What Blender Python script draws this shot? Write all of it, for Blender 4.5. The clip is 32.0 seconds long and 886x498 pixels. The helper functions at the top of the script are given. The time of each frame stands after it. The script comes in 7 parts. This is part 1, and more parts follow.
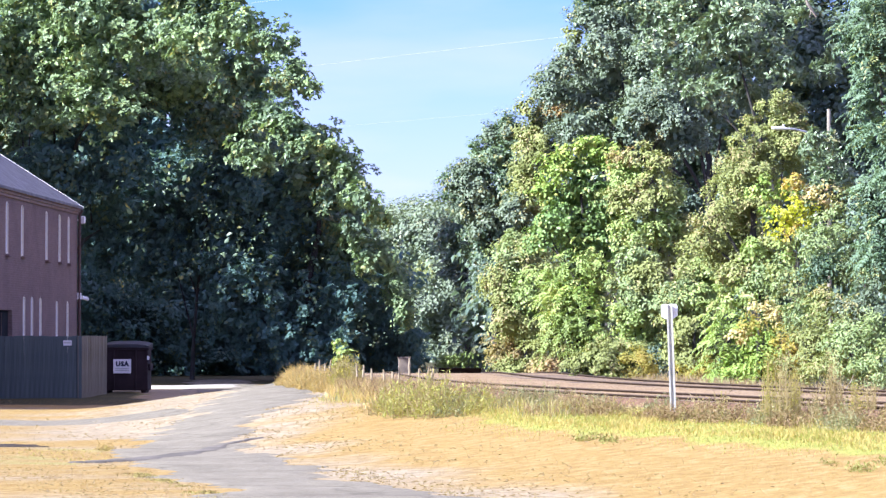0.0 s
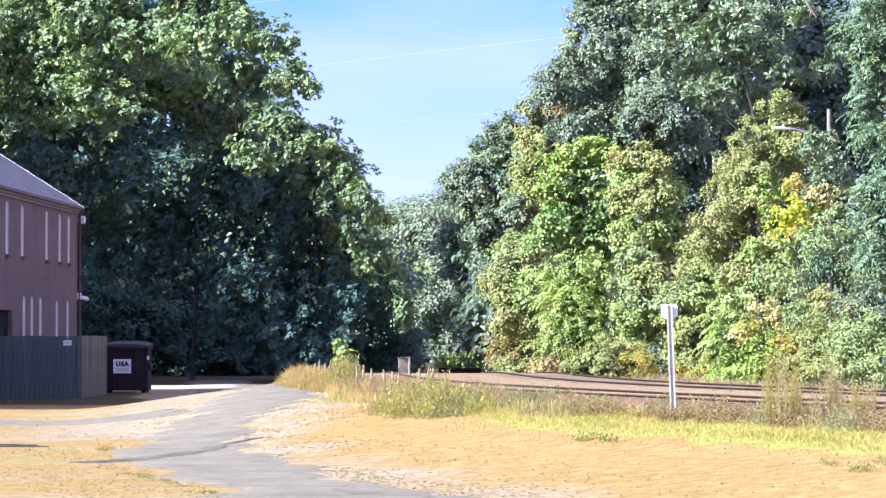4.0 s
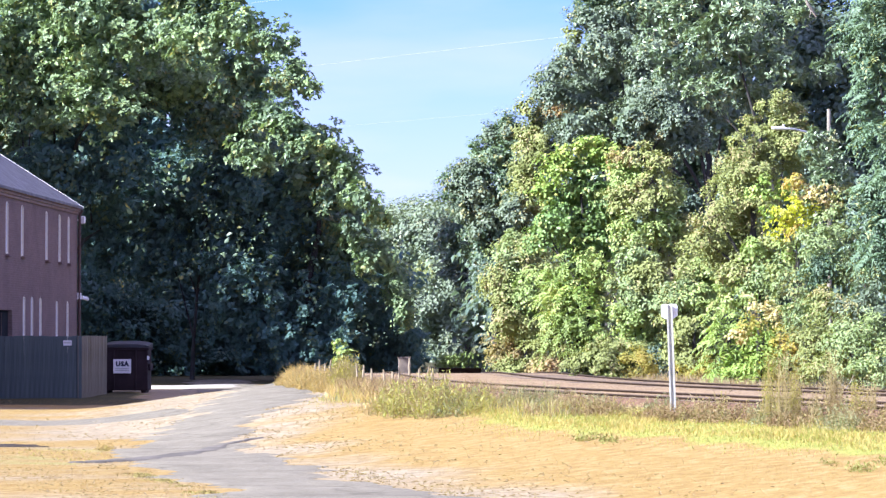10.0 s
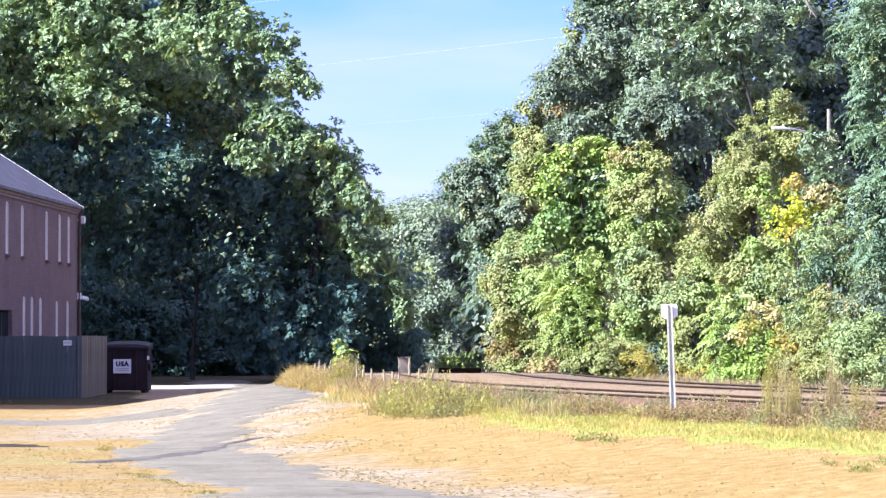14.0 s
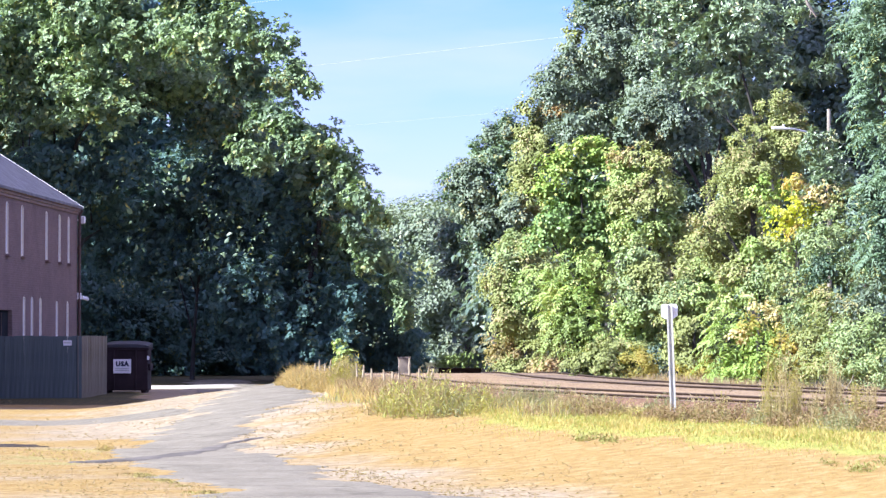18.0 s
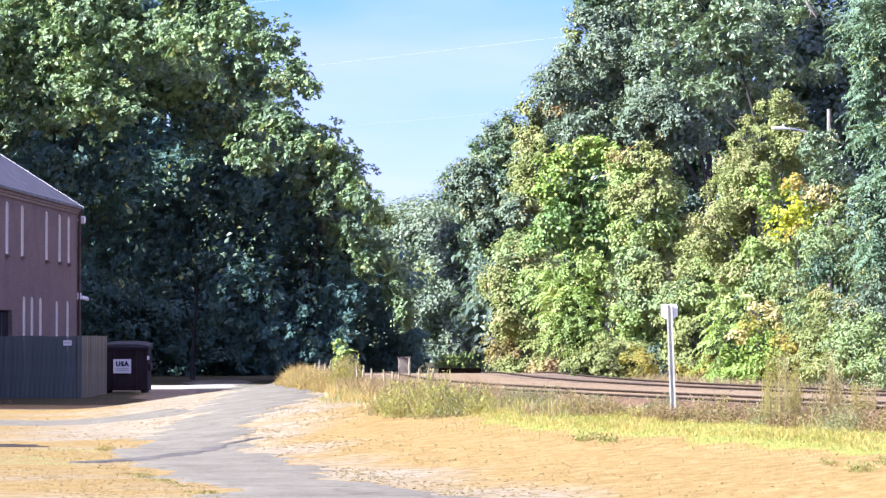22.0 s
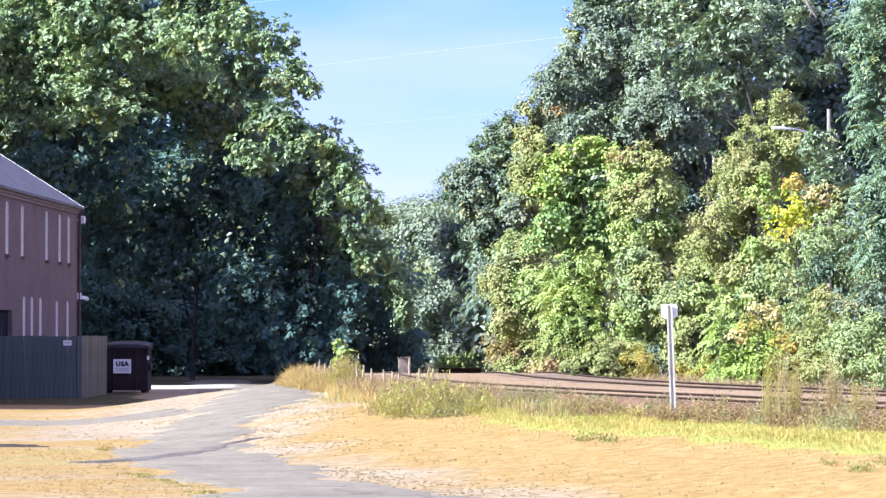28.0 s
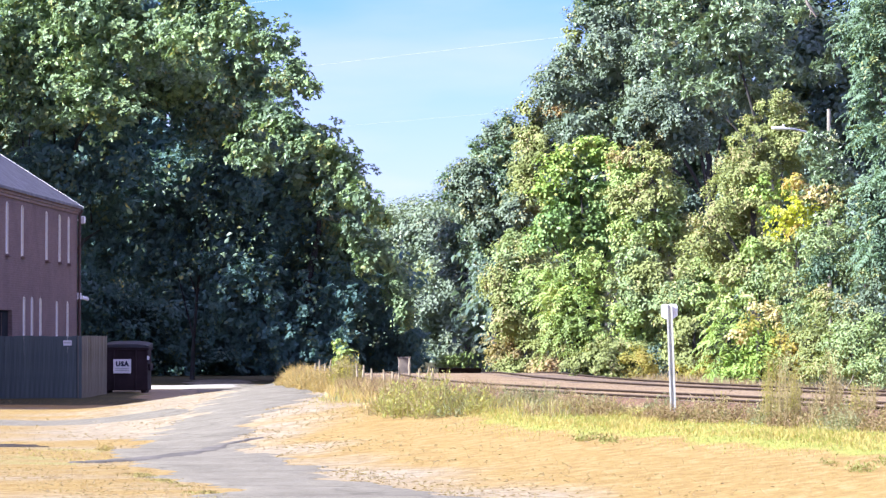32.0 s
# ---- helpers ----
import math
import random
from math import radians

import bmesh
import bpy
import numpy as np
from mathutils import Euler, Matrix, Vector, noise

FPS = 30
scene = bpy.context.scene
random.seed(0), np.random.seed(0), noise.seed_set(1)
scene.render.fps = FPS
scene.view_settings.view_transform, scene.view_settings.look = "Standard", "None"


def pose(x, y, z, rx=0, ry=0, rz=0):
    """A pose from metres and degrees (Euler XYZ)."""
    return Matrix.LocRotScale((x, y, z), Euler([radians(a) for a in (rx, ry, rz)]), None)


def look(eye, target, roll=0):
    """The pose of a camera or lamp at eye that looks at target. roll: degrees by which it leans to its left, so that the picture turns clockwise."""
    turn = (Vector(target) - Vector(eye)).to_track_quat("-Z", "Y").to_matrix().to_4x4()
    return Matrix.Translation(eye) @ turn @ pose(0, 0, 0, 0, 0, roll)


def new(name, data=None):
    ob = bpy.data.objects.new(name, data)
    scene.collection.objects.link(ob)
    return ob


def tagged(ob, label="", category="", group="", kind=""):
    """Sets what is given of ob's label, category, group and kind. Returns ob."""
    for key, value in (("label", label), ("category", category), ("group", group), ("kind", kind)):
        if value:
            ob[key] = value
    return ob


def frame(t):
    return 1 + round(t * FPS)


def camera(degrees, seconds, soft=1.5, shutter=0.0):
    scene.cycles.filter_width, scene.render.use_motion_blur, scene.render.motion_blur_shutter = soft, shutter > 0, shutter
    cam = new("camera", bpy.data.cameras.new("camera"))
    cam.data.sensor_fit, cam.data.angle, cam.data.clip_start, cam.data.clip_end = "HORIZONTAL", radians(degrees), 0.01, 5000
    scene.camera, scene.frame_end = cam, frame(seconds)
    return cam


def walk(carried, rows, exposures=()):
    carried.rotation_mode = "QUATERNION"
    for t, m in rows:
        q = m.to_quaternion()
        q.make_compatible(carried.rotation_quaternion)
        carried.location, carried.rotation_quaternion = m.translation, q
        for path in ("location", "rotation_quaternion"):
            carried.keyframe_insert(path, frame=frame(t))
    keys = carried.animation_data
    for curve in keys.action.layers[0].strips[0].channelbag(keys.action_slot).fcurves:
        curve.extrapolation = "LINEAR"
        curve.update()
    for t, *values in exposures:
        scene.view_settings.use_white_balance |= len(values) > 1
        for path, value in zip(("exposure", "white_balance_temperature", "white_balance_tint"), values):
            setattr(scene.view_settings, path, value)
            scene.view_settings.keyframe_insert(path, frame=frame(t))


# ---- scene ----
cam = camera(14.884, 32.0, soft=1.4)
EYE = (0.0, 0.0, 1.85)
CAM_POSE = pose(*EYE, 91.47, 0, 0)
walk(cam, [(0.0, CAM_POSE), (32.0, CAM_POSE)], exposures=[(0.0, 1.76, 5620, 12), (32.0, 1.76, 5620, 12)])

# ---- world and sun ----
SUN_WAY = Vector((-1.0, -0.42, 0.70)).normalized()
world = bpy.data.worlds.new("sky")
scene.world = world
world.use_nodes = True
wn = world.node_tree.nodes
sky = wn.new("ShaderNodeTexSky")
sky.sky_type = "NISHITA"
sky.sun_disc = False
sky.sun_elevation = math.asin(SUN_WAY.z)
sky.sun_rotation = math.atan2(SUN_WAY.x, SUN_WAY.y)
sky.air_density, sky.dust_density, sky.ozone_density = 1.0, 0.15, 3.0
wn["Background"].inputs["Strength"].default_value = 0.071
tint = wn.new("ShaderNodeMix")
tint.data_type, tint.blend_type = "RGBA", "MULTIPLY"
tint.inputs[0].default_value = 1.0
tint.inputs[7].default_value = (0.44, 0.555, 0.99, 1)
world.node_tree.links.new(sky.outputs[0], tint.inputs[6])
# thin high cloud
co = wn.new("ShaderNodeTexCoord")
mp = wn.new("ShaderNodeMapping")
mp.inputs["Scale"].default_value = (3.0, 3.0, 14.0)
mp.inputs["Rotation"].default_value = (0.0, 0.25, 0.0)
wisp = wn.new("ShaderNodeTexNoise")
wisp.inputs["Scale"].default_value, wisp.inputs["Detail"].default_value = 2.6, 6
thin = wn.new("ShaderNodeValToRGB")
thin.color_ramp.elements[0].position, thin.color_ramp.elements[1].position = 0.42, 0.72
thin.color_ramp.elements[1].color = (0.22, 0.22, 0.22, 1)
veil = wn.new("ShaderNodeMix")
veil.data_type = "RGBA"
veil.inputs[7].default_value = (6.2, 4.95, 7.1, 1)
# the veil thickens towards the horizon
up = wn.new("ShaderNodeSeparateXYZ")
low = wn.new("ShaderNodeMapRange")
low.inputs["From Min"].default_value, low.inputs["From Max"].default_value = 0.105, 0.035
low.inputs["To Max"].default_value = 0.33
# unseen part of the veil, added to brighten what lies in shade
high = wn.new("ShaderNodeMapRange")   # and lies thicker overhead
high.inputs["From Min"].default_value, high.inputs["From Max"].default_value, high.inputs["To Max"].default_value = 0.10, 0.55, 0.5
haze = wn.new("ShaderNodeMath")
both = wn.new("ShaderNodeMath")
world.node_tree.links.new(co.outputs["Generated"], up.inputs[0])
world.node_tree.links.new(up.outputs[2], low.inputs[0])
world.node_tree.links.new(up.outputs[2], high.inputs[0])
world.node_tree.links.new(low.outputs[0], haze.inputs[0])
world.node_tree.links.new(high.outputs[0], haze.inputs[1])
world.node_tree.links.new(haze.outputs[0], both.inputs[1])
for a, c in ((co.outputs["Generated"], mp.inputs[0]), (mp.outputs[0], wisp.inputs["Vector"]), (wisp.outputs[0], thin.inputs[0]), (thin.outputs[0], both.inputs[0]), (both.outputs[0], veil.inputs[0]), (tint.outputs[2], veil.inputs[6]), (veil.outputs[2], wn["Background"].inputs["Color"])):
    world.node_tree.links.new(a, c)
sun = new("sun", bpy.data.lights.new("sun", "SUN"))
sun.data.energy, sun.data.angle, sun.data.color = 4.55, radians(0.53), (1.0, 0.95, 0.87)
sun.matrix_world = look(SUN_WAY * 200, (0, 0, 0))


# ---- materials ----
def material(name, rough=0.8, metal=0.0, spec=0.3):
    m = bpy.data.materials.new(name)
    m.use_nodes = True
    b = m.node_tree.nodes["Principled BSDF"]
    b.inputs["Roughness"].default_value = rough
    b.inputs["Metallic"].default_value = metal
    b.inputs["Specular IOR Level"].default_value = spec
    return m, m.node_tree.nodes, m.node_tree.links, b


def ramp(nodes, stops):
    r = nodes.new("ShaderNodeValToRGB")
    els = r.color_ramp.elements
    while len(els) < len(stops):
        els.new(0.5)
    for e, (p, c) in zip(els, stops):
        e.position, e.color = p, (*c, 1)
    return r


def noise_node(nodes, links, vec, scale, detail=4, rough=0.6):
    n = nodes.new("ShaderNodeTexNoise")
    n.inputs["Scale"].default_value = scale
    n.inputs["Detail"].default_value = detail
    n.inputs["Roughness"].default_value = rough
    if vec is not None:
        links.new(vec, n.inputs["Vector"])
    return n


def mixc(nodes, links, fac, a, b, blend="MIX"):
    m = nodes.new("ShaderNodeMix")
    m.data_type, m.blend_type = "RGBA", blend
    for sock, v in ((m.inputs[0], fac), (m.inputs[6], a), (m.inputs[7], b)):
        if hasattr(v, "is_linked"):
            links.new(v, sock)
        elif isinstance(v, (int, float)):
            sock.default_value = v
        else:
            sock.default_value = (*v, 1)
    return m.outputs[2]


def bump(nodes, links, height, bsdf, strength=0.4, dist=0.02):
    b = nodes.new("ShaderNodeBump")
    b.inputs["Strength"].default_value = strength
    b.inputs["Distance"].default_value = dist
    links.new(height, b.inputs["Height"])
    links.new(b.outputs[0], bsdf.inputs["Normal"])


def plain(name, col, rough=0.7, metal=0.0, vary=0.15, scale=6.0, rel=0.15, spec=0.3):
    """A surface of one colour with grain, stains and fine relief."""
    m, n, l, b = material(name, rough, metal, spec)
    pos = n.new("ShaderNodeTexCoord").outputs["Object"]
    big, small = noise_node(n, l, pos, scale * 0.3), noise_node(n, l, pos, scale * 8)
    dark = tuple(c * (1 - vary) for c in col)
    light = tuple(min(1, c * (1 + vary)) for c in col)
    c1 = ramp(n, [(0.3, dark), (0.7, light)])
    l.new(big.outputs[0], c1.inputs[0])
    c2 = ramp(n, [(0.3, (1 - vary,) * 3), (0.7, (1, 1, 1))])
    l.new(small.outputs[0], c2.inputs[0])
    l.new(mixc(n, l, 1.0, c1.outputs[0], c2.outputs[0], "MULTIPLY"), b.inputs["Base Color"])
    bump(n, l, small.outputs[0], b, rel, 0.01)
    return m


def leafy(name, dark, light, alt, alt_share=0.12, trans=0.35, rough=0.42, clump=0.5, gloss=0.3):
    """Leaves: each one varies, whole sprays lean to one side of the range, some have turned."""
    m, n, l, b = material(name, rough, 0, gloss if rough < 0.5 else 0.15)
    geo = n.new("ShaderNodeNewGeometry")
    pos = n.new("ShaderNodeTexCoord").outputs["Object"]
    big = noise_node(n, l, pos, clump, 2)
    add = n.new("ShaderNodeMath")
    add.operation = "MULTIPLY_ADD"
    l.new(geo.outputs["Random Per Island"], add.inputs[0])
    add.inputs[1].default_value = 0.36
    l.new(big.outputs[0], add.inputs[2])
    sub = n.new("ShaderNodeMath")
    sub.operation = "SUBTRACT"
    l.new(add.outputs[0], sub.inputs[0])
    sub.inputs[1].default_value = 0.18
    r = ramp(n, [(0.1, dark), (0.85, light)])
    l.new(sub.outputs[0], r.inputs[0])
    big2 = noise_node(n, l, pos, clump * 1.7, 3)
    pick = n.new("ShaderNodeMath")
    pick.operation = "GREATER_THAN"
    mul = n.new("ShaderNodeMath")
    mul.operation = "MULTIPLY_ADD"
    l.new(geo.outputs["Random Per Island"], mul.inputs[0])
    mul.inputs[1].default_value = 0.35
    l.new(big2.outputs[0], mul.inputs[2])
    l.new(mul.outputs[0], pick.inputs[0])
    pick.inputs[1].default_value = 0.93 - alt_share
    col = mixc(n, l, pick.outputs[0], r.outputs[0], alt)
    l.new(col, b.inputs["Base Color"])
    tr = n.new("ShaderNodeBsdfTranslucent")
    l.new(mixc(n, l, 1.0, col, (1.0, 1.0, 0.55), "MULTIPLY"), tr.inputs["Color"])
    mx = n.new("ShaderNodeMixShader")
    mx.inputs[0].default_value = trans
    l.new(b.outputs[0], mx.inputs[1])
    l.new(tr.outputs[0], mx.inputs[2])
    l.new(mx.outputs[0], n["Material Output"].inputs["Surface"])
    return m


M_BARK = plain("bark", (0.058, 0.054, 0.050), 0.9, vary=0.35, scale=5, rel=0.6)
M_BARK_PALE = plain("pale_bark", (0.34, 0.30, 0.25), 0.9, vary=0.3, scale=5, rel=0.5)
M_TWIG = plain("twig", (0.16, 0.11, 0.07), 0.9, vary=0.3)
# blued to put shade veil and distance haze into the leaf colour
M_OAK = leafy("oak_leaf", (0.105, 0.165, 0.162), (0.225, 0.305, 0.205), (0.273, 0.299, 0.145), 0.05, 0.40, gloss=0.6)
# copy of the oak leaf, flatter and bluer to paint the wood's veiled shade
M_SHADED_OAK = leafy("shaded_oak_leaf", (0.108, 0.200, 0.206), (0.172, 0.275, 0.248), (0.235, 0.300, 0.185), 0.05, 0.36, 0.60)
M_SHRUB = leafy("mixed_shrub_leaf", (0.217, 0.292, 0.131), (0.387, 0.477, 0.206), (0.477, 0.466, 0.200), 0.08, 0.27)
# lighter copy for lobes in sun; its dark end blued to paint shade
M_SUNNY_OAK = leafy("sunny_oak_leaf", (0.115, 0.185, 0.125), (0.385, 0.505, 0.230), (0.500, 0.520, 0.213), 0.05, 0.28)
# dark end blued: navy shade put into the leaf colour
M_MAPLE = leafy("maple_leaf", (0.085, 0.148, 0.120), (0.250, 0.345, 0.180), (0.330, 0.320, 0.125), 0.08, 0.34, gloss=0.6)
# light end of the range raised to put leaf glints into the colour
M_GLOSSY = leafy("glossy_oak_leaf", (0.078, 0.126, 0.066), (0.330, 0.435, 0.245), (0.410, 0.405, 0.180), 0.03, 0.22, 0.33, gloss=0.75)
# blue raised: haze over these trees put into the colour
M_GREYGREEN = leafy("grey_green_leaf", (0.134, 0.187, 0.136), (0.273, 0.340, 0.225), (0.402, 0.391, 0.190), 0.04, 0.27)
M_BLUEGREEN = leafy("blue_green_leaf", (0.100, 0.170, 0.108), (0.245, 0.345, 0.215), (0.400, 0.430, 0.190), 0.05, 0.27)
M_BRIGHT = leafy("bright_green_leaf", (0.201, 0.309, 0.068), (0.386, 0.515, 0.124), (0.525, 0.551, 0.161), 0.12, 0.27)
M_MIDGREEN = leafy("mid_green_leaf", (0.116, 0.215, 0.073), (0.326, 0.462, 0.164), (0.462, 0.525, 0.176), 0.06, 0.27)
M_FRESH = leafy("fresh_green_leaf", (0.247, 0.341, 0.114), (0.436, 0.551, 0.180), (0.548, 0.567, 0.221), 0.12, 0.27)
M_OLIVE = leafy("olive_leaf", (0.244, 0.281, 0.110), (0.408, 0.451, 0.168), (0.477, 0.419, 0.213), 0.10, 0.27, 0.55)
M_YELLOW = leafy("yellow_leaf", (0.460, 0.500, 0.035), (0.660, 0.690, 0.055), (0.600, 0.600, 0.120), 0.12, 0.42)
M_RUSSET = leafy("russet_leaf", (0.284, 0.252, 0.109), (0.473, 0.410, 0.181), (0.525, 0.367, 0.187), 0.16, 0.34)
M_CREAM = leafy("faded_cream_leaf", (0.46, 0.42, 0.18), (0.74, 0.66, 0.34), (0.62, 0.46, 0.26), 0.18, 0.35)
M_GOLDLEAF = leafy("golden_leaf", (0.42, 0.36, 0.07), (0.62, 0.52, 0.13), (0.50, 0.34, 0.12), 0.15, 0.42)
# pale and blued: distance haze painted into the leaves
M_FAR = leafy("hazed_far_leaf", (0.200, 0.257, 0.176), (0.289, 0.352, 0.227), (0.326, 0.347, 0.227), 0.06, 0.25, clump=0.12)
M_WEED = leafy("weed_leaf", (0.380, 0.360, 0.100), (0.540, 0.490, 0.155), (0.580, 0.470, 0.160), 0.12, 0.55, 0.75, clump=1.2)
M_GOLDENROD = leafy("goldenrod_leaf", (0.360, 0.370, 0.115), (0.490, 0.480, 0.165), (0.540, 0.480, 0.150), 0.15, 0.35, 0.7, clump=1.2)
M_BROADLEAF = leafy("broad_weed_leaf", (0.26, 0.265, 0.085), (0.330, 0.335, 0.105), (0.330, 0.290, 0.100), 0.08, 0.25, 0.6, clump=1.2)
M_WEED_BLUE = leafy("mugwort_leaf", (0.215, 0.230, 0.115), (0.390, 0.395, 0.210), (0.470, 0.390, 0.210), 0.10, 0.3, 0.65, clump=1.2)
M_DRYWEED = leafy("dry_weed", (0.225, 0.152, 0.082), (0.395, 0.288, 0.158), (0.330, 0.285, 0.118), 0.12, 0.25, 0.8, clump=1.2)
M_STALK = leafy("dry_stalk", (0.340, 0.281, 0.136), (0.510, 0.425, 0.221), (0.391, 0.365, 0.128), 0.10, 0.2, 0.7, clump=1.2)
M_GRASS_DRY = leafy("dry_grass", (0.279, 0.189, 0.066), (0.358, 0.254, 0.094), (0.309, 0.250, 0.078), 0.10, 0.45, 0.8, clump=0.5)
M_GRASS_PALE = leafy("bleached_grass", (0.339, 0.263, 0.162), (0.415, 0.336, 0.218), (0.339, 0.260, 0.118), 0.10, 0.40, 0.8, clump=0.6)
M_GRASS_GREEN = leafy("green_grass", (0.310, 0.318, 0.085), (0.430, 0.430, 0.125), (0.520, 0.420, 0.160), 0.3, 0.45, 0.8, clump=0.7)
M_EDGE = leafy("olive_edge_grass", (0.15, 0.118, 0.055), (0.32, 0.255, 0.105), (0.36, 0.33, 0.11), 0.2, 0.3, 0.7, clump=0.9)
M_SPIKE = plain("dead_spike", (0.40, 0.33, 0.22), 0.95, vary=0.3, scale=8)
M_GRASS_GOLD = leafy("tall_golden_grass", (0.447, 0.321, 0.127), (0.641, 0.486, 0.213), (0.486, 0.408, 0.136), 0.10, 0.35, 0.65, clump=0.9)


def ground_material():
    m, n, l, b = material("ground_soil", 0.95, 0, 0.1)
    pos = n.new("ShaderNodeTexCoord").outputs["Object"]
    att = n.new("ShaderNodeVertexColor")
    att.layer_name = "cover"
    sep = n.new("ShaderNodeSeparateColor")
    l.new(att.outputs["Color"], sep.inputs[0])
    big, mid, fine = noise_node(n, l, pos, 0.35, 5), noise_node(n, l, pos, 4.0, 6, 0.7), noise_node(n, l, pos, 22, 4)
    gold = ramp(n, [(0.34, (0.270, 0.173, 0.060)), (0.5, (0.328, 0.225, 0.079)), (0.64, (0.387, 0.290, 0.125))])
    l.new(mid.outputs[0], gold.inputs[0])
    pale = ramp(n, [(0.36, (0.232, 0.185, 0.111)), (0.5, (0.343, 0.280, 0.184)), (0.62, (0.423, 0.360, 0.246))])
    l.new(mid.outputs[0], pale.inputs[0])
    green = ramp(n, [(0.3, (0.246, 0.264, 0.056)), (0.65, (0.350, 0.350, 0.091))])
    l.new(mid.outputs[0], green.inputs[0])
    soil = ramp(n, [(0.3, (0.12, 0.072, 0.046)), (0.65, (0.27, 0.175, 0.115))])
    l.new(fine.outputs[0], soil.inputs[0])
    # dark woodland litter, also used to paint ground that lies in shade
    litter_shade = ramp(n, [(0.3, (0.045, 0.042, 0.020)), (0.65, (0.10, 0.095, 0.045))])
    l.new(fine.outputs[0], litter_shade.inputs[0])

    def soft(channel, k):
        a = n.new("ShaderNodeMath")
        a.operation = "MULTIPLY_ADD"
        l.new(big.outputs[0], a.inputs[0])
        a.inputs[1].default_value = 0.9
        l.new(channel, a.inputs[2])
        r = ramp(n, [(0.85 - k, (0, 0, 0)), (0.85 + k, (1, 1, 1))])
        l.new(a.outputs[0], r.inputs[0])
        return r.outputs[0]
    c = mixc(n, l, soft(sep.outputs[0], 0.14), gold.outputs[0], pale.outputs[0])
    c = mixc(n, l, soft(sep.outputs[1], 0.10), c, green.outputs[0])
    c = mixc(n, l, soft(sep.outputs[2], 0.10), c, soil.outputs[0])
    c = mixc(n, l, soft(att.outputs["Alpha"], 0.10), c, litter_shade.outputs[0])
    sh = ramp(n, [(0.3, (0.80, 0.80, 0.80)), (0.6, (1, 1, 1))])
    l.new(fine.outputs[0], sh.inputs[0])
    l.new(mixc(n, l, 1.0, c, sh.outputs[0], "MULTIPLY"), b.inputs["Base Color"])
    bump(n, l, fine.outputs[0], b, 0.8, 0.04)
    return m


def asphalt_material():
    m, n, l, b = material("worn_asphalt", 0.95, 0, 0.1)
    pos = n.new("ShaderNodeTexCoord").outputs["Object"]
    big, fine = noise_node(n, l, pos, 0.5, 6, 0.65), noise_node(n, l, pos, 45, 3)
    st = n.new("ShaderNodeMapping")
    st.inputs["Scale"].default_value = (0.9, 0.45, 1)
    l.new(pos, st.inputs[0])
    streak = noise_node(n, l, st.outputs[0], 2.2, 8, 0.75)
    c = ramp(n, [(0.3, (0.203, 0.181, 0.135)), (0.52, (0.253, 0.228, 0.171)), (0.72, (0.303, 0.274, 0.208))])
    l.new(streak.outputs[0], c.inputs[0])
    d = ramp(n, [(0.35, (0.84, 0.84, 0.84)), (0.6, (1, 1, 1))])
    l.new(big.outputs[0], d.inputs[0])
    warp = mixc(n, l, 1.0, pos, noise_node(n, l, pos, 1.3, 3).outputs["Color"], "ADD")
    crack = n.new("ShaderNodeTexVoronoi")
    crack.feature = "DISTANCE_TO_EDGE"
    crack.inputs["Scale"].default_value = 0.3
    l.new(warp, crack.inputs["Vector"])
    ck = ramp(n, [(0.0, (0.66, 0.66, 0.66)), (0.010, (0.85, 0.85, 0.85)), (0.02, (1, 1, 1))])
    l.new(crack.outputs["Distance"], ck.inputs[0])
    g = ramp(n, [(0.38, (0.62, 0.62, 0.62)), (0.56, (1, 1, 1))])
    l.new(fine.outputs[0], g.inputs[0])
    whole = mixc(n, l, 1.0, mixc(n, l, 1.0, c.outputs[0], d.outputs[0], "MULTIPLY"), g.outputs[0], "MULTIPLY")
    l.new(mixc(n, l, 1.0, whole, ck.outputs[0], "MULTIPLY"), b.inputs["Base Color"])
    bump(n, l, fine.outputs[0], b, 0.5, 0.01)
    return m


def brick_material():
    m, n, l, b = material("red_brick", 0.9, 0, 0.2)
    co = n.new("ShaderNodeTexCoord")
    sp = n.new("ShaderNodeSeparateXYZ")
    l.new(co.outputs["Object"], sp.inputs[0])
    cb = n.new("ShaderNodeCombineXYZ")
    ad = n.new("ShaderNodeMath")
    l.new(sp.outputs[0], ad.inputs[0])
    l.new(sp.outputs[1], ad.inputs[1])
    l.new(ad.outputs[0], cb.inputs[0])
    l.new(sp.outputs[2], cb.inputs[1])
    t = n.new("ShaderNodeTexBrick")
    l.new(cb.outputs[0], t.inputs["Vector"])
    for k, v in (("Scale", 1.0), ("Mortar Size", 0.006), ("Brick Width", 0.215), ("Row Height", 0.075), ("Mortar Smooth", 0.2)):
        t.inputs[k].default_value = v
    t.inputs["Color1"].default_value = (0.198, 0.138, 0.124, 1)
    t.inputs["Color2"].default_value = (0.236, 0.166, 0.148, 1)
    t.inputs["Mortar"].default_value = (0.285, 0.205, 0.185, 1)
    nz = noise_node(n, l, co.outputs["Object"], 0.7, 5)
    r = ramp(n, [(0.3, (0.75, 0.75, 0.78)), (0.65, (1, 1, 1))])
    l.new(nz.outputs[0], r.inputs[0])
    l.new(mixc(n, l, 1.0, t.outputs[0], r.outputs[0], "MULTIPLY"), b.inputs["Base Color"])
    inv = n.new("ShaderNodeMath")
    inv.operation = "SUBTRACT"
    inv.inputs[0].default_value = 1
    l.new(t.outputs["Fac"], inv.inputs[1])
    bump(n, l, inv.outputs[0], b, 0.6, 0.006)
    return m


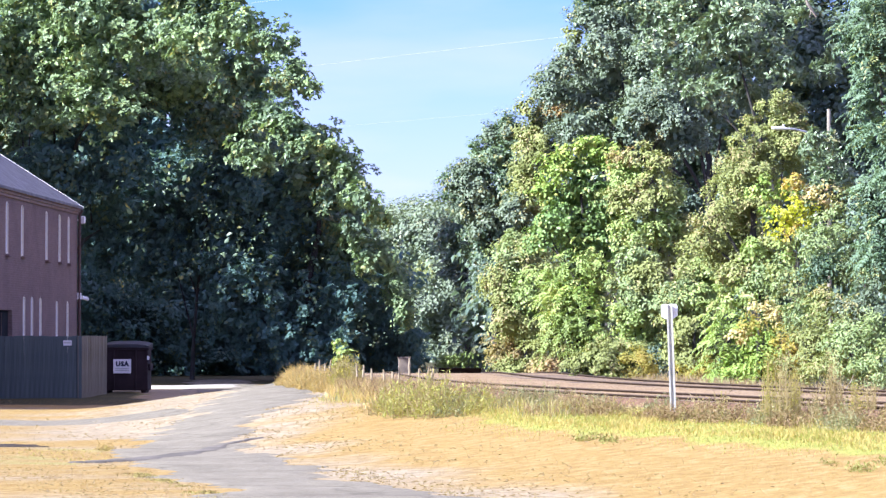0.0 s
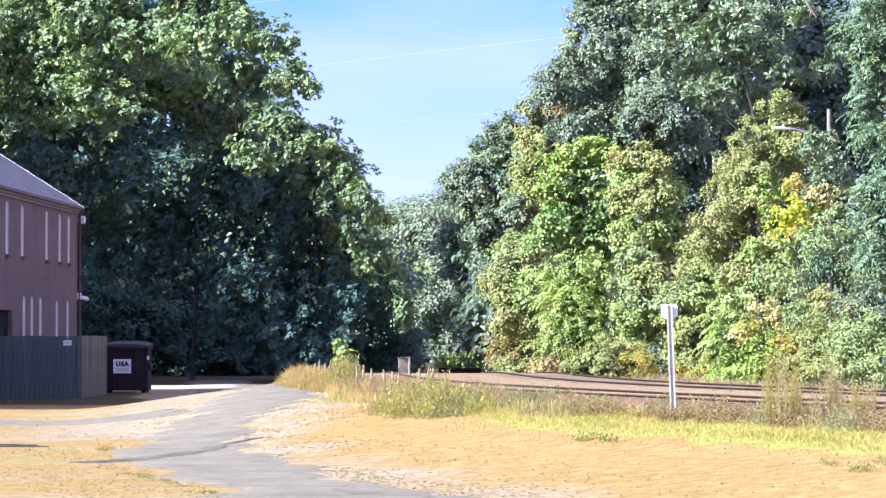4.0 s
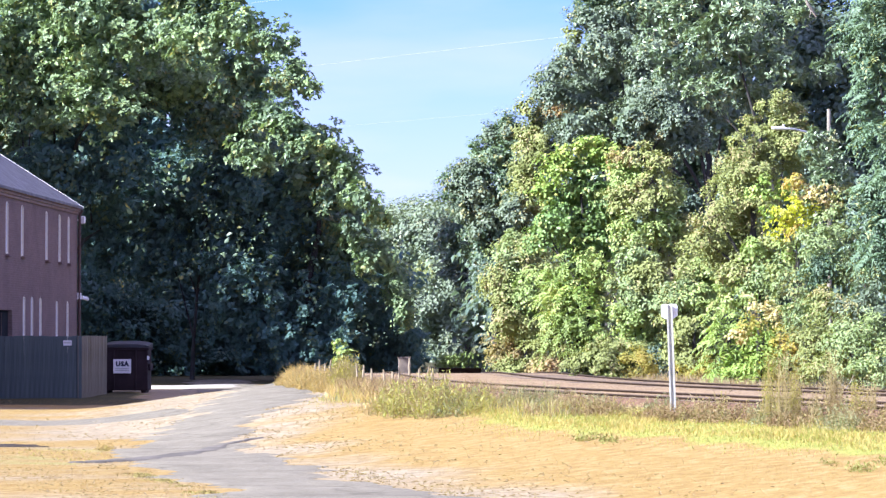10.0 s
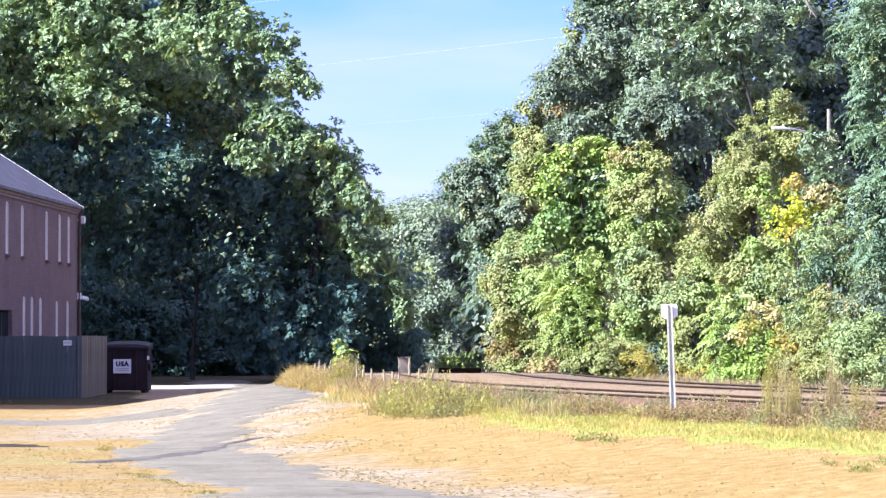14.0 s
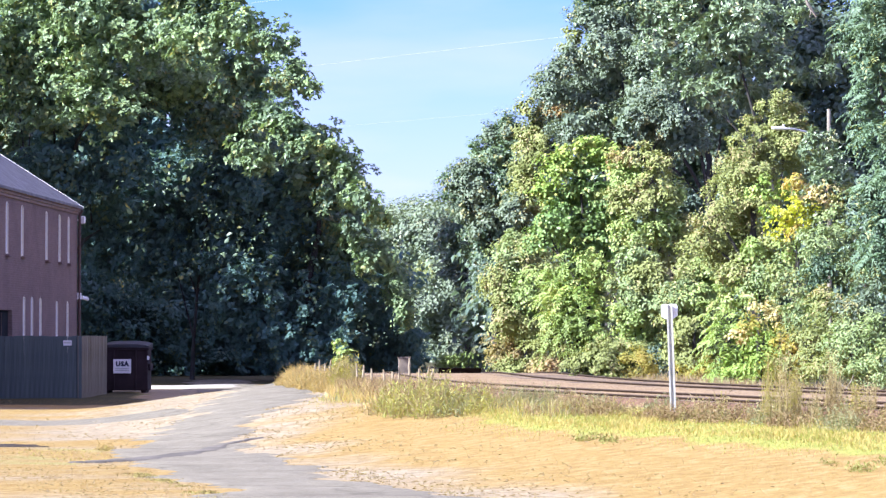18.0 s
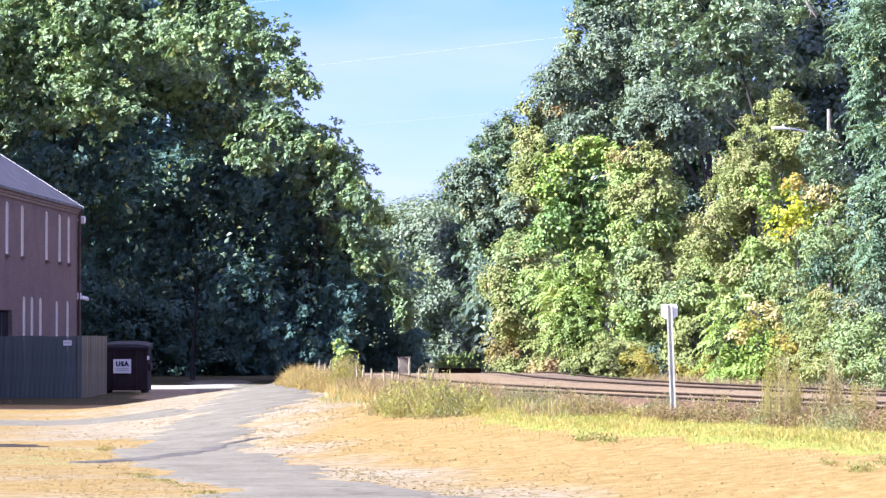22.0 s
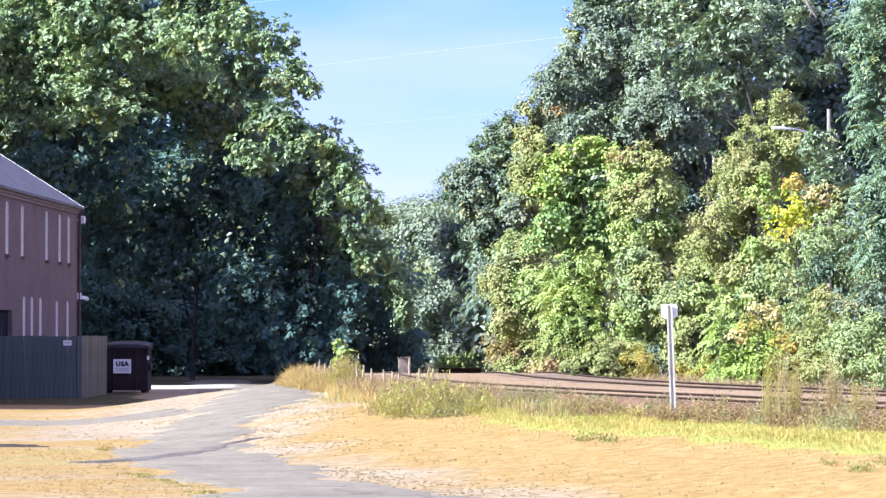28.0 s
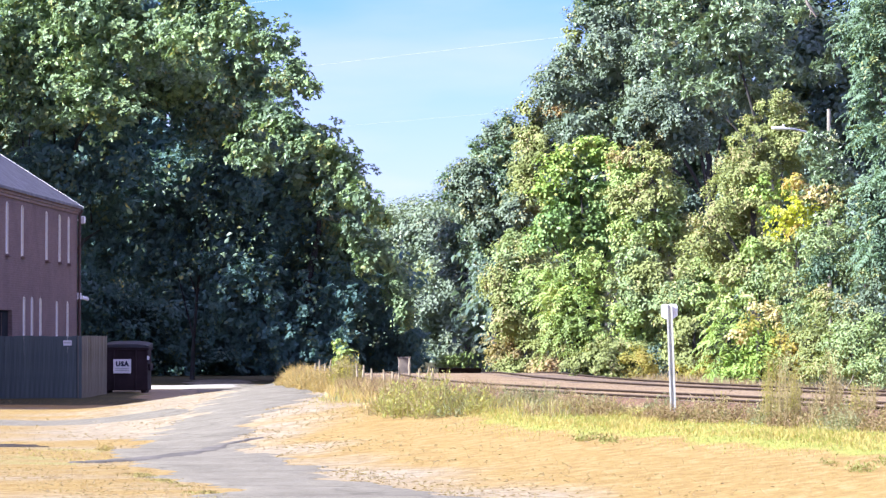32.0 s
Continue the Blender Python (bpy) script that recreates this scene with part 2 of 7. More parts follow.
def board_material(name, dark, light):
    """Weathered boards: long grain, each board its own tone."""
    m, n, l, b = material(name, 0.9, 0, 0.2)
    pos = n.new("ShaderNodeTexCoord").outputs["Object"]
    mp = n.new("ShaderNodeMapping")
    mp.inputs["Scale"].default_value = (30, 30, 1.2)
    l.new(pos, mp.inputs[0])
    g = noise_node(n, l, mp.outputs[0], 1.0, 5)
    info = n.new("ShaderNodeObjectInfo")
    r = ramp(n, [(0.25, dark), (0.75, light)])
    l.new(g.outputs[0], r.inputs[0])
    t = ramp(n, [(0, (0.84, 0.85, 0.86)), (1, (1.0, 1.0, 1.0))])
    l.new(info.outputs["Random"], t.inputs[0])
    l.new(mixc(n, l, 1.0, r.outputs[0], t.outputs[0], "MULTIPLY"), b.inputs["Base Color"])
    bump(n, l, g.outputs[0], b, 0.5, 0.006)
    return m


def ballast_material():
    m, n, l, b = material("ballast_stone", 0.9, 0, 0.2)
    pos = n.new("ShaderNodeTexCoord").outputs["Object"]
    v = n.new("ShaderNodeTexVoronoi")
    v.inputs["Scale"].default_value = 16
    l.new(pos, v.inputs["Vector"])
    big = noise_node(n, l, pos, 0.6, 4)
    r = ramp(n, [(0.0, (0.20, 0.138, 0.078)), (0.5, (0.285, 0.206, 0.118)), (1.0, (0.36, 0.270, 0.160))])
    sp = n.new("ShaderNodeSeparateColor")
    l.new(v.outputs["Color"], sp.inputs[0])
    l.new(sp.outputs[0], r.inputs[0])
    d = ramp(n, [(0.3, (0.75, 0.7, 0.68)), (0.65, (1, 1, 1))])
    l.new(big.outputs[0], d.inputs[0])
    l.new(mixc(n, l, 1.0, r.outputs[0], d.outputs[0], "MULTIPLY"), b.inputs["Base Color"])
    bump(n, l, v.outputs["Distance"], b, 0.5, 0.02)
    return m


M_GROUND, M_ASPHALT, M_BRICK, M_BALLAST = ground_material(), asphalt_material(), brick_material(), ballast_material()
M_REMNANT = plain("old_tar", (0.070, 0.058, 0.050), 0.9, vary=0.5, scale=6, spec=0.1)
# pale colour that stands for ground in full sun
M_SUNLIT_STRIP = plain("sunlit_ground", (0.52, 0.48, 0.42), 0.95, vary=0.2, scale=3, rel=0.4, spec=0.1)
M_PATCH = plain("tar_patch", (0.165, 0.148, 0.125), 0.9, vary=0.4, scale=5, spec=0.1)
M_SHOULDER = plain("fouled_ballast", (0.195, 0.120, 0.074), 0.95, vary=0.45, scale=6, rel=0.7, spec=0.1)
M_FENCE = board_material("weathered_fence_wood", (0.080, 0.102, 0.100), (0.150, 0.180, 0.175))
M_FENCE_WARM = board_material("warm_fence_wood", (0.165, 0.142, 0.098), (0.300, 0.262, 0.188))
M_SHINGLE = plain("grey_roof_shingle", (0.205, 0.205, 0.22), 0.9, vary=0.25, scale=8, rel=0.5)
M_CORNICE = plain("brown_cornice_paint", (0.27, 0.18, 0.15), 0.7, vary=0.2)
M_WHITE = plain("white_paint", (0.86, 0.85, 0.83), 0.55, vary=0.08)
M_FRAME = plain("cream_window_paint", (0.82, 0.75, 0.62), 0.55, vary=0.1)
M_BLIND = plain("cream_blind", (0.52, 0.47, 0.46), 0.8, vary=0.12)
M_PIPE = plain("brown_downpipe", (0.12, 0.075, 0.06), 0.5, vary=0.2)
M_DARKDOOR = plain("dark_door_paint", (0.022, 0.025, 0.030), 0.85, vary=0.3, spec=0.1)
M_BIN = plain("dark_maroon_steel", (0.036, 0.024, 0.026), 0.75, vary=0.4, scale=4, spec=0.2)
M_LID = plain("black_plastic_lid", (0.040, 0.042, 0.046), 0.6, vary=0.2, spec=0.3)
M_INK = plain("navy_ink", (0.02, 0.025, 0.06), 0.6)
M_RUSTRAIL = plain("rusty_rail_steel", (0.036, 0.022, 0.014), 0.9, vary=0.3, scale=4, spec=0.05)
M_RAILHEAD = plain("worn_rail_head", (0.07, 0.050, 0.038), 0.8, 0.1, vary=0.2)
M_TIE = plain("weathered_tie", (0.20, 0.15, 0.115), 0.95, vary=0.4, scale=4)
M_GALV = plain("galvanised_steel", (0.56, 0.55, 0.50), 0.6, 0.15, vary=0.2)
M_LAMP = plain("pale_grey_lamp_paint", (0.74, 0.74, 0.72), 0.5, vary=0.1)
M_CABLE = plain("bare_aluminium_cable", (0.40, 0.41, 0.44), 0.45, 0.1, vary=0.05)
M_BOX = plain("rust_brown_cabinet", (0.38, 0.31, 0.25), 0.8, vary=0.3, scale=4)
M_GLASS, *_, _gb = material("window_glass", 0.06, 0, 0.5)
_gb.inputs["Base Color"].default_value = (0.9, 0.95, 0.97, 1)
_gb.inputs["Transmission Weight"].default_value = 1.0
_gb.inputs["IOR"].default_value = 1.2


# ---- mesh helpers ----
def part(name, bm, mat, parent=None, label=""):
    me = bpy.data.meshes.new(name)
    bm.to_mesh(me)
    bm.free()
    me.materials.append(mat)
    ob = new(name, me)
    if parent is not None:
        ob.parent = parent
    if label:
        ob["label"] = label
    return ob


def thing(name, loc, label, category, group="", kind="", rz=0.0):
    ob = new(name)
    ob.matrix_world = pose(*loc, 0, 0, rz)
    return tagged(ob, label, category, group, kind)


def box(bm, x0, y0, z0, x1, y1, z1, bevel=0.0):
    m = Matrix.Translation(((x0 + x1) / 2, (y0 + y1) / 2, (z0 + z1) / 2)) @ Matrix.Diagonal((x1 - x0, y1 - y0, z1 - z0, 1))
    r = bmesh.ops.create_cube(bm, size=1, matrix=m)
    if bevel:
        es = list({e for v in r["verts"] for e in v.link_edges})
        bmesh.ops.bevel(bm, geom=es, offset=bevel, segments=1, affect="EDGES")
    return bm


def boxed(*a, bevel=0.0):
    return box(bmesh.new(), *a, bevel=bevel)


def tube(bm, pts, radii, sides=7):
    """A tapered tube through pts."""
    rings = []
    pts = [Vector(p) for p in pts]
    for i, p in enumerate(pts):
        d = (pts[min(i + 1, len(pts) - 1)] - pts[max(i - 1, 0)]).normalized()
        a = d.orthogonal().normalized() if abs(d.z) < 0.9 else Vector((1, 0, 0))
        a = (a - d * a.dot(d)).normalized()
        b = d.cross(a)
        rings.append([bm.verts.new(p + radii[i] * (math.cos(2 * math.pi * k / sides) * a + math.sin(2 * math.pi * k / sides) * b)) for k in range(sides)])
    for r0, r1 in zip(rings, rings[1:]):
        for k in range(sides):
            bm.faces.new((r0[k], r0[(k + 1) % sides], r1[(k + 1) % sides], r1[k]))
    bm.faces.new(rings[0][::-1])
    bm.faces.new(rings[-1])
    return bm


def mesh_from_arrays(name, verts, faces, mat):
    """A mesh from numpy arrays; faces all have the same number of corners."""
    me = bpy.data.meshes.new(name)
    nf, k = faces.shape
    me.vertices.add(len(verts))
    me.vertices.foreach_set("co", np.ascontiguousarray(verts, dtype=np.float32).ravel())
    me.loops.add(nf * k)
    me.loops.foreach_set("vertex_index", np.ascontiguousarray(faces, dtype=np.int32).ravel())
    me.polygons.add(nf)
    me.polygons.foreach_set("loop_start", np.arange(0, nf * k, k, dtype=np.int32))
    me.update(calc_edges=True)
    me.materials.append(mat)
    return me


def unit(a):
    return a / np.maximum(np.linalg.norm(a, axis=1, keepdims=True), 1e-6)


def leaf_arrays(pos, nrm, size, rng, aspect=0.62, along=None):
    """One folded leaf at each place, facing nrm; along: the way its tip points."""
    n = len(pos)
    if along is None:
        along = rng.normal(size=(n, 3))
        along[:, 2] -= 0.35
    tip = unit(along - nrm * np.sum(along * nrm, 1, keepdims=True))
    side = np.cross(nrm, tip)
    ln = size * rng.uniform(0.65, 1.3, n)[:, None]
    w = ln * aspect * 0.5
    fold = nrm * ln * 0.13
    v = np.stack([pos, pos + tip * ln * .45 + side * w + fold, pos + tip * ln - fold * .5, pos + tip * ln * .45 - side * w + fold], 1)
    f = np.array([[0, 2, 1], [0, 3, 2]])
    k = v.shape[1]
    faces = (np.arange(n) * k)[:, None, None] + f[None]
    return v.reshape(-1, 3), faces.reshape(-1, f.shape[1])


def ball(n, rng):
    return unit(rng.normal(size=(n, 3)))


LIGHT = np.array((SUN_WAY * 0.7 + Vector((0, 0, 0.6))).normalized())   # leaves turn to the light


def whorl(c, axis, rng, k, leaf):
    """Leaves that radiate from each twig end c round its axis, tips bent down."""
    n = len(c)
    t = rng.normal(size=(n, k, 3))
    ax = axis[:, None]
    t = t - ax * np.sum(t * ax, 2, keepdims=True)
    t /= np.maximum(np.linalg.norm(t, axis=2, keepdims=True), 1e-6)
    along = t + ax * rng.uniform(-0.05, 0.55, (n, k, 1)) - np.array([0, 0, 0.25])
    nrm = ax + 0.28 * rng.normal(size=(n, k, 3)) - t * 0.15
    pos = c[:, None] + t * leaf * 0.12 + rng.normal(size=(n, k, 3)) * leaf * 0.12
    return pos.reshape(-1, 3), unit(nrm.reshape(-1, 3)), unit(along.reshape(-1, 3))


def fronds(c, axis, rng, pairs, leaf):
    """Feather leaves: two rows of leaflets on a stalk that starts at c, runs outwards and droops."""
    n = len(c)
    d = axis * np.array([1, 1, 0.55]) + rng.normal(size=(n, 3)) * 0.45
    d = unit(d)
    up = unit(LIGHT + axis * 0.35 + rng.normal(size=(n, 3)) * 0.15)
    side = unit(np.cross(d, up))
    ln = leaf * rng.uniform(2.6, 4.0, (n, 1, 1))
    t = np.repeat(np.linspace(0.12, 1.0, pairs), 2)[None, :, None]
    s = np.tile([1.0, -1.0], pairs)[None, :, None]
    stem = c[:, None] + d[:, None] * ln * t - np.array([0, 0, 0.5]) * ln * t * t
    along = side[:, None] * s + d[:, None] * 0.45 - np.array([0, 0, 0.35]) + rng.normal(size=(n, 2 * pairs, 3)) * 0.1
    nrm = up[:, None] + side[:, None] * s * 0.25 + rng.normal(size=(n, 2 * pairs, 3)) * 0.12
    return stem.reshape(-1, 3), unit(nrm.reshape(-1, 3)), unit(along.reshape(-1, 3))


def crown_leaves(lobes, rng, leaf, cover, clump, style):
    """Places, facings, ways and sizes of leaves: lobes carry domed clumps, clumps carry leaves; larger inner leaves close the core."""
    cen, rad = np.array([q[0] for q in lobes]), np.array([q[1] for q in lobes])
    out = []
    for i in range(len(lobes)):
        r = rad[i]
        area = 4 * math.pi * ((r[0] * r[1]) ** 1.6 / 3 + (r[0] * r[2]) ** 1.6 / 3 + (r[1] * r[2]) ** 1.6 / 3) ** (1 / 1.6)
        rb = min(clump, 0.6 * float(np.min(r)))
        nb = max(6, int(1.25 * area / (math.pi * rb * rb)))
        d = ball(nb, rng)
        k = 1 - np.abs(rng.normal(0, 0.12, nb)) + 0.16 * np.sin(d @ np.array([2.1, 3.3, 2.7]) * 2.2 + i)
        bc = cen[i] + d * r * k[:, None]
        keep = np.ones(nb, bool)
        for j in range(len(lobes)):
            if j != i:
                keep &= np.linalg.norm((bc - cen[j]) / rad[j], axis=1) > 0.7
        bc, d = bc[keep], d[keep]
        nb = len(bc)
        if nb:
            size = rb * rng.uniform(0.4, 1.5, nb)
            reach = unit(d + rng.normal(size=(nb, 3)) * 0.8 - np.array([0, 0, 0.35])) * size[:, None] * 0.9
            per = max(8, int(cover * 2.6 * rb * rb / (leaf * leaf * 0.32)))
            group = {"whorl": 9, "frond": 14}.get(style, 1)
            m = max(2, int(per / group * (1.0 if group == 1 else 1.25)))
            dd = np.repeat(d, m, 0)
            o = unit(rng.normal(size=(nb * m, 3)) + dd * 0.75 + np.array([0, 0, 0.5]))
            rr = np.repeat(size, m)[:, None] * rng.uniform(0.3, 1.12, (nb * m, 1))
            twig = np.repeat(bc, m, 0) + np.repeat(reach, m, 0) * rng.uniform(-0.8, 1.0, (nb * m, 1))
            p = twig + o * rr * np.array([1, 1, 0.72])
            nrm = unit(o * 0.6 + dd * 0.25 + LIGHT * 0.6 + rng.normal(size=o.shape) * 0.24)
            if style == "whorl":
                p, nrm, al = whorl(p, nrm, rng, group, leaf)
            elif style == "frond":
                p, nrm, al = fronds(twig + o * rr * 0.6, o, rng, group // 2, leaf)
            else:
                al = rng.normal(size=o.shape) + o * 0.4 - np.array([0, 0, 0.5])
            out.append((p, nrm, al, np.full(len(p), leaf)))
        big = min(0.4 * float(np.mean(r)), max(0.3, 1.5 * leaf))
        n = int(1.0 * area / (big * big * 0.3)) if np.mean(r) > 0.36 else 0
        d = ball(n, rng)
        p = cen[i] + d * r * rng.uniform(0.42, 0.72, (n, 1))
        out.append((p, unit(d + rng.normal(size=d.shape) * 0.5), rng.normal(size=d.shape), np.full(n, big)))
    return [np.concatenate(a) for a in zip(*out)]


TREE_COUNT = [0]


def tree(name, label, category, base, lobes, mats, leaf=0.16, cover=2.0, trunk=0.2, bark=None, group="", aspect=0.62, clump=0.4, style="leaf", limbs=5, depth=1.3, sway=None, sprays=(), fleck_mat=None):
    """A tree or shrub at base=(x, y, z). lobes: the masses of its crown, (x, z, half width, half height), from the base. mats: a material for each lobe, or one."""
    TREE_COUNT[0] += 1
    rng = np.random.default_rng(100 + TREE_COUNT[0])
    ob = thing(name, base, label, category, group)
    bark = bark or M_BARK
    full = []
    for q in lobes:
        ry = 0.43 * (q[2] + q[3])
        full.append((np.array([q[0], (q[4] if len(q) > 4 else 0.0) + rng.uniform(-depth, depth) * ry, q[1]]), np.array([q[2], ry, q[3]])))
    cx, cy = np.mean([q[0][0] for q in full]), 0.2 * np.mean([q[0][1] for q in full])
    top = np.array([cx, cy, 0.9 * max(q[0][2] for q in full)])
    if trunk > 0:
        n = 8
        pts, rad = [], []
        for i in range(n + 1):
            f = i / n
            e = f * f * (3 - 2 * f)
            pts.append((cx * e * 0.5 + (top[0] - cx * 0.5) * e * f + rng.normal(0, 0.3 * trunk) * (i > 0), cy * e * 0.5 + (top[1] - cy * 0.5) * e * f + rng.normal(0, 0.3 * trunk) * (i > 0), -0.15 + f * (top[2] + 0.15)))
            rad.append(trunk * (1.5 if i == 0 else 1.0) * (1 - 0.86 * f))
        part("trunk", tube(bmesh.new(), pts, rad, 9), bark, ob)
        for c, r in sorted(full, key=lambda q: q[0][2])[:limbs]:
            f = min(0.85, max(0.15, (c[2] - 0.6 * r[2]) / (top[2] + 0.1) * 0.75))
            i = min(n - 1, int(f * n))
            a, c = Vector(pts[i]), Vector(c)
            if (c - a).length < 0.5:
                continue
            mid = a.lerp(c, 0.5) + Vector((0, 0, 0.12 * (c - a).length))
            r0 = rad[i] * 0.55
            bm = tube(bmesh.new(), [a, a.lerp(mid, 0.5) + Vector((0, 0, 0.05)), mid, mid.lerp(c, 0.6), c], [r0, r0 * 0.8, r0 * 0.62, r0 * 0.42, r0 * 0.2], 6)
            for _ in range(6):
                d = ball(1, rng)[0]
                e = c + Vector((d[0] * r[0], d[1] * r[1], abs(d[2]) * r[2])) * 0.75
                s = mid.lerp(c, rng.uniform(0.1, 1.0))
                tube(bm, [s, s.lerp(e, 0.5) + Vector((0, 0, 0.1)), e], [r0 * 0.35, r0 * 0.22, r0 * 0.08], 4)
            part("limb", bm, bark, ob)
    groups = {}
    for i, q in enumerate(full):
        groups.setdefault(mats[i % len(mats)], []).append(q)
    crowns = []
    for mt, ql in groups.items():
        p, nn, al, sz = crown_leaves(ql, rng, leaf, cover, clump, style)
        p[:, 2] = np.maximum(p[:, 2], 0.03)
        v, f = leaf_arrays(p, nn, sz[:, None], rng, aspect, along=al)
        c = new("crown", mesh_from_arrays("crown", v, f, mt))
        c.parent = ob
        crowns.append(c)
    if sprays:
        # loose leaves set forward into the sun, standing in for sun flecks
        ql = [(np.array([q[0], q[4], q[1]]), np.array([q[2], 0.6 * q[2], q[3]])) for q in sprays]
        p, nn, al, sz = crown_leaves(ql, rng, 0.7 * leaf, 1.0, 0.5, style)
        k = np.nonzero(rng.random(len(p)) < 0.016)[0]
        v, f = leaf_arrays(p[k], nn[k], sz[k][:, None], rng, aspect, along=al[k] if al is not None else None)
        c = new("sun_fleck", mesh_from_arrays("sun_fleck", v, f, fleck_mat))
        c.parent = ob
        c["kind"] = "stuff"
    if sway:
        SWAYING.append((crowns, sway))
    return ob


SWAYING = []


# ---- plan of the ground ----
TRACK_Y = (-60, 10, 30, 45, 55, 65, 72, 80, 90, 98, 110, 130, 145, 160, 200, 300, 500)
TRACK_X = (45, 22.5, 15.4, 10.1, 6.9, 3.9, 2.2, 1.0, 0.3, -0.2, -0.7, -1.1, -0.9, 1.0, 9.0, 32.0, 90.0)


def track_x(y):
    """The line midway between the two tracks, smoothed."""
    y = np.asarray(y, dtype=float)
    return sum(np.interp(y + o, TRACK_Y, TRACK_X) for o in (-5, -2.5, 0, 2.5, 5)) / 5


def step(t):
    t = np.clip(t, 0, 1)
    return t * t * (3 - 2 * t)


def off_track(x, y):
    m = (track_x(y + 2) - track_x(y - 2)) / 4
    return (x - track_x(y)) / np.sqrt(1 + m * m)


def descent(y):
    """The line falls gently once past the shrubs, shaped to hide the far bed from the camera."""
    y = np.asarray(y, dtype=float)
    return -0.62 * step((y - 92) / 34) - 1.3 * step((y - 126) / 110)


def ground_z(x, y):
    x, y = np.asarray(x, dtype=float), np.asarray(y, dtype=float)
    a = off_track(x, y)
    w = 7.0 - 4.6 * step((y - 82) / 18)
    z = (0.62 + descent(y)) * step((a + 3.9 + w) / w)
    z = z + 0.03 * np.sin(x * 0.9 + 1.3 * np.sin(y * 0.31)) * np.sin(y * 0.47 + x * 0.2) * step((-a - 4.5) / 2)
    hill = 16.5 * step((y - 330) / 180) * step((900 - y) / 200) * (0.75 + 0.25 * np.sin(x * 0.012 + 0.6))
    z = z - 0.10 * step((y - 104) / 12) * step((-4.5 - x) / 3)
    return z + np.where(y > 300, hill, 0) + 0.5 * step((a - 6) / 12) * (y > 20)


ROAD_R = [(3.6, 24), (1.9, 32), (0.36, 38.76), (-0.9, 43.6), (-2.2, 50.06), (-3.06, 55.86), (-3.37, 58.76), (-3.36, 63.5), (-2.9, 68.2), (-2.4, 71.2), (-2.65, 77.8), (-3.5, 87), (-4.3, 93.5), (-5.2, 105), (-6.4, 125), (-8.4, 150)]
ROAD_L = [(-0.6, 24), (-1.6, 32), (-2.48, 38.76), (-3.5, 43.6), (-4.62, 48.4), (-5.24, 53), (-5.42, 59.8), (-5.43, 64.1), (-5.3, 67), (-5.27, 70.5), (-5.46, 75.6), (-5.25, 79.7), (-5.2, 83.2), (-5.7, 90), (-6.4, 95), (-7.6, 105), (-9.4, 125), (-11.4, 150)]


def road_edge(points, y):
    return np.interp(y, [p[1] for p in points], [p[0] for p in points])


def ground():
    ys = np.concatenate([np.arange(-60, 20, 4.0), np.arange(20, 130, 0.7), np.arange(130, 200, 2.0), np.geomspace(200, 3000, 50)])
    xs = np.concatenate([-np.geomspace(1500, 26, 40), np.arange(-25, 25, 0.7), np.geomspace(26, 1500, 40)])
    X, Y = np.meshgrid(xs, ys)
    Z = ground_z(X, Y)
    ny, nx = X.shape
    idx = np.arange(ny * nx).reshape(ny, nx)
    faces = np.stack([idx[:-1, :-1], idx[:-1, 1:], idx[1:, 1:], idx[1:, :-1]], -1).reshape(-1, 4)
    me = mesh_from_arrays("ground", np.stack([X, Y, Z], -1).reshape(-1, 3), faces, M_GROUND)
    a = off_track(X, Y)
    dr = np.minimum(np.abs(X - road_edge(ROAD_R, Y)), np.abs(X - road_edge(ROAD_L, Y)))
    left = X < road_edge(ROAD_L, Y) + 1
    near = (Y < 134) & (Y > 20)
    # the term past y 122 pales the ground to paint the sunlit strip
    pale = near * np.where(left, 0.30 + 0.35 * step((4 - dr) / 4) * (Y > 60) + 0.6 * step((Y - 122) / 3), 0.52 * step((3.0 - dr) / 3.0))
    green = near * (X > road_edge(ROAD_R, Y)) * step((60 - Y) / 8) * 0.95 * step((a + 6.6) / 0.8) * step((-4.0 - a) / 0.6)
    # greener grass by the fence, which also darkens ground the building shades
    green = np.maximum(green, near * 0.50 * step((Y - 100) / 3) * step((122 - Y) / 3) * step((road_edge(ROAD_L, Y) - 0.8 - X) / 1.2))
    green = np.maximum(green, 0.31 * (X < road_edge(ROAD_L, Y)) * step((Y - 47) / 2) * step((57 - Y) / 2))
    soil = 0.75 * step((66 - Y) / 4) * step((a + 4.6) / 0.5) * step((4.6 - a) / 1.0)
    # woodland floor, plus a dark zone painting the building's shade by the fence
    litter_shade = 0.9 * step((a - 6.5) / 1.5) + 0.9 * step((Y - 134.5) / 3) + near * 0.62 * step((Y - 89) / 3) * step((123 - Y) / 3) * step((road_edge(ROAD_L, Y) - 1.2 - X) / 1.0)
    at = me.color_attributes.new("cover", "FLOAT_COLOR", "POINT")
    at.data.foreach_set("color", np.stack([pale, green, soil, np.clip(litter_shade, 0, 1)], -1).astype(np.float32).ravel())
    for p in me.polygons:
        p.use_smooth = True
    tagged(new("ground", me), "dry golden lawn rising to a raised railway bed", "ground", kind="structure")


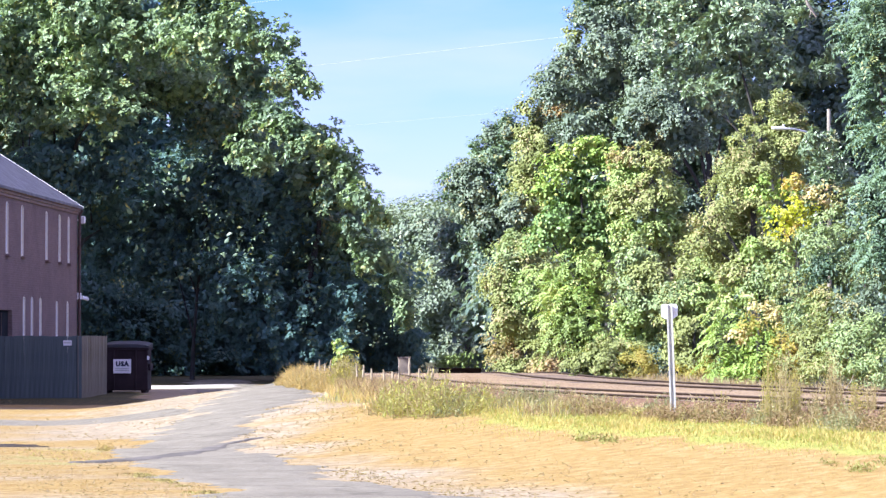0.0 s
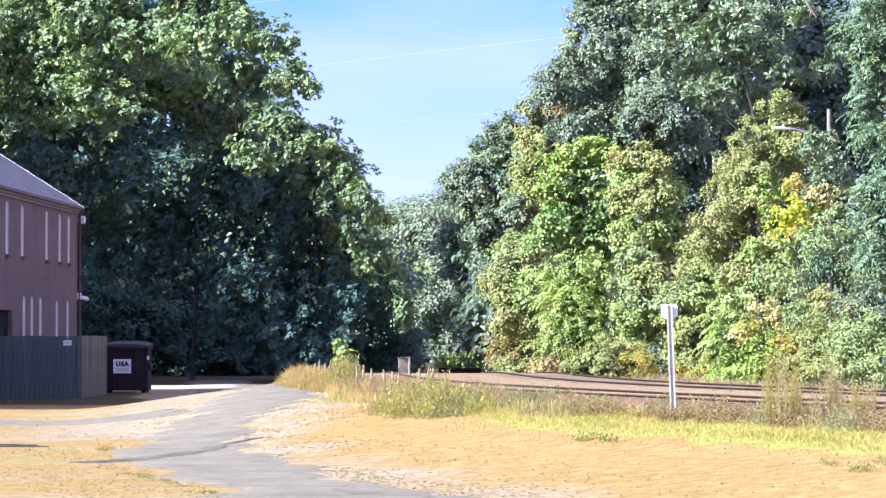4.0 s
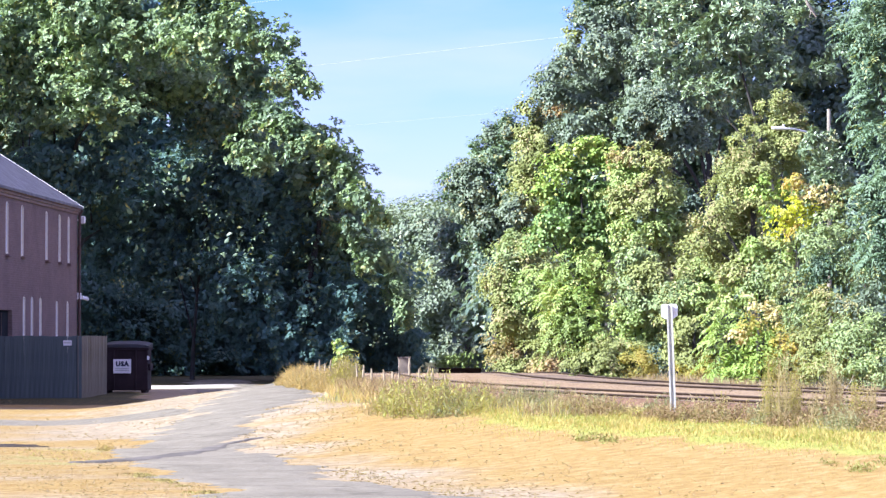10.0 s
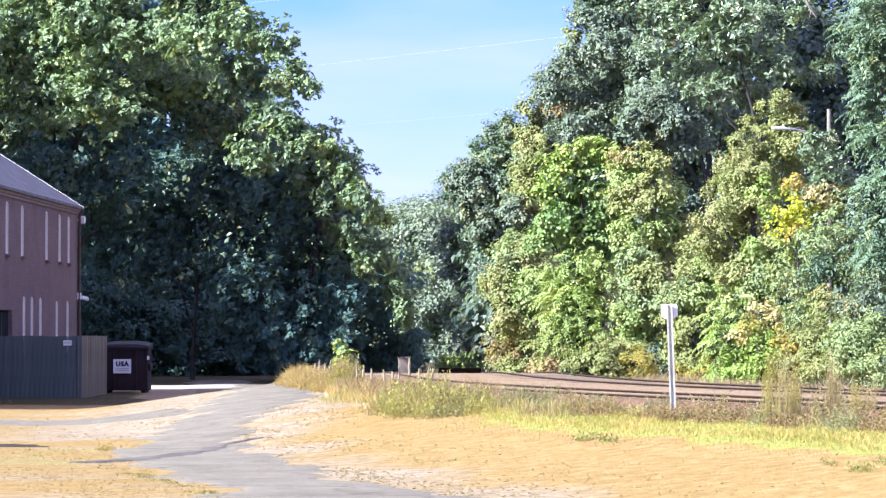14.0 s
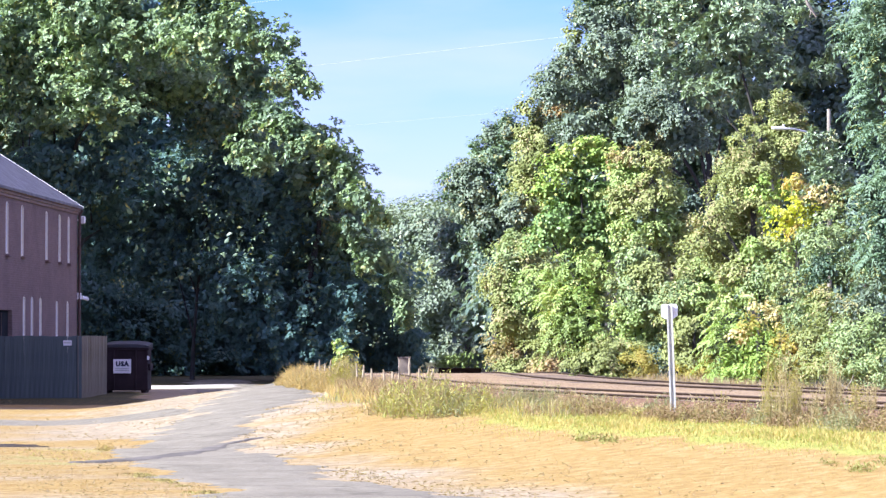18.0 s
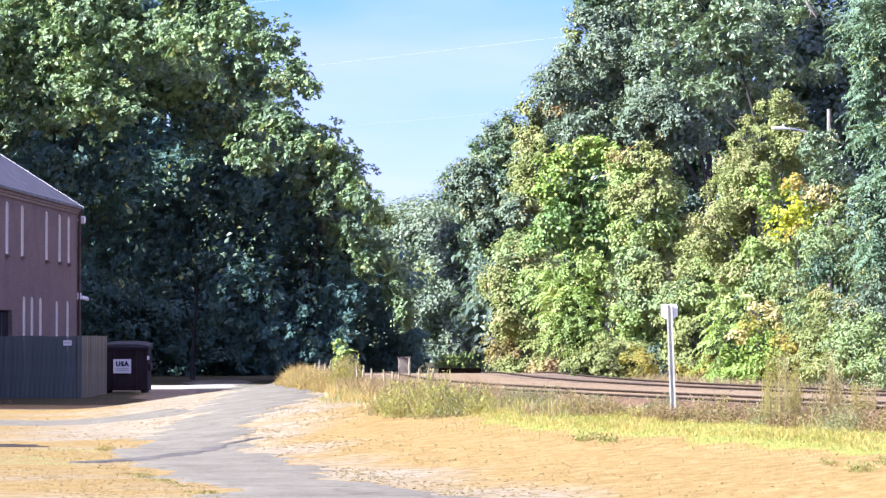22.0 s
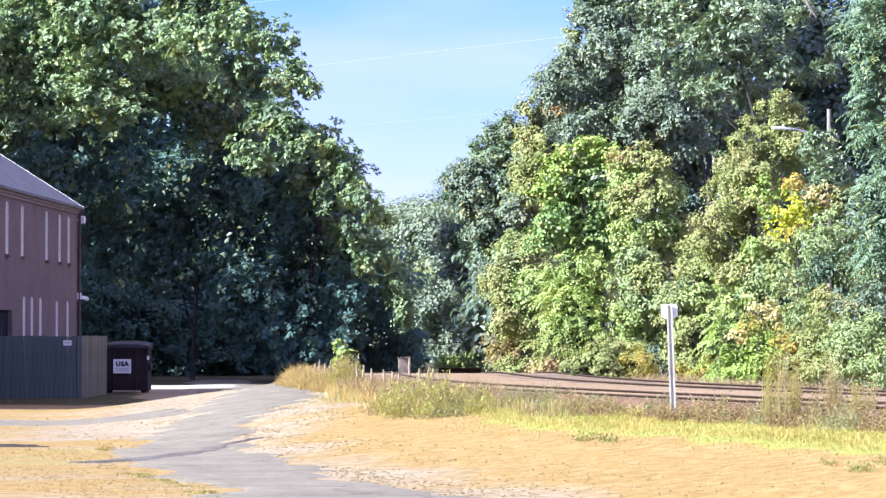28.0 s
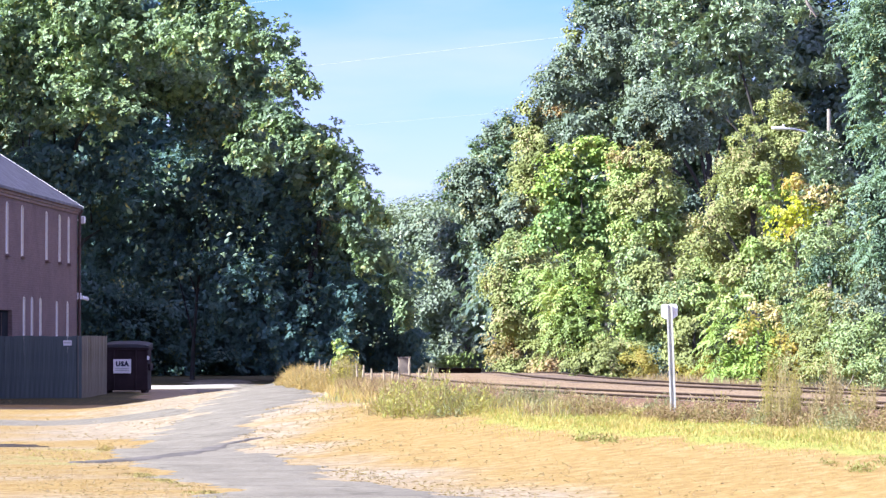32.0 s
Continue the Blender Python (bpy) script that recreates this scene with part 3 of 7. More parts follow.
def strip(name, left, right, ys, lift, mat, label, category, jag=0.12, seed=3, cols=8):
    """A thin paved layer between two edges that follows the ground, with ragged borders and real edges."""
    rng = np.random.default_rng(seed)
    k = np.cumsum(rng.normal(0, jag * 0.5, (len(ys), 2)), 0)
    k -= np.array([np.convolve(np.pad(k[:, i], 8, mode="edge"), np.ones(17) / 17, "valid") for i in (0, 1)]).T
    xl, xr = left(ys) + k[:, 0], right(ys) + k[:, 1]
    t = np.linspace(0, 1, cols)
    X = xl[:, None] * (1 - t) + xr[:, None] * t
    Y = np.repeat(np.asarray(ys)[:, None], cols, 1)
    Z = ground_z(X, Y) + lift
    Z[:, 0] -= lift + 0.05
    Z[:, -1] -= lift + 0.05
    Z[0] -= lift + 0.05
    Z[-1] -= lift + 0.05
    idx = np.arange(X.size).reshape(X.shape)
    faces = np.stack([idx[:-1, :-1], idx[:-1, 1:], idx[1:, 1:], idx[1:, :-1]], -1).reshape(-1, 4)
    return tagged(new(name, mesh_from_arrays(name, np.stack([X, Y, Z], -1).reshape(-1, 3), faces, mat)), label, category, kind="structure")


ground()
strip("road", lambda y: road_edge(ROAD_L, y), lambda y: road_edge(ROAD_R, y), np.arange(24, 150, 0.25), 0.018, M_ASPHALT, "cracked pale grey asphalt lane with ragged edges", "road", 0.42)
strip("road_branch", lambda y: np.full_like(y, -30.0), lambda y: np.full_like(y, -5.2) + 0.3 * np.sin(y), np.arange(69.5, 74.5, 0.2), 0.012, M_ASPHALT, "pale grey asphalt side lane joining the main lane", "road", 0.1, 5, 60)

# pale layer put where the sun reaches past the building's shadow
strip("sunlit_strip", lambda y: np.full_like(y, -16.0) + 0.2 * (y - 118), lambda y: road_edge(ROAD_L, y) + 2.2, np.arange(127, 134.2, 0.3), 0.026, M_SUNLIT_STRIP, "pale strip painting the sunlit ground behind the waste container", "pavement", 0.3, 31, 14)
strip("tar_strip", lambda y: -5.16 + (y - 51.1) / 3.28, lambda y: -4.3 + (y - 51.3) / 3.4 - 0.45 * step((y - 53) / 4), np.arange(49.6, 57.2, 0.15), 0.024, M_PATCH, "dark tar repair strip slanting across the lane", "road patch", 0.12, 9, 6)
for y0, y1, x1, seed in ((56.5, 57.1, -6.5, 12), (57.6, 58.3, -6.9, 14), (58.9, 59.15, -8.0, 15)):
    strip("tar_strip", lambda y, w=x1: np.full_like(y, -12.0), lambda y, w=x1: np.full_like(y, w) - 0.5 * np.sin(y * 5), np.arange(y0, y1, 0.05), 0.022, M_REMNANT, "broken dark asphalt remnant showing through bleached grass", "road patch", 0.25, seed, 40)


# ---- railway ----
def track_point(y, off):
    y = np.asarray(y, dtype=float)
    m = (track_x(y + 1) - track_x(y - 1)) / 2
    k = np.sqrt(1 + m * m)
    return track_x(y) + off / k, y - off * m / k


def swept(name, ys, off, profile, zbase, mat):
    """A closed profile of (offset, height) swept along the track."""
    rows = []
    for (o, h) in profile:
        x, y = track_point(ys, off + o)
        rows.append(np.stack([x, y, zbase + h + descent(y)], -1))
    V = np.stack(rows, 1)
    ny, k = V.shape[:2]
    idx = np.arange(ny * k).reshape(ny, k)
    nxt = np.roll(idx, -1, axis=1)
    faces = np.stack([idx[:-1], nxt[:-1], nxt[1:], idx[1:]], -1).reshape(-1, 4)
    return new(name, mesh_from_arrays(name, V.reshape(-1, 3), faces, mat))


RAIL = [(-0.07, 0), (0.07, 0), (0.07, 0.02), (0.012, 0.045), (0.012, 0.125), (0.036, 0.14), (0.036, 0.15), (-0.036, 0.15), (-0.036, 0.14), (-0.012, 0.125), (-0.012, 0.045), (-0.07, 0.02)]
HEAD = [(-0.030, 0), (0.030, 0), (0.030, 0.012), (-0.030, 0.012)]


def railway():
    ys = np.concatenate([np.arange(-20, 140, 1.0), np.arange(140, 260, 4.0)])
    bed = swept("ballast_bed", ys, 0, [(-4.05, -0.06), (-3.85, 0.10), (-3.6, 0.252), (3.5, 0.252), (4.0, 0.10), (4.8, -0.05), (0, -0.2)], 0.57, M_BALLAST)
    side = swept("bed_shoulder", ys, 0, [(-4.3, -0.08), (-4.0, 0.06), (-3.62, 0.259), (-3.35, 0.257), (-3.35, -0.1)], 0.57, M_SHOULDER)
    tagged(side, "reddish-brown fouled stone shoulder below the track", "ballast", kind="structure")
    tagged(bed, "reddish-brown crushed stone ballast bed under the tracks", "ballast", kind="structure")
    tie_me = bpy.data.meshes.new("tie")
    bm = boxed(-1.28, -0.115, -0.1, 1.28, 0.115, 0.042, bevel=0.012)
    bm.to_mesh(tie_me)
    bm.free()
    tie_me.materials.append(M_TIE)
    for off in (-2.25, 2.25):
        tr = thing("railway_track", (0, 0, 0), "rusty steel railway track on dark wooden ties", "railway track", "tracks")
        for s in (-0.7525, 0.7525):
            r = swept("rail", ys, off + s, RAIL, 0.704, M_RUSTRAIL)
            r.parent = tr
            h = swept("rail_head", ys, off + s, HEAD, 0.854, M_RAILHEAD)
            h.parent = r
            h["label"] = "worn shiny running surface"
        y = 36.0
        rng = random.Random(4)
        while y < 128:
            x, yy = track_point(y, off)
            m = (track_x(y + 1) - track_x(y - 1)) / 2
            t = new("tie", tie_me)
            t.parent = tr
            t.matrix_local = Matrix.Translation((float(x), float(yy), 0.778 + float(descent(yy)) + rng.uniform(-0.008, 0.008))) @ Matrix.Rotation(-math.atan(float(m)) + rng.uniform(-0.02, 0.02), 4, "Z")
            y += 0.56
    # loose stones on the shoulders
    rng = np.random.default_rng(8)
    n = 3000
    y = rng.uniform(38, 115, n)
    o = rng.uniform(-3.7, 4.3, n)
    x, yy = track_point(y, o)
    z = np.where(np.abs(o) < 3.4, 0.815, 0.815 - 0.4 * (np.abs(o) - 3.4))
    z = z + descent(yy)
    octa = np.array([[1, 0, 0], [-1, 0, 0], [0, 1, 0], [0, -1, 0], [0, 0, 1], [0, 0, -1]], float)
    f = np.array([[0, 2, 4], [2, 1, 4], [1, 3, 4], [3, 0, 4], [2, 0, 5], [1, 2, 5], [3, 1, 5], [0, 3, 5]])
    v = np.stack([x, yy, z], -1)[:, None] + octa[None] * rng.uniform(0.012, 0.026, (n, 1, 1)) * rng.uniform(0.6, 1.3, (n, 6, 1))
    me = mesh_from_arrays("loose_ballast", v.reshape(-1, 3), ((np.arange(n) * 6)[:, None, None] + f).reshape(-1, 3), M_BALLAST)
    tagged(new("loose_ballast", me), "loose brown ballast stones along the tracks", "stones", kind="stuff")


railway()


# ---- brick building ----
def arch_prism(bm, x0, x1, z0, z1, y0, y1, n=10):
    """The brickwork left over a round-headed opening, between its springing z0 and z1."""
    w = (x1 - x0) / 2
    arc = [(x0 + w - w * math.cos(math.pi * i / n), z0 + min(w, z1 - z0 - 0.01) * math.sin(math.pi * i / n)) for i in range(n + 1)]
    for (a, b) in zip(arc, arc[1:]):
        vs = [bm.verts.new(p) for p in ((a[0], y0, a[1]), (b[0], y0, b[1]), (b[0], y0, z1), (a[0], y0, z1), (a[0], y1, a[1]), (b[0], y1, b[1]), (b[0], y1, z1), (a[0], y1, z1))]
        for q in ((0, 1, 2, 3), (7, 6, 5, 4), (0, 4, 5, 1), (2, 6, 7, 3)):
            bm.faces.new([vs[i] for i in q])


def building():
    # local x runs along the long wall from the far corner towards the road, local y into the house
    b = thing("brick_building", (-12.75, 119, 0.104), "two-storey red-brick building with narrow arched windows", "building")
    b.matrix_world = Matrix.Translation((-12.75, 119, 0.104)) @ Matrix.Rotation(math.atan2(-0.99944, -0.03331), 4, "Z") @ Matrix.Scale(0.9444, 4)
    X0, L, T, S = 0.62, 36.0, 0.35, -1   # far end; depth runs to local -y
    up = [(2.85, 4.49, 6.19), (5.1, 4.49, 6.19), (8.19, 4.49, 6.19), (13.57, 4.49, 6.19), (16.7, 4.49, 6.19), (20.2, 4.49, 6.19), (24, 4.49, 6.19), (28, 4.49, 6.19), (32, 4.49, 6.19)]
    dn = [(3.08, 1.25, 3.1), (5.72, 1.25, 3.1), (9.55, 1.25, 3.17), (11.44, 1.25, 3.17), (13.15, 1.25, 3.17), (20.5, 1.25, 3.17), (24.5, 1.25, 3.17), (28, 1.25, 3.17), (32, 1.25, 3.17)]
    W, RISE = 0.58, 0.13
    bm = bmesh.new()
    for z0, z1, row, gate in ((-0.3, 3.6, dn, (15.6, 18.4)), (3.6, 6.45, up, None)):
        cuts = sorted([(c - W / 2, c + W / 2, s, h) for c, s, h in row] + ([(gate[0], gate[1], -0.1, 2.69)] if gate else []))
        x = X0
        for (a, c, s, h) in cuts:
            box(bm, x, S * T, z0, a, 0, z1)
            if s > z0:
                box(bm, a, S * T, z0, c, 0, s)
            if c - a < 1.2:
                sp = h - RISE
                arch_prism(bm, a, c, sp, h + 0.02, 0, S * T)
                box(bm, a, S * T, h + 0.02, c, 0, z1)
            else:
                box(bm, a, S * T, h, c, 0, z1)
            x = c
        box(bm, x, S * T, z0, L, 0, z1)
    part("wall", bm, M_BRICK, b, "red-brown brick long wall")
    for nm, args in (("wall", (X0, S * 11, -0.3, X0 + T, S * T, 6.45)), ("wall", (L - T, S * 11, 0, L, S * T, 6.45)), ("wall", (X0 + T, S * 11, 0, L - T, S * (11 - T), 6.45))):
        part(nm, boxed(*args), M_BRICK, b)
    for gx in (X0, L - T):
        bm = bmesh.new()
        vs = [bm.verts.new(p) for p in ((gx, 0, 6.45), (gx, S * 11, 6.45), (gx, S * 5.5, 10.0), (gx + T, 0, 6.45), (gx + T, S * 11, 6.45), (gx + T, S * 5.5, 10.0))]
        for q in ((0, 1, 2), (5, 4, 3), (0, 3, 4, 1), (1, 4, 5, 2), (2, 5, 3, 0)):
            bm.faces.new([vs[i] for i in q])
        part("gable", bm, M_BRICK, b)
    for z0, z1, o in ((6.33, 6.43, 0.05), (6.43, 6.53, 0.09), (6.53, 6.64, 0.14)):
        part("cornice", boxed(X0 - o, 0.002, z0, L, o, z1, bevel=0.012), M_CORNICE, b, "stepped brown cornice")
    roof = None
    for sgn in (0, 1):
        bm = bmesh.new()
        y0, y1 = (0.18, -5.5) if sgn == 0 else (-11.18, -5.5)
        n = 44
        top, und = [], []
        for i in range(n):
            for f, lift in ((i / n, 0.017), ((i + 1) / n, 0.012)):
                ya, za = y0 + (y1 - y0) * f, 6.62 + f * 3.6
                top.append([bm.verts.new((x, ya, za + lift)) for x in (X0 - 0.16, L + 0.3)])
                und.append([bm.verts.new((x, ya, za - 0.08)) for x in (X0 - 0.16, L + 0.3)])
        for a, c, d, e in zip(top, top[1:], und, und[1:]):
            for q in ((a[0], a[1], c[1], c[0]), (e[0], e[1], d[1], d[0]), (a[0], c[0], e[0], d[0]), (a[1], d[1], e[1], c[1])):
                bm.faces.new(q)
        bm.faces.new((top[0][0], und[0][0], und[0][1], top[0][1]))
        bm.faces.new((top[-1][0], top[-1][1], und[-1][1], und[-1][0]))
        bmesh.ops.recalc_face_normals(bm, faces=bm.faces)
        roof = part("roof", bm, M_SHINGLE, b, "grey shingle roof slope")
    part("rake_board", tube(bmesh.new(), [(X0 - 0.18, 0.19, 6.58), (X0 - 0.18, -5.5, 10.2)], [0.07, 0.07], 4), M_WHITE, roof)
    for row in (up, dn):
        for c, s, h in row:
            w = new("window")
            w.parent = b
            w.location = (c, -0.066, 0)
            fr = bmesh.new()
            r = W / 2
            sp = h - RISE
            n = 12
            arc = [(-r, s)] + [(-r * math.cos(math.pi * i / n), sp + RISE * math.sin(math.pi * i / n)) for i in range(n + 1)] + [(r, s)]
            arc = [(x, z) for x, z in arc]
            inn = [(x * 0.66, s + 0.07 if z <= s + 1e-6 else (z if z < sp else sp + (z - sp) * 0.72)) for x, z in arc]
            k = len(arc)
            for y0, flip in ((0.06, False), (0.0, True)):
                o = [fr.verts.new((x, y0, z)) for x, z in arc]
                q = [fr.verts.new((x, y0, z)) for x, z in inn]
                for i in range(k):
                    f = [o[i], o[(i + 1) % k], q[(i + 1) % k], q[i]]
                    fr.faces.new(f[::-1] if flip else f)
                if y0 > 0:
                    keep = (o, q)
                else:
                    for A, B in ((keep[0], o), (keep[1], q)):
                        for i in range(k):
                            fr.faces.new((A[i], B[i], B[(i + 1) % k], A[(i + 1) % k]))
            part("window_frame", fr, M_FRAME, w, "white painted arched frame")
            gl = bmesh.new()
            gl.faces.new([gl.verts.new((x, 0.02, z)) for x, z in inn])
            part("pane", gl, M_GLASS, w).visible_shadow = False
            bl = bmesh.new()
            box(bl, -r * 0.78, -0.03, s + 0.05, r * 0.78, -0.015, sp)
            part("blind", bl, M_BLIND, w, "drawn cream blind")
            part("mullion", boxed(-0.02, 0.02, s + 0.05, 0.02, 0.05, h - 0.05), M_WHITE, w)
            part("window_sill", boxed(-r - 0.05, -0.02, s - 0.08, r + 0.05, 0.20, s, bevel=0.01), M_BRICK, w)
    d = part("door", boxed(15.62, -0.2, 0.02, 18.38, -0.14, 2.67, bevel=0.01), M_DARKDOOR, b, "dark painted double door")
    part("door_split", boxed(16.98, -0.139, 0.05, 17.02, -0.12, 2.6), M_PIPE, d)
    part("downpipe", tube(bmesh.new(), [(X0 + 0.12, 0.1, 0.1), (X0 + 0.12, 0.1, 6.3), (X0 + 0.12, 0.2, 6.5)], [0.05, 0.05, 0.05], 8), M_PIPE, b, "brown round downpipe")
    fl = new("floodlight")
    fl.parent = b
    fl.location.x = X0
    part("lamp_head", boxed(-0.62, 0.0, 6.02, -0.36, 0.22, 6.3, bevel=0.03), M_WHITE, fl, "white floodlight housing")
    part("bracket", boxed(-0.40, -0.3, 6.12, -0.34, 0.0, 6.18), M_WHITE, fl)
    sc = new("security_camera")
    sc.parent = b
    sc.location.x = X0
    part("camera_body", tube(bmesh.new(), [(0.05, 0.16, 3.28), (-0.3, 0.34, 3.22)], [0.07, 0.07], 10), M_WHITE, sc, "white bullet camera")
    part("camera_mount", boxed(0.02, 0.0, 3.2, 0.16, 0.16, 3.45, bevel=0.02), M_WHITE, sc)
    return b


building()


# ---- board fence ----
def fence():
    f = thing("board_fence", (0, 0, 0), "weathered grey wooden board fence with plain flat top", "fence")
    me = {}
    # two tones: front boards bluer and darker, side boards warmer and lighter
    for key, mt in (("old", M_FENCE), ("new", M_FENCE_WARM)):
        bm = boxed(-0.0725, -0.011, -0.07, 0.0725, 0.011, 1.80, bevel=0.004)
        me[key] = bpy.data.meshes.new("board")
        bm.to_mesh(me[key])
        bm.free()
        me[key].materials.append(mt)
    rng = random.Random(5)
    x = -13.7
    k = 0
    while x < -10.7:
        o = new("board", me["old"])
        o.parent = f
        o.matrix_local = pose(x, 100.0 + (0.006 if k % 2 else -0.006), 0.05 + rng.uniform(-0.012, 0.012), 0, rng.uniform(-0.3, 0.3), rng.uniform(-1, 1))
        x += 0.142
        k += 1
    y = 100.02
    while y < 108.3:
        o = new("board", me["new"])
        o.parent = f
        o.matrix_local = pose(-10.74 + (0.006 if k % 2 else -0.006), y, 0.05 + rng.uniform(-0.012, 0.012), rng.uniform(-0.3, 0.3), 0, 90 + rng.uniform(-1, 1))
        y += 0.142
        k += 1
    for z in (0.35, 0.95, 1.6):
        part("rail", boxed(-13.75, 100.026, z - 0.045, -10.8, 100.066, z + 0.045), M_FENCE, f)
        part("rail", boxed(-10.806, 100.07, z - 0.045, -10.766, 108.3, z + 0.045), M_FENCE_WARM, f)
    for px, py in ((-10.86, 100.1), (-13.1, 100.1), (-10.86, 103.6), (-10.86, 108.2)):
        part("post", boxed(px - 0.05, py - 0.05 + 0.02, -0.1, px + 0.05, py + 0.07, 1.82, bevel=0.006), M_FENCE, f)
    part("post", boxed(-10.80, 99.962, -0.1, -10.70, 99.998, 1.84, bevel=0.006), M_FENCE, f, "corner post")
    s = part("notice_plate", boxed(-11.19, 99.955, 1.57, -10.94, 99.972, 1.725, bevel=0.004), M_WHITE, f, "small pale plate with unreadable print")
    part("print_bar", boxed(-11.16, 99.951, 1.635, -10.97, 99.954, 1.665), M_GALV, s)


fence()


# ---- waste container ----
def waste_container():
    d = thing("waste_container", (-10.75, 114.6, float(ground_z(-10.75, 115.3))), "dark maroon steel waste container with black lid", "dumpster")
    bm = bmesh.new()
    box(bm, -0.77, 0, 0.08, 0.77, 1.5, 1.52, bevel=0.02)
    part("body", bm, M_BIN, d)
    for x in (-0.78, -0.40, 0.34, 0.72):
        part("rib", boxed(x, -0.045, 0.1, x + 0.06, 0.0, 1.45, bevel=0.01), M_BIN, d)
    part("rim", boxed(-0.81, -0.06, 1.44, 0.81, 1.56, 1.53, bevel=0.015), M_BIN, d)
    bm = bmesh.new()
    vs = []
    for x in np.linspace(-0.82, 0.82, 9):
        h = 0.13 - 0.16 * (x / 0.82) ** 4 * 0.5
        vs.append([bm.verts.new((x, -0.08, 1.535)), bm.verts.new((x, -0.06, 1.54 + h * 0.8)), bm.verts.new((x, 1.5, 1.62 + h)), bm.verts.new((x, 1.56, 1.535))])
    for a, b in zip(vs, vs[1:]):
        for k in range(4):
            bm.faces.new((a[k], b[k], b[(k + 1) % 4], a[(k + 1) % 4]))
    bm.faces.new(vs[0])
    bm.faces.new(vs[-1][::-1])
    bmesh.ops.recalc_face_normals(bm, faces=bm.faces)
    part("lid", bm, M_LID, d, "domed black plastic lid")
    for s in (-1, 1):
        part("fork_sleeve", boxed(s * 0.775, 0.25, 0.75, s * 0.85, 1.3, 0.98, bevel=0.015) if s > 0 else boxed(-0.85, 0.25, 0.75, -0.775, 1.3, 0.98, bevel=0.015), M_BIN, d)
        part("foot", boxed(s * 0.62 - 0.08, 0.1, 0, s * 0.62 + 0.08, 1.4, 0.08), M_BIN, d)
    part("hinge_tag", boxed(0.76, -0.065, 1.12, 0.83, 0.02, 1.25), M_WHITE, d, "small white tag")
    part("hinge_tag", boxed(-0.76, -0.075, 1.08, -0.72, -0.045, 1.28), M_WHITE, d)
    sg = part("sign_plate", boxed(-0.38, -0.062, 0.66, 0.22, -0.046, 1.14, bevel=0.003), M_WHITE, d, "white sign with dark letters")
    cu = bpy.data.curves.new("letters", "FONT")
    cu.body, cu.size, cu.align_x, cu.extrude, cu.offset = "USA", 0.21, "CENTER", 0.002, 0.014
    cu.space_character = 1.18
    tmp = bpy.data.objects.new("letters", cu)
    scene.collection.objects.link(tmp)
    dg = bpy.context.evaluated_depsgraph_get()
    me = bpy.data.meshes.new_from_object(tmp.evaluated_get(dg))
    bpy.data.objects.remove(tmp)
    me.materials.clear()
    me.materials.append(M_INK)
    o = new("letters", me)
    o.parent = sg
    o.matrix_local = pose(-0.08, -0.066, 0.91, 90, 0, 0)
    for z in (0.76, 0.82):
        part("print_bar", boxed(-0.31, -0.066, z - 0.012, 0.15, -0.0625, z + 0.012), M_GALV, sg)


waste_container()


# ---- trackside sign, cabinet, lamp, cables ----
def track_sign():
    x, y = 3.465, 51.0
    z = float(ground_z(x, y)) - 0.085
    s = thing("trackside_sign", (x, y, z), "small white sign seen from behind on a leaning galvanised post", "sign")
    s.matrix_world = pose(x, y, z, 0, -2.0, 0)
    bm = bmesh.new()
    for args in ((-0.045, -0.018, -0.3, -0.022, 0.0, 1.80), (0.022, -0.018, -0.3, 0.045, 0.0, 1.80), (-0.022, 0.012, -0.3, 0.022, 0.022, 1.80), (-0.026, -0.002, -0.3, -0.018, 0.02, 1.80), (0.018, -0.002, -0.3, 0.026, 0.02, 1.80)):
        box(bm, *args)
    part("post", bm, M_GALV, s, "galvanised channel post")
    out = [(-0.125, 1.63), (-0.06, 1.585), (0.06, 1.585), (0.125, 1.63), (0.125, 1.78), (0.10, 1.81), (-0.10, 1.81), (-0.125, 1.78)]
    bm = bmesh.new()
    a = [bm.verts.new((p[0], 0.03, p[1])) for p in out]
    b = [bm.verts.new((p[0], 0.036, p[1])) for p in out]
    bm.faces.new(a)
    bm.faces.new(b[::-1])
    for i in range(len(a)):
        bm.faces.new((a[i], b[i], b[(i + 1) % 8], a[(i + 1) % 8]))
    pl = part("panel", bm, M_WHITE, s, "white metal panel with clipped corners")
    for zz in (1.64, 1.76):
        part("bolt", tube(bmesh.new(), [(0, -0.0, zz), (0, 0.03, zz)], [0.01, 0.01], 6), M_GALV, pl)


def cabinet():
    x, y = -1.66, 145.0
    z = float(ground_z(x, y))
    h = 0.92 - z
    c = thing("signal_cabinet", (x, y, z), "dim rust-brown railway cabinet on a short plinth in shade", "cabinet")
    part("body", boxed(-0.25, -0.2, 0.2, 0.25, 0.2, h, bevel=0.012), M_BOX, c)
    part("plinth", boxed(-0.3, -0.23, -0.1, 0.3, 0.23, 0.2, bevel=0.01), M_BALLAST, c)
    part("roof", boxed(-0.28, -0.23, h, 0.28, 0.23, h + 0.04, bevel=0.008), M_BOX, c)
    part("door", boxed(-0.21, -0.215, 0.25, 0.21, -0.202, h - 0.04, bevel=0.005), M_BOX, c)


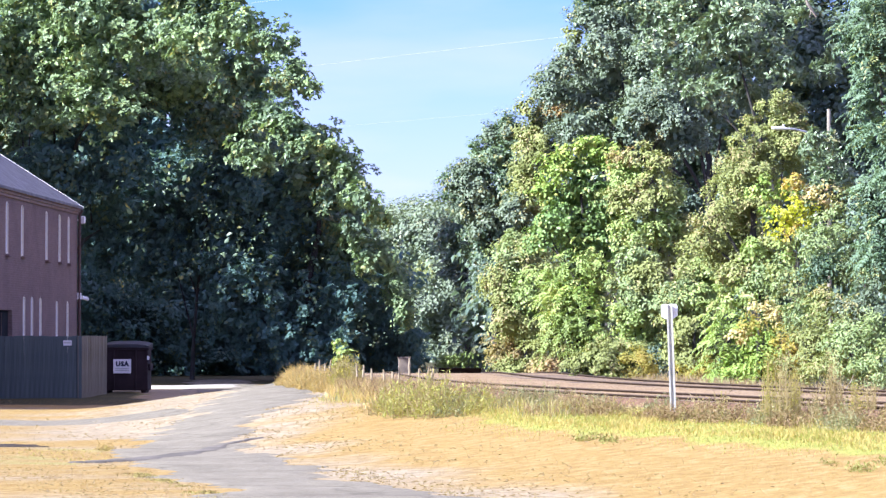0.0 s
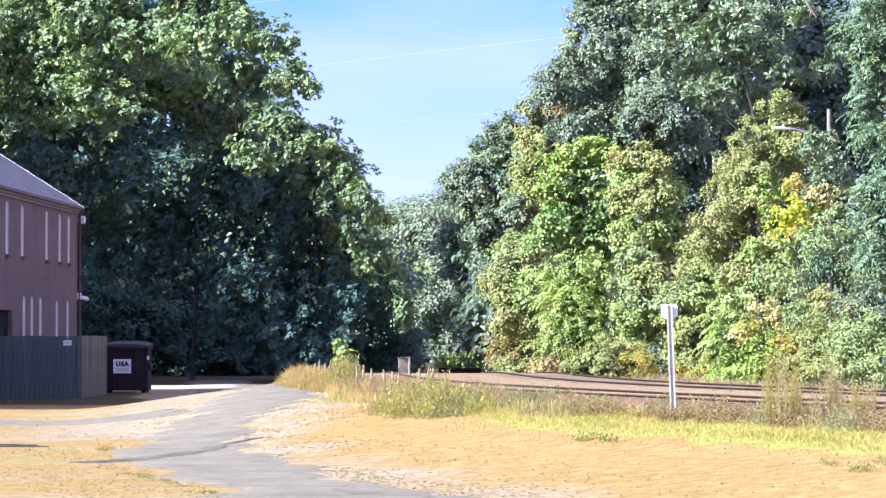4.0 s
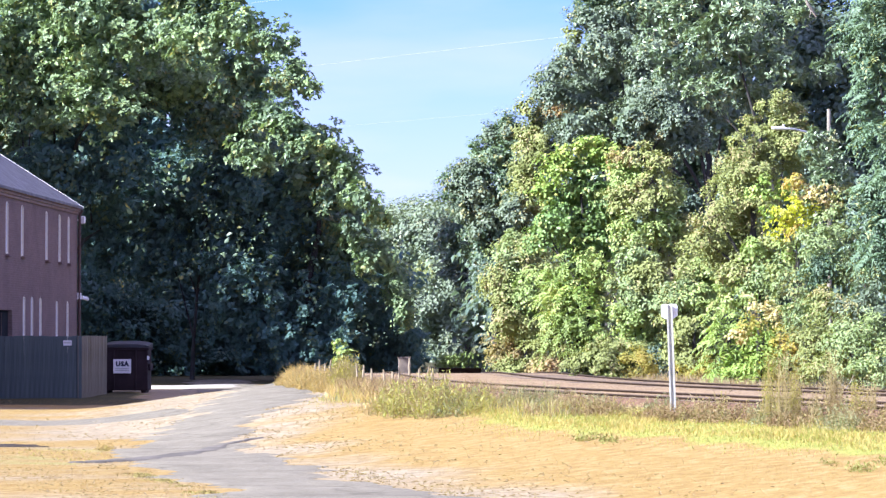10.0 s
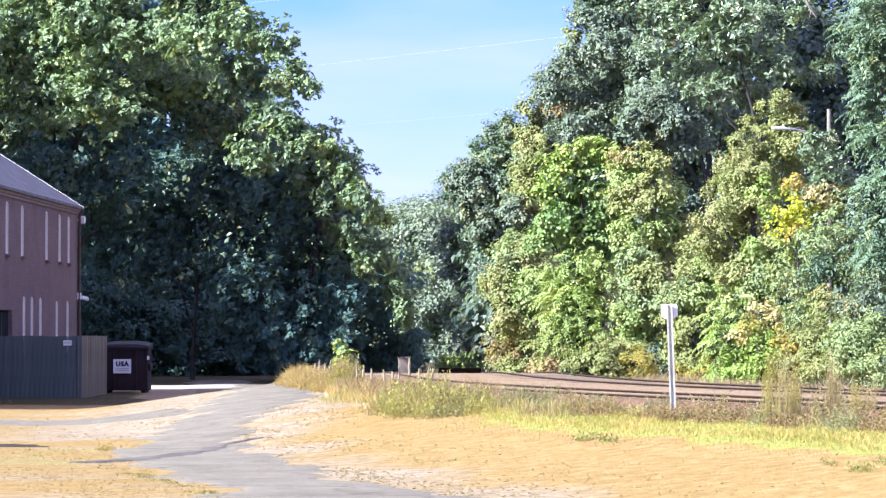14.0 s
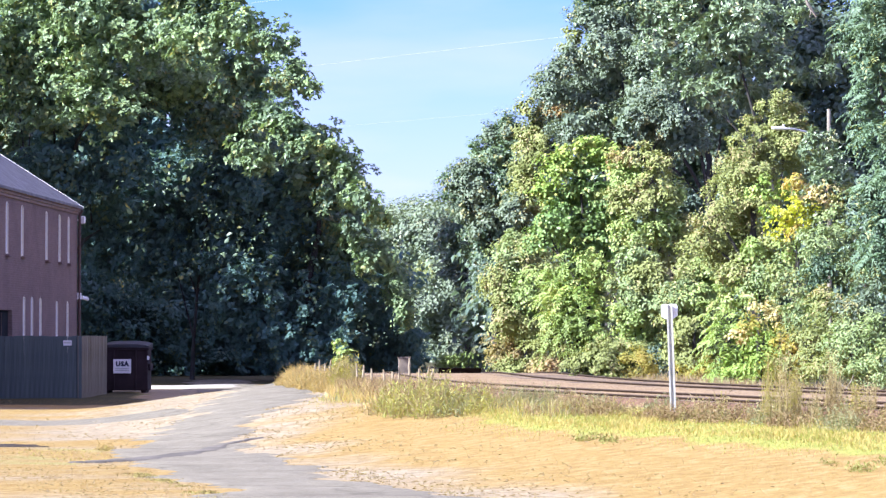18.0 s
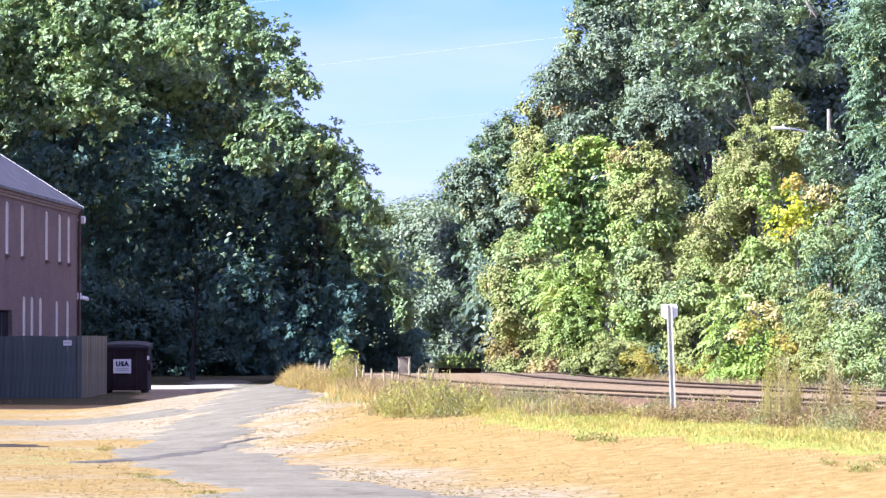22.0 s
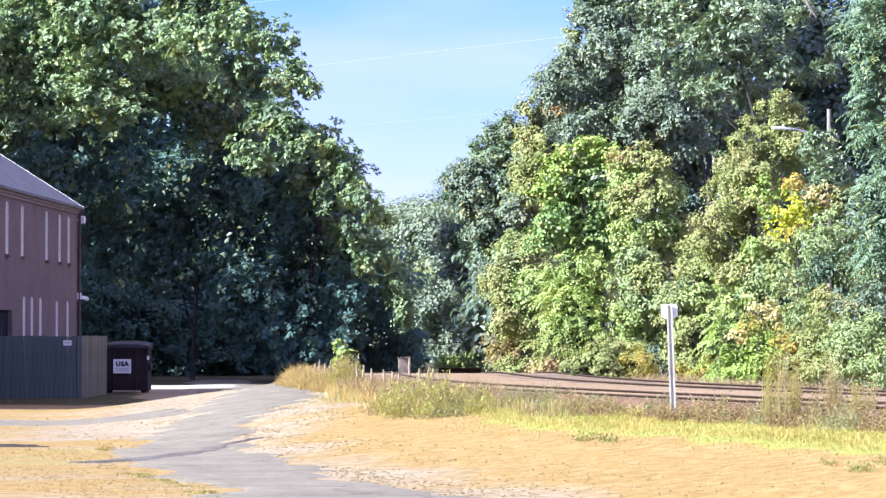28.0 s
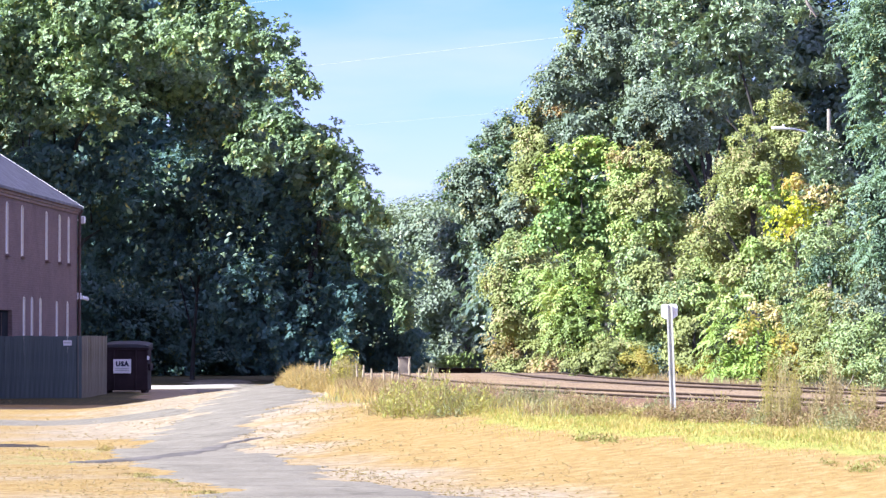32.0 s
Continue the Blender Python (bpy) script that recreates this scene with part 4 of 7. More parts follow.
def street_lamp():
    x, y = 9.32, 81.8
    z = float(ground_z(x, y))
    s = thing("street_lamp", (x, y, z), "pale grey street lamp with long curved arm above the shrubs", "street lamp")
    part("pole", tube(bmesh.new(), [(0, 0, 0), (0, 0, 6.66)], [0.065, 0.045], 10), M_BARK_PALE, s, "weathered wooden pole")
    part("arm", tube(bmesh.new(), [(0, -0.06, 5.6), (-0.30, -0.7, 5.88), (-0.72, -1.6, 6.01), (-1.05, -2.2, 6.04), (-1.25, -2.4, 6.04)], [0.03, 0.03, 0.028, 0.026, 0.024], 8), M_LAMP, s)
    h = bmesh.new()
    tube(h, [(0.20, 0, 0.0), (0.10, 0, 0.01), (-0.08, 0, 0.0), (-0.20, 0, -0.012), (-0.23, 0, -0.02)], [0.03, 0.06, 0.085, 0.07, 0.03], 10)
    bmesh.ops.scale(h, vec=(1, 1, 0.55), verts=h.verts)
    h = part("lamp_head", h, M_LAMP, s, "flat cobra-head luminaire")
    h.matrix_local = pose(-1.40, -2.5, 6.04, 0, 3, 8)
    part("photocell", tube(bmesh.new(), [(0.05, 0, 0.04), (0.05, 0, 0.10)], [0.03, 0.026], 8), M_LAMP, h)


def cable(a, b, sag, r):
    c = thing("overhead_cable", (0, 0, 0), "thin pale overhead cable spanning the gap between trees", "cable", "overhead cables")
    a, b = Vector(a), Vector(b)
    pts = []
    for i in range(25):
        t = i / 24
        p = a.lerp(b, t)
        p.z -= sag * 4 * t * (1 - t)
        pts.append(p)
    part("wire", tube(bmesh.new(), pts, [r] * 25, 5), M_CABLE, c)
    return c


# stack added in place of a low dark strip past the crest
def dark_beams():
    x, y = 0.82, 166.0
    z = float(ground_z(x, y))
    s = thing("dark_beams", (x, y, z), "stack of dark beams added for the low dark strip beyond the tracks", "timber")
    n = round((0.22 - z) / 0.17)
    for i in range(n):
        for dy in (0.0, 0.27):
            t = part("tie", boxed(-1.02, -0.115, 0, 1.02, 0.115, 0.165, bevel=0.012), M_RUSTRAIL, s)
            t.matrix_local = pose(0.06 * math.sin(i * 2 + 9 * dy), dy, i * 0.17, 0, 0, 1.5 * math.cos(i * 3 + 5 * dy))


def fallen_branch():
    z = float(ground_z(8.3, 70.0))
    b = thing("fallen_branch", (8.3, 70.0, z), "bare pale fallen branch at the foot of the shrubs", "branch")
    bm = tube(bmesh.new(), [(0.22, 0, -0.02), (0.02, 0, 0.16), (-0.2, 0.05, 0.30)], [0.022, 0.018, 0.008], 6)
    tube(bm, [(0.02, 0, 0.16), (0.12, -0.02, 0.30), (0.16, -0.04, 0.42)], [0.012, 0.009, 0.004], 5)
    tube(bm, [(0.12, 0, 0.07), (-0.10, 0.05, 0.09), (-0.24, 0.08, 0.05)], [0.011, 0.008, 0.004], 5)
    part("wood", bm, M_BARK_PALE, b)


track_sign()
fallen_branch()
dark_beams()
cabinet()
street_lamp()
cable((-19.98, 205, 16.83), (10.81, 142, 15.06), 0.0, 0.007)
cable((-19.99, 205, 21.09), (2.91, 150, 17.88), 0.0, 0.007)
cable((-16.56, 205, 13.65), (9.86, 142, 11.85), 0.0, 0.004)

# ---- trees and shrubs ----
# left wood: lobes painted in lit, middle and shaded leaf colours
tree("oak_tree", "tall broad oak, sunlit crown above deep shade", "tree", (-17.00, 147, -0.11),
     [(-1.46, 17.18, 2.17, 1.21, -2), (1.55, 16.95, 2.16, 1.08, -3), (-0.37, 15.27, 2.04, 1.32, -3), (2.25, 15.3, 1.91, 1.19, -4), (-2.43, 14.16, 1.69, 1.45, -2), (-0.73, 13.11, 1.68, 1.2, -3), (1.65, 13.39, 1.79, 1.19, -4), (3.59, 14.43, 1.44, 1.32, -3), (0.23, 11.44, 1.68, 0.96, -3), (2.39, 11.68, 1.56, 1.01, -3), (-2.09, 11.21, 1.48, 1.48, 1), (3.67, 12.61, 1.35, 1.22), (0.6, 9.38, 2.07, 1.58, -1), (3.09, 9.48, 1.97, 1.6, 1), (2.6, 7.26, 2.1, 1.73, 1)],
     [M_SUNNY_OAK, M_SUNNY_OAK, M_SUNNY_OAK, M_SUNNY_OAK, M_SUNNY_OAK, M_SUNNY_OAK, M_SUNNY_OAK, M_SUNNY_OAK, M_SUNNY_OAK, M_SUNNY_OAK, M_MAPLE, M_MAPLE, M_SHADED_OAK, M_SHADED_OAK, M_SHADED_OAK], leaf=0.2, cover=1.35, style='whorl', trunk=0.35, limbs=8, clump=0.62, sprays=[(0.16, 9.21, 0.67, 0.56, -13), (2.84, 9.21, 1.12, 0.67, -13), (4.29, 8.99, 0.89, 0.67, -13), (1.95, 11.67, 1.34, 0.89, -13)], fleck_mat=M_MAPLE)
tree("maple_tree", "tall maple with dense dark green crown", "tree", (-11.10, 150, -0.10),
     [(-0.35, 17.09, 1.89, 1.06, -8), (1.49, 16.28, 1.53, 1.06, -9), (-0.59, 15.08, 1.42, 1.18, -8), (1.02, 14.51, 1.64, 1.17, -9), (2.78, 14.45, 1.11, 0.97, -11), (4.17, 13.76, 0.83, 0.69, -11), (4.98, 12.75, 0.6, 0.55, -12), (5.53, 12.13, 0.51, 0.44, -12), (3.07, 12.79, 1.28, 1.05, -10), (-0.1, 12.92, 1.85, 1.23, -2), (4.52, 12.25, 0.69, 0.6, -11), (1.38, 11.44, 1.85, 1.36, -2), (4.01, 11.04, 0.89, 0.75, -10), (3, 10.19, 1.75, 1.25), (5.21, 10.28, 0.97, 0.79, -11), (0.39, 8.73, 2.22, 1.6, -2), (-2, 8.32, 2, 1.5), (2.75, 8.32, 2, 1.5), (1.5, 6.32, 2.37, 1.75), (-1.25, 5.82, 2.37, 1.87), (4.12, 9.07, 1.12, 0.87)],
     [M_SUNNY_OAK, M_SUNNY_OAK, M_SUNNY_OAK, M_SUNNY_OAK, M_SUNNY_OAK, M_SUNNY_OAK, M_SUNNY_OAK, M_SUNNY_OAK, M_MAPLE, M_SUNNY_OAK, M_MAPLE, M_MAPLE, M_MAPLE, M_MAPLE, M_SUNNY_OAK, M_SHADED_OAK, M_SHADED_OAK, M_SHADED_OAK, M_SHADED_OAK, M_SHADED_OAK, M_MAPLE], leaf=0.195, cover=1.4, style='whorl', trunk=0.08, limbs=3, clump=0.55, sprays=[(-1.66, 7.54, 0.57, 1.37, -13), (-1.32, 5.48, 0.57, 1.37, -13), (-1.89, 4.11, 0.27, 0.91, -13), (0.73, 8.22, 1.6, 1.14, -13), (2.33, 5.94, 1.6, 1.37, -13), (3.93, 5.48, 0.91, 1.37, -13), (-0.18, 4.57, 1.37, 0.91, -13)], fleck_mat=M_MAPLE)
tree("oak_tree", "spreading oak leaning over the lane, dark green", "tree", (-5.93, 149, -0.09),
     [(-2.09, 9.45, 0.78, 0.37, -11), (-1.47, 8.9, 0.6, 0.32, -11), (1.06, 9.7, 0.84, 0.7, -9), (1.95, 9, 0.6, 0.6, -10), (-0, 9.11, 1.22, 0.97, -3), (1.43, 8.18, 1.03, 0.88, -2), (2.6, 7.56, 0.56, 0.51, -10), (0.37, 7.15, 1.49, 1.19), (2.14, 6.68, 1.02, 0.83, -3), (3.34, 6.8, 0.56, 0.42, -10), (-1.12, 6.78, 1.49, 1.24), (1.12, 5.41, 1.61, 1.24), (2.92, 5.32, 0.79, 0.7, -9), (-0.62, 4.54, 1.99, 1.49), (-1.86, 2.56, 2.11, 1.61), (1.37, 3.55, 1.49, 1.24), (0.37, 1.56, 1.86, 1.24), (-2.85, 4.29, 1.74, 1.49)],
     [M_SUNNY_OAK, M_SUNNY_OAK, M_SUNNY_OAK, M_SUNNY_OAK, M_MAPLE, M_MAPLE, M_SUNNY_OAK, M_MAPLE, M_MAPLE, M_SUNNY_OAK, M_SHADED_OAK, M_MAPLE, M_SUNNY_OAK, M_SHADED_OAK, M_SHADED_OAK, M_SHADED_OAK, M_SHADED_OAK, M_SHADED_OAK], leaf=0.21, cover=1.7, style='whorl', trunk=0.3, limbs=4, clump=0.5, sprays=[(0.74, 5.11, 0.54, 0.68, -13), (0.4, 3.98, 0.45, 0.59, -13), (0.9, 3.18, 0.41, 0.54, -13), (-0.05, 2.28, 0.32, 0.45, -13), (2.67, 2.39, 0.5, 0.41, -13), (3.24, 1.82, 0.45, 0.36, -13)], fleck_mat=M_MAPLE)
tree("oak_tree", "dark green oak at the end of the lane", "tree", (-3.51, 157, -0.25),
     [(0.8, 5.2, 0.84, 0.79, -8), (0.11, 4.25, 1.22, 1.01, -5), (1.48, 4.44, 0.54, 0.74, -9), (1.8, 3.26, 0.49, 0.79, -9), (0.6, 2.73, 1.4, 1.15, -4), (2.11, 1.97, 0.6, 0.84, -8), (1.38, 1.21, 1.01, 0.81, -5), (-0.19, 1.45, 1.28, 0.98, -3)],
     [M_SUNNY_OAK, M_MAPLE, M_SUNNY_OAK, M_SUNNY_OAK, M_SHADED_OAK, M_SHADED_OAK, M_SHADED_OAK, M_SHADED_OAK], leaf=0.18, cover=1.9, trunk=0.25, clump=0.45)
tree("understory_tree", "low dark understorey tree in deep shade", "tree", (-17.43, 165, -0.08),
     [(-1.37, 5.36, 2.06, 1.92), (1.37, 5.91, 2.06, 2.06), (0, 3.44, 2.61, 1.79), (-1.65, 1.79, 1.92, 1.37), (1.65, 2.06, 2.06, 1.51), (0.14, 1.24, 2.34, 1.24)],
     [M_SHADED_OAK], leaf=0.22, cover=1.3, trunk=0.12, clump=0.6, group='understorey trees')
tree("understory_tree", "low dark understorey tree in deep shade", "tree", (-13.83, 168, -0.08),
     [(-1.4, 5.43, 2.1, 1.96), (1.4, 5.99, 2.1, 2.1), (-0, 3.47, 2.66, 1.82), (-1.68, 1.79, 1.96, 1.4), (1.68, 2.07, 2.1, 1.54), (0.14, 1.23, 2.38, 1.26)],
     [M_SHADED_OAK], leaf=0.22, cover=1.3, trunk=0.12, clump=0.6, group='understorey trees')
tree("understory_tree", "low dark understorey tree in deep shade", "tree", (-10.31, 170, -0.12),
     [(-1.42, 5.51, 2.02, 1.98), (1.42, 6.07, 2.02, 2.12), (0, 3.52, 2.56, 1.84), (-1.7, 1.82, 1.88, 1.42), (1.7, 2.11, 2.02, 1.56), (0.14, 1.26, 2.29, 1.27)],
     [M_SHADED_OAK], leaf=0.22, cover=1.3, trunk=0.12, clump=0.6, group='understorey trees')
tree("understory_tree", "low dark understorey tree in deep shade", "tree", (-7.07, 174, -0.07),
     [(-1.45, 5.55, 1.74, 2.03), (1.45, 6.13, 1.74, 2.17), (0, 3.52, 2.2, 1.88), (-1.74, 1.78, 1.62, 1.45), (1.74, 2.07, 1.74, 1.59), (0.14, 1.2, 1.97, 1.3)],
     [M_SHADED_OAK], leaf=0.22, cover=1.3, trunk=0.12, clump=0.6, group='understorey trees')
tree("oak_tree", "tall oak standing behind the brick building", "tree", (-22.22, 158, -0.11),
     [(-0.26, 16.05, 2.9, 2.37), (2.37, 13.68, 2.63, 2.11), (0, 11.57, 3.16, 2.63), (2.63, 9.2, 2.63, 2.37), (4.48, 7.1, 2.11, 2.11)],
     [M_SHADED_OAK], leaf=0.26, cover=1.5, trunk=0.35, clump=0.7)
tree("forest_tree", "tall woodland tree closing and shading the dark wood", "tree", (-24.19, 190, -0.11),
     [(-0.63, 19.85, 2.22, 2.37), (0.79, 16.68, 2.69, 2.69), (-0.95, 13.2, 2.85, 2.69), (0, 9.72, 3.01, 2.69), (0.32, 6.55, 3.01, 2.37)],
     [M_SHADED_OAK], leaf=0.45, cover=1.1, trunk=0.3, clump=0.9, group='woodland trees')
tree("forest_tree", "tall woodland tree closing and shading the dark wood", "tree", (-19.96, 186, -0.07),
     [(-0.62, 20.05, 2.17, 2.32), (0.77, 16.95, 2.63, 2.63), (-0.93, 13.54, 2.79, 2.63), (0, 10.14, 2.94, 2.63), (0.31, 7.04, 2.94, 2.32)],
     [M_SHADED_OAK], leaf=0.45, cover=1.1, trunk=0.3, clump=0.9, group='woodland trees')
tree("forest_tree", "tall woodland tree closing and shading the dark wood", "tree", (-17.08, 192, -0.09),
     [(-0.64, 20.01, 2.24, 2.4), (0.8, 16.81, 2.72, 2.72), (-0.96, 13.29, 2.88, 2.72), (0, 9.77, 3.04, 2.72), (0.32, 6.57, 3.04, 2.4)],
     [M_SHADED_OAK], leaf=0.45, cover=1.1, trunk=0.3, clump=0.9, group='woodland trees')
tree("forest_tree", "tall woodland tree closing and shading the dark wood", "tree", (-13.59, 188, -0.12),
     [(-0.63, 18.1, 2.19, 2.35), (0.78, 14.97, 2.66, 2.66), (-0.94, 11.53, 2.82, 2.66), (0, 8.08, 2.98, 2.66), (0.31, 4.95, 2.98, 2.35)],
     [M_SHADED_OAK], leaf=0.45, cover=1.1, trunk=0.3, clump=0.9, group='woodland trees')
tree("forest_tree", "tall woodland tree closing and shading the dark wood", "tree", (-11.00, 192, -0.10),
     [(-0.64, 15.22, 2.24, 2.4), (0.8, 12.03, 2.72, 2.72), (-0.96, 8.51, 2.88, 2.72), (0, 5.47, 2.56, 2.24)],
     [M_SHADED_OAK], leaf=0.45, cover=1.1, trunk=0.3, clump=0.9, group='woodland trees')
tree("forest_tree", "tall woodland tree closing and shading the dark wood", "tree", (-8.27, 188, -0.10),
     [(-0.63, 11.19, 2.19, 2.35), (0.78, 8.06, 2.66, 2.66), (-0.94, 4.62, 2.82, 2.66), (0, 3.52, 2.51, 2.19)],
     [M_SHADED_OAK], leaf=0.45, cover=1.1, trunk=0.3, clump=0.9, group='woodland trees')
tree("forest_tree", "tall woodland tree closing and shading the dark wood", "tree", (-5.82, 190, -0.04),
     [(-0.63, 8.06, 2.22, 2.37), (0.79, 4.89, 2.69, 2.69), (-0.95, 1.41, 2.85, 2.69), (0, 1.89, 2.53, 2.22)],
     [M_SHADED_OAK], leaf=0.45, cover=1.1, trunk=0.3, clump=0.9, group='woodland trees')
# the next seven stand unseen to the left, added to shade the wood
tree("forest_tree", "tall woodland tree closing and shading the dark wood", "tree", (-26.00, 139, -0.11),
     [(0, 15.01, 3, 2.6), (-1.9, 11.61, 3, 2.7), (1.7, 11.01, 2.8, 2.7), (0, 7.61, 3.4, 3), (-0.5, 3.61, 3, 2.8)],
     [M_SHADED_OAK], leaf=0.6, cover=0.75, trunk=0.35, clump=1.3, group='woodland trees')
tree("forest_tree", "tall woodland tree closing and shading the dark wood", "tree", (-29.00, 145, -0.10),
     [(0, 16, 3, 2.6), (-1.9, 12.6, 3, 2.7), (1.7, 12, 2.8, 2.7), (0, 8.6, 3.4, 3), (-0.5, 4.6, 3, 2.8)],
     [M_SHADED_OAK], leaf=0.6, cover=0.75, trunk=0.35, clump=1.3, group='woodland trees')
tree("forest_tree", "tall woodland tree closing and shading the dark wood", "tree", (-34.00, 137, -0.11),
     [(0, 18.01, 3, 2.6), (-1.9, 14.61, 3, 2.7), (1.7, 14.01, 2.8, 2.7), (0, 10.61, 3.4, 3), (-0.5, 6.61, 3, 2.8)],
     [M_SHADED_OAK], leaf=0.6, cover=0.75, trunk=0.35, clump=1.3, group='woodland trees')
tree("forest_tree", "tall woodland tree closing and shading the dark wood", "tree", (-40.00, 140, -0.08),
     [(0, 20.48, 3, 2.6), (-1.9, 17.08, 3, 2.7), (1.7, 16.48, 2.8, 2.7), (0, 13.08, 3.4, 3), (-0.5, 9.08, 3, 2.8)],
     [M_SHADED_OAK], leaf=0.6, cover=0.75, trunk=0.35, clump=1.3, group='woodland trees')
tree("forest_tree", "tall woodland tree closing and shading the dark wood", "tree", (-31.00, 150, -0.13),
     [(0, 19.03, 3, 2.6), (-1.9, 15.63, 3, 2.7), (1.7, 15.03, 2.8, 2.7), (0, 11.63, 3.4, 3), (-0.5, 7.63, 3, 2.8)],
     [M_SHADED_OAK], leaf=0.6, cover=0.75, trunk=0.35, clump=1.3, group='woodland trees')
tree("forest_tree", "tall woodland tree closing and shading the dark wood", "tree", (-43.00, 150, -0.09),
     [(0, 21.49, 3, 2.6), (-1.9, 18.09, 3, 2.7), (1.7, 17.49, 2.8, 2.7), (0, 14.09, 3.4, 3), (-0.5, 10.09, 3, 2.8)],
     [M_SHADED_OAK], leaf=0.6, cover=0.75, trunk=0.35, clump=1.3, group='woodland trees')
tree("forest_tree", "tall woodland tree closing and shading the dark wood", "tree", (-25.00, 156, -0.12),
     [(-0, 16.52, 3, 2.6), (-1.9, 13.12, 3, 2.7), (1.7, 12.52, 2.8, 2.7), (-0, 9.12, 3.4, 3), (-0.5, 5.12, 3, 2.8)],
     [M_SHADED_OAK], leaf=0.6, cover=0.75, trunk=0.35, clump=1.3, group='woodland trees')
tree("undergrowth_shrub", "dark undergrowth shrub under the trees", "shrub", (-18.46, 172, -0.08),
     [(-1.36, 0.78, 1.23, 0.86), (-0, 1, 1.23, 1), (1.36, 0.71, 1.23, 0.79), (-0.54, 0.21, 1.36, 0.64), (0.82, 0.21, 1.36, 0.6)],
     [M_SHADED_OAK], leaf=0.2, cover=1.5, trunk=0.05, clump=0.45, group='undergrowth')
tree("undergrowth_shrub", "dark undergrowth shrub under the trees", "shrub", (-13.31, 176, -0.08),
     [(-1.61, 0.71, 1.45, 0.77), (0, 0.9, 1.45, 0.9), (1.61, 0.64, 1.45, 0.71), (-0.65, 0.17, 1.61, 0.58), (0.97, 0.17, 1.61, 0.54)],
     [M_SHADED_OAK], leaf=0.2, cover=1.5, trunk=0.05, clump=0.45, group='undergrowth')
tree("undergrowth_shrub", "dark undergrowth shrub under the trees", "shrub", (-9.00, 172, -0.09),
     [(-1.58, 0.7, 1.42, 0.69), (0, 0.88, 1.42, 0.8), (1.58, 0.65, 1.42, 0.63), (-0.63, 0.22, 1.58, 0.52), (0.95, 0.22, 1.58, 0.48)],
     [M_SHADED_OAK], leaf=0.2, cover=1.5, trunk=0.05, clump=0.45, group='undergrowth')
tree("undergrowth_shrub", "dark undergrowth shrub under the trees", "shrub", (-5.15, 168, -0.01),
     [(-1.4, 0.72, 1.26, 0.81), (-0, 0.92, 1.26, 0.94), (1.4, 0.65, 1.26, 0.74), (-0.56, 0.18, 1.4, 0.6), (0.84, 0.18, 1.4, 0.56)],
     [M_SHADED_OAK], leaf=0.2, cover=1.5, trunk=0.05, clump=0.45, group='undergrowth')
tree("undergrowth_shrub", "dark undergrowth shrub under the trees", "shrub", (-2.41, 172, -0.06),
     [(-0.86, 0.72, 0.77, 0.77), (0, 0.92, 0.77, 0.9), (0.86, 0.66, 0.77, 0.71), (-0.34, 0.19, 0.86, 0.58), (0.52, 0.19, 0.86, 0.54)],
     [M_SHADED_OAK], leaf=0.2, cover=1.5, trunk=0.05, clump=0.45, group='undergrowth')
tree("sapling", "small sunlit sapling with pale green leaves", "sapling", (-3.07, 104, 0.44),
     [(-0.1, 1.11, 0.16, 0.17), (0.03, 0.8, 0.21, 0.23), (-0.09, 0.49, 0.23, 0.23)],
     [M_FRESH], leaf=0.12, cover=1.3, trunk=0.03, clump=0.16, limbs=2)
# paler far leaf colour paints haze and side light on this tree
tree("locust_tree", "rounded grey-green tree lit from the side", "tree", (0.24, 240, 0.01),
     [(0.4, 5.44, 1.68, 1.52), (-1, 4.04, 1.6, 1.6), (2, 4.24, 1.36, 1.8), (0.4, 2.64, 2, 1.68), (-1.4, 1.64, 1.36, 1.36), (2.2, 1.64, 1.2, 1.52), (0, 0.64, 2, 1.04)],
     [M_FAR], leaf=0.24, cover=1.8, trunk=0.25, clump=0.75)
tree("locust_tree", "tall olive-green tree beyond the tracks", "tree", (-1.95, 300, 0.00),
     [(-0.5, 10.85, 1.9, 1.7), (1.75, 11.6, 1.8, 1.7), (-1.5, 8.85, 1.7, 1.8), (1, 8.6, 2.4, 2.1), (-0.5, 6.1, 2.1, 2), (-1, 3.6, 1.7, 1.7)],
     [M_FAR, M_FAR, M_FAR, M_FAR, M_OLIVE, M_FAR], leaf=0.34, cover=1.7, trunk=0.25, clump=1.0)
tree("oak_tree", "slim dark green oak between paler trees", "tree", (1.53, 200, 0.00),
     [(-0.5, 10.18, 0.87, 0.93), (0.27, 9.35, 1, 1.13), (-0.27, 7.68, 1.2, 1.2), (0.6, 6.68, 1.07, 1.33), (-0.5, 5.85, 1, 0.93), (0.67, 4.68, 0.93, 1.2)],
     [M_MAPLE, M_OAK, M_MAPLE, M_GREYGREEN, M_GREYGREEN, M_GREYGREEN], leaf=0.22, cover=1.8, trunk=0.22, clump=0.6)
tree("shrub", "low bright green bush at the edge of the clearing", "shrub", (1.09, 172, -0.49),
     [(-0.77, 1.05, 0.69, 0.32), (0.09, 1.17, 0.75, 0.4), (0.86, 0.99, 0.52, 0.32)],
     [M_FRESH], leaf=0.16, cover=1.5, trunk=0.04, clump=0.3)
tree("forest_tree", "dark woodland tree standing behind the sunlit shrubs", "tree", (3.39, 168, -0.42),
     [(0, 5.77, 1.96, 1.68), (-0.5, 3.53, 2.1, 1.68), (0, 1.85, 2.1, 1.4)],
     [M_OAK], leaf=0.5, cover=1.0, trunk=0.25, clump=1.0, group='woodland trees')
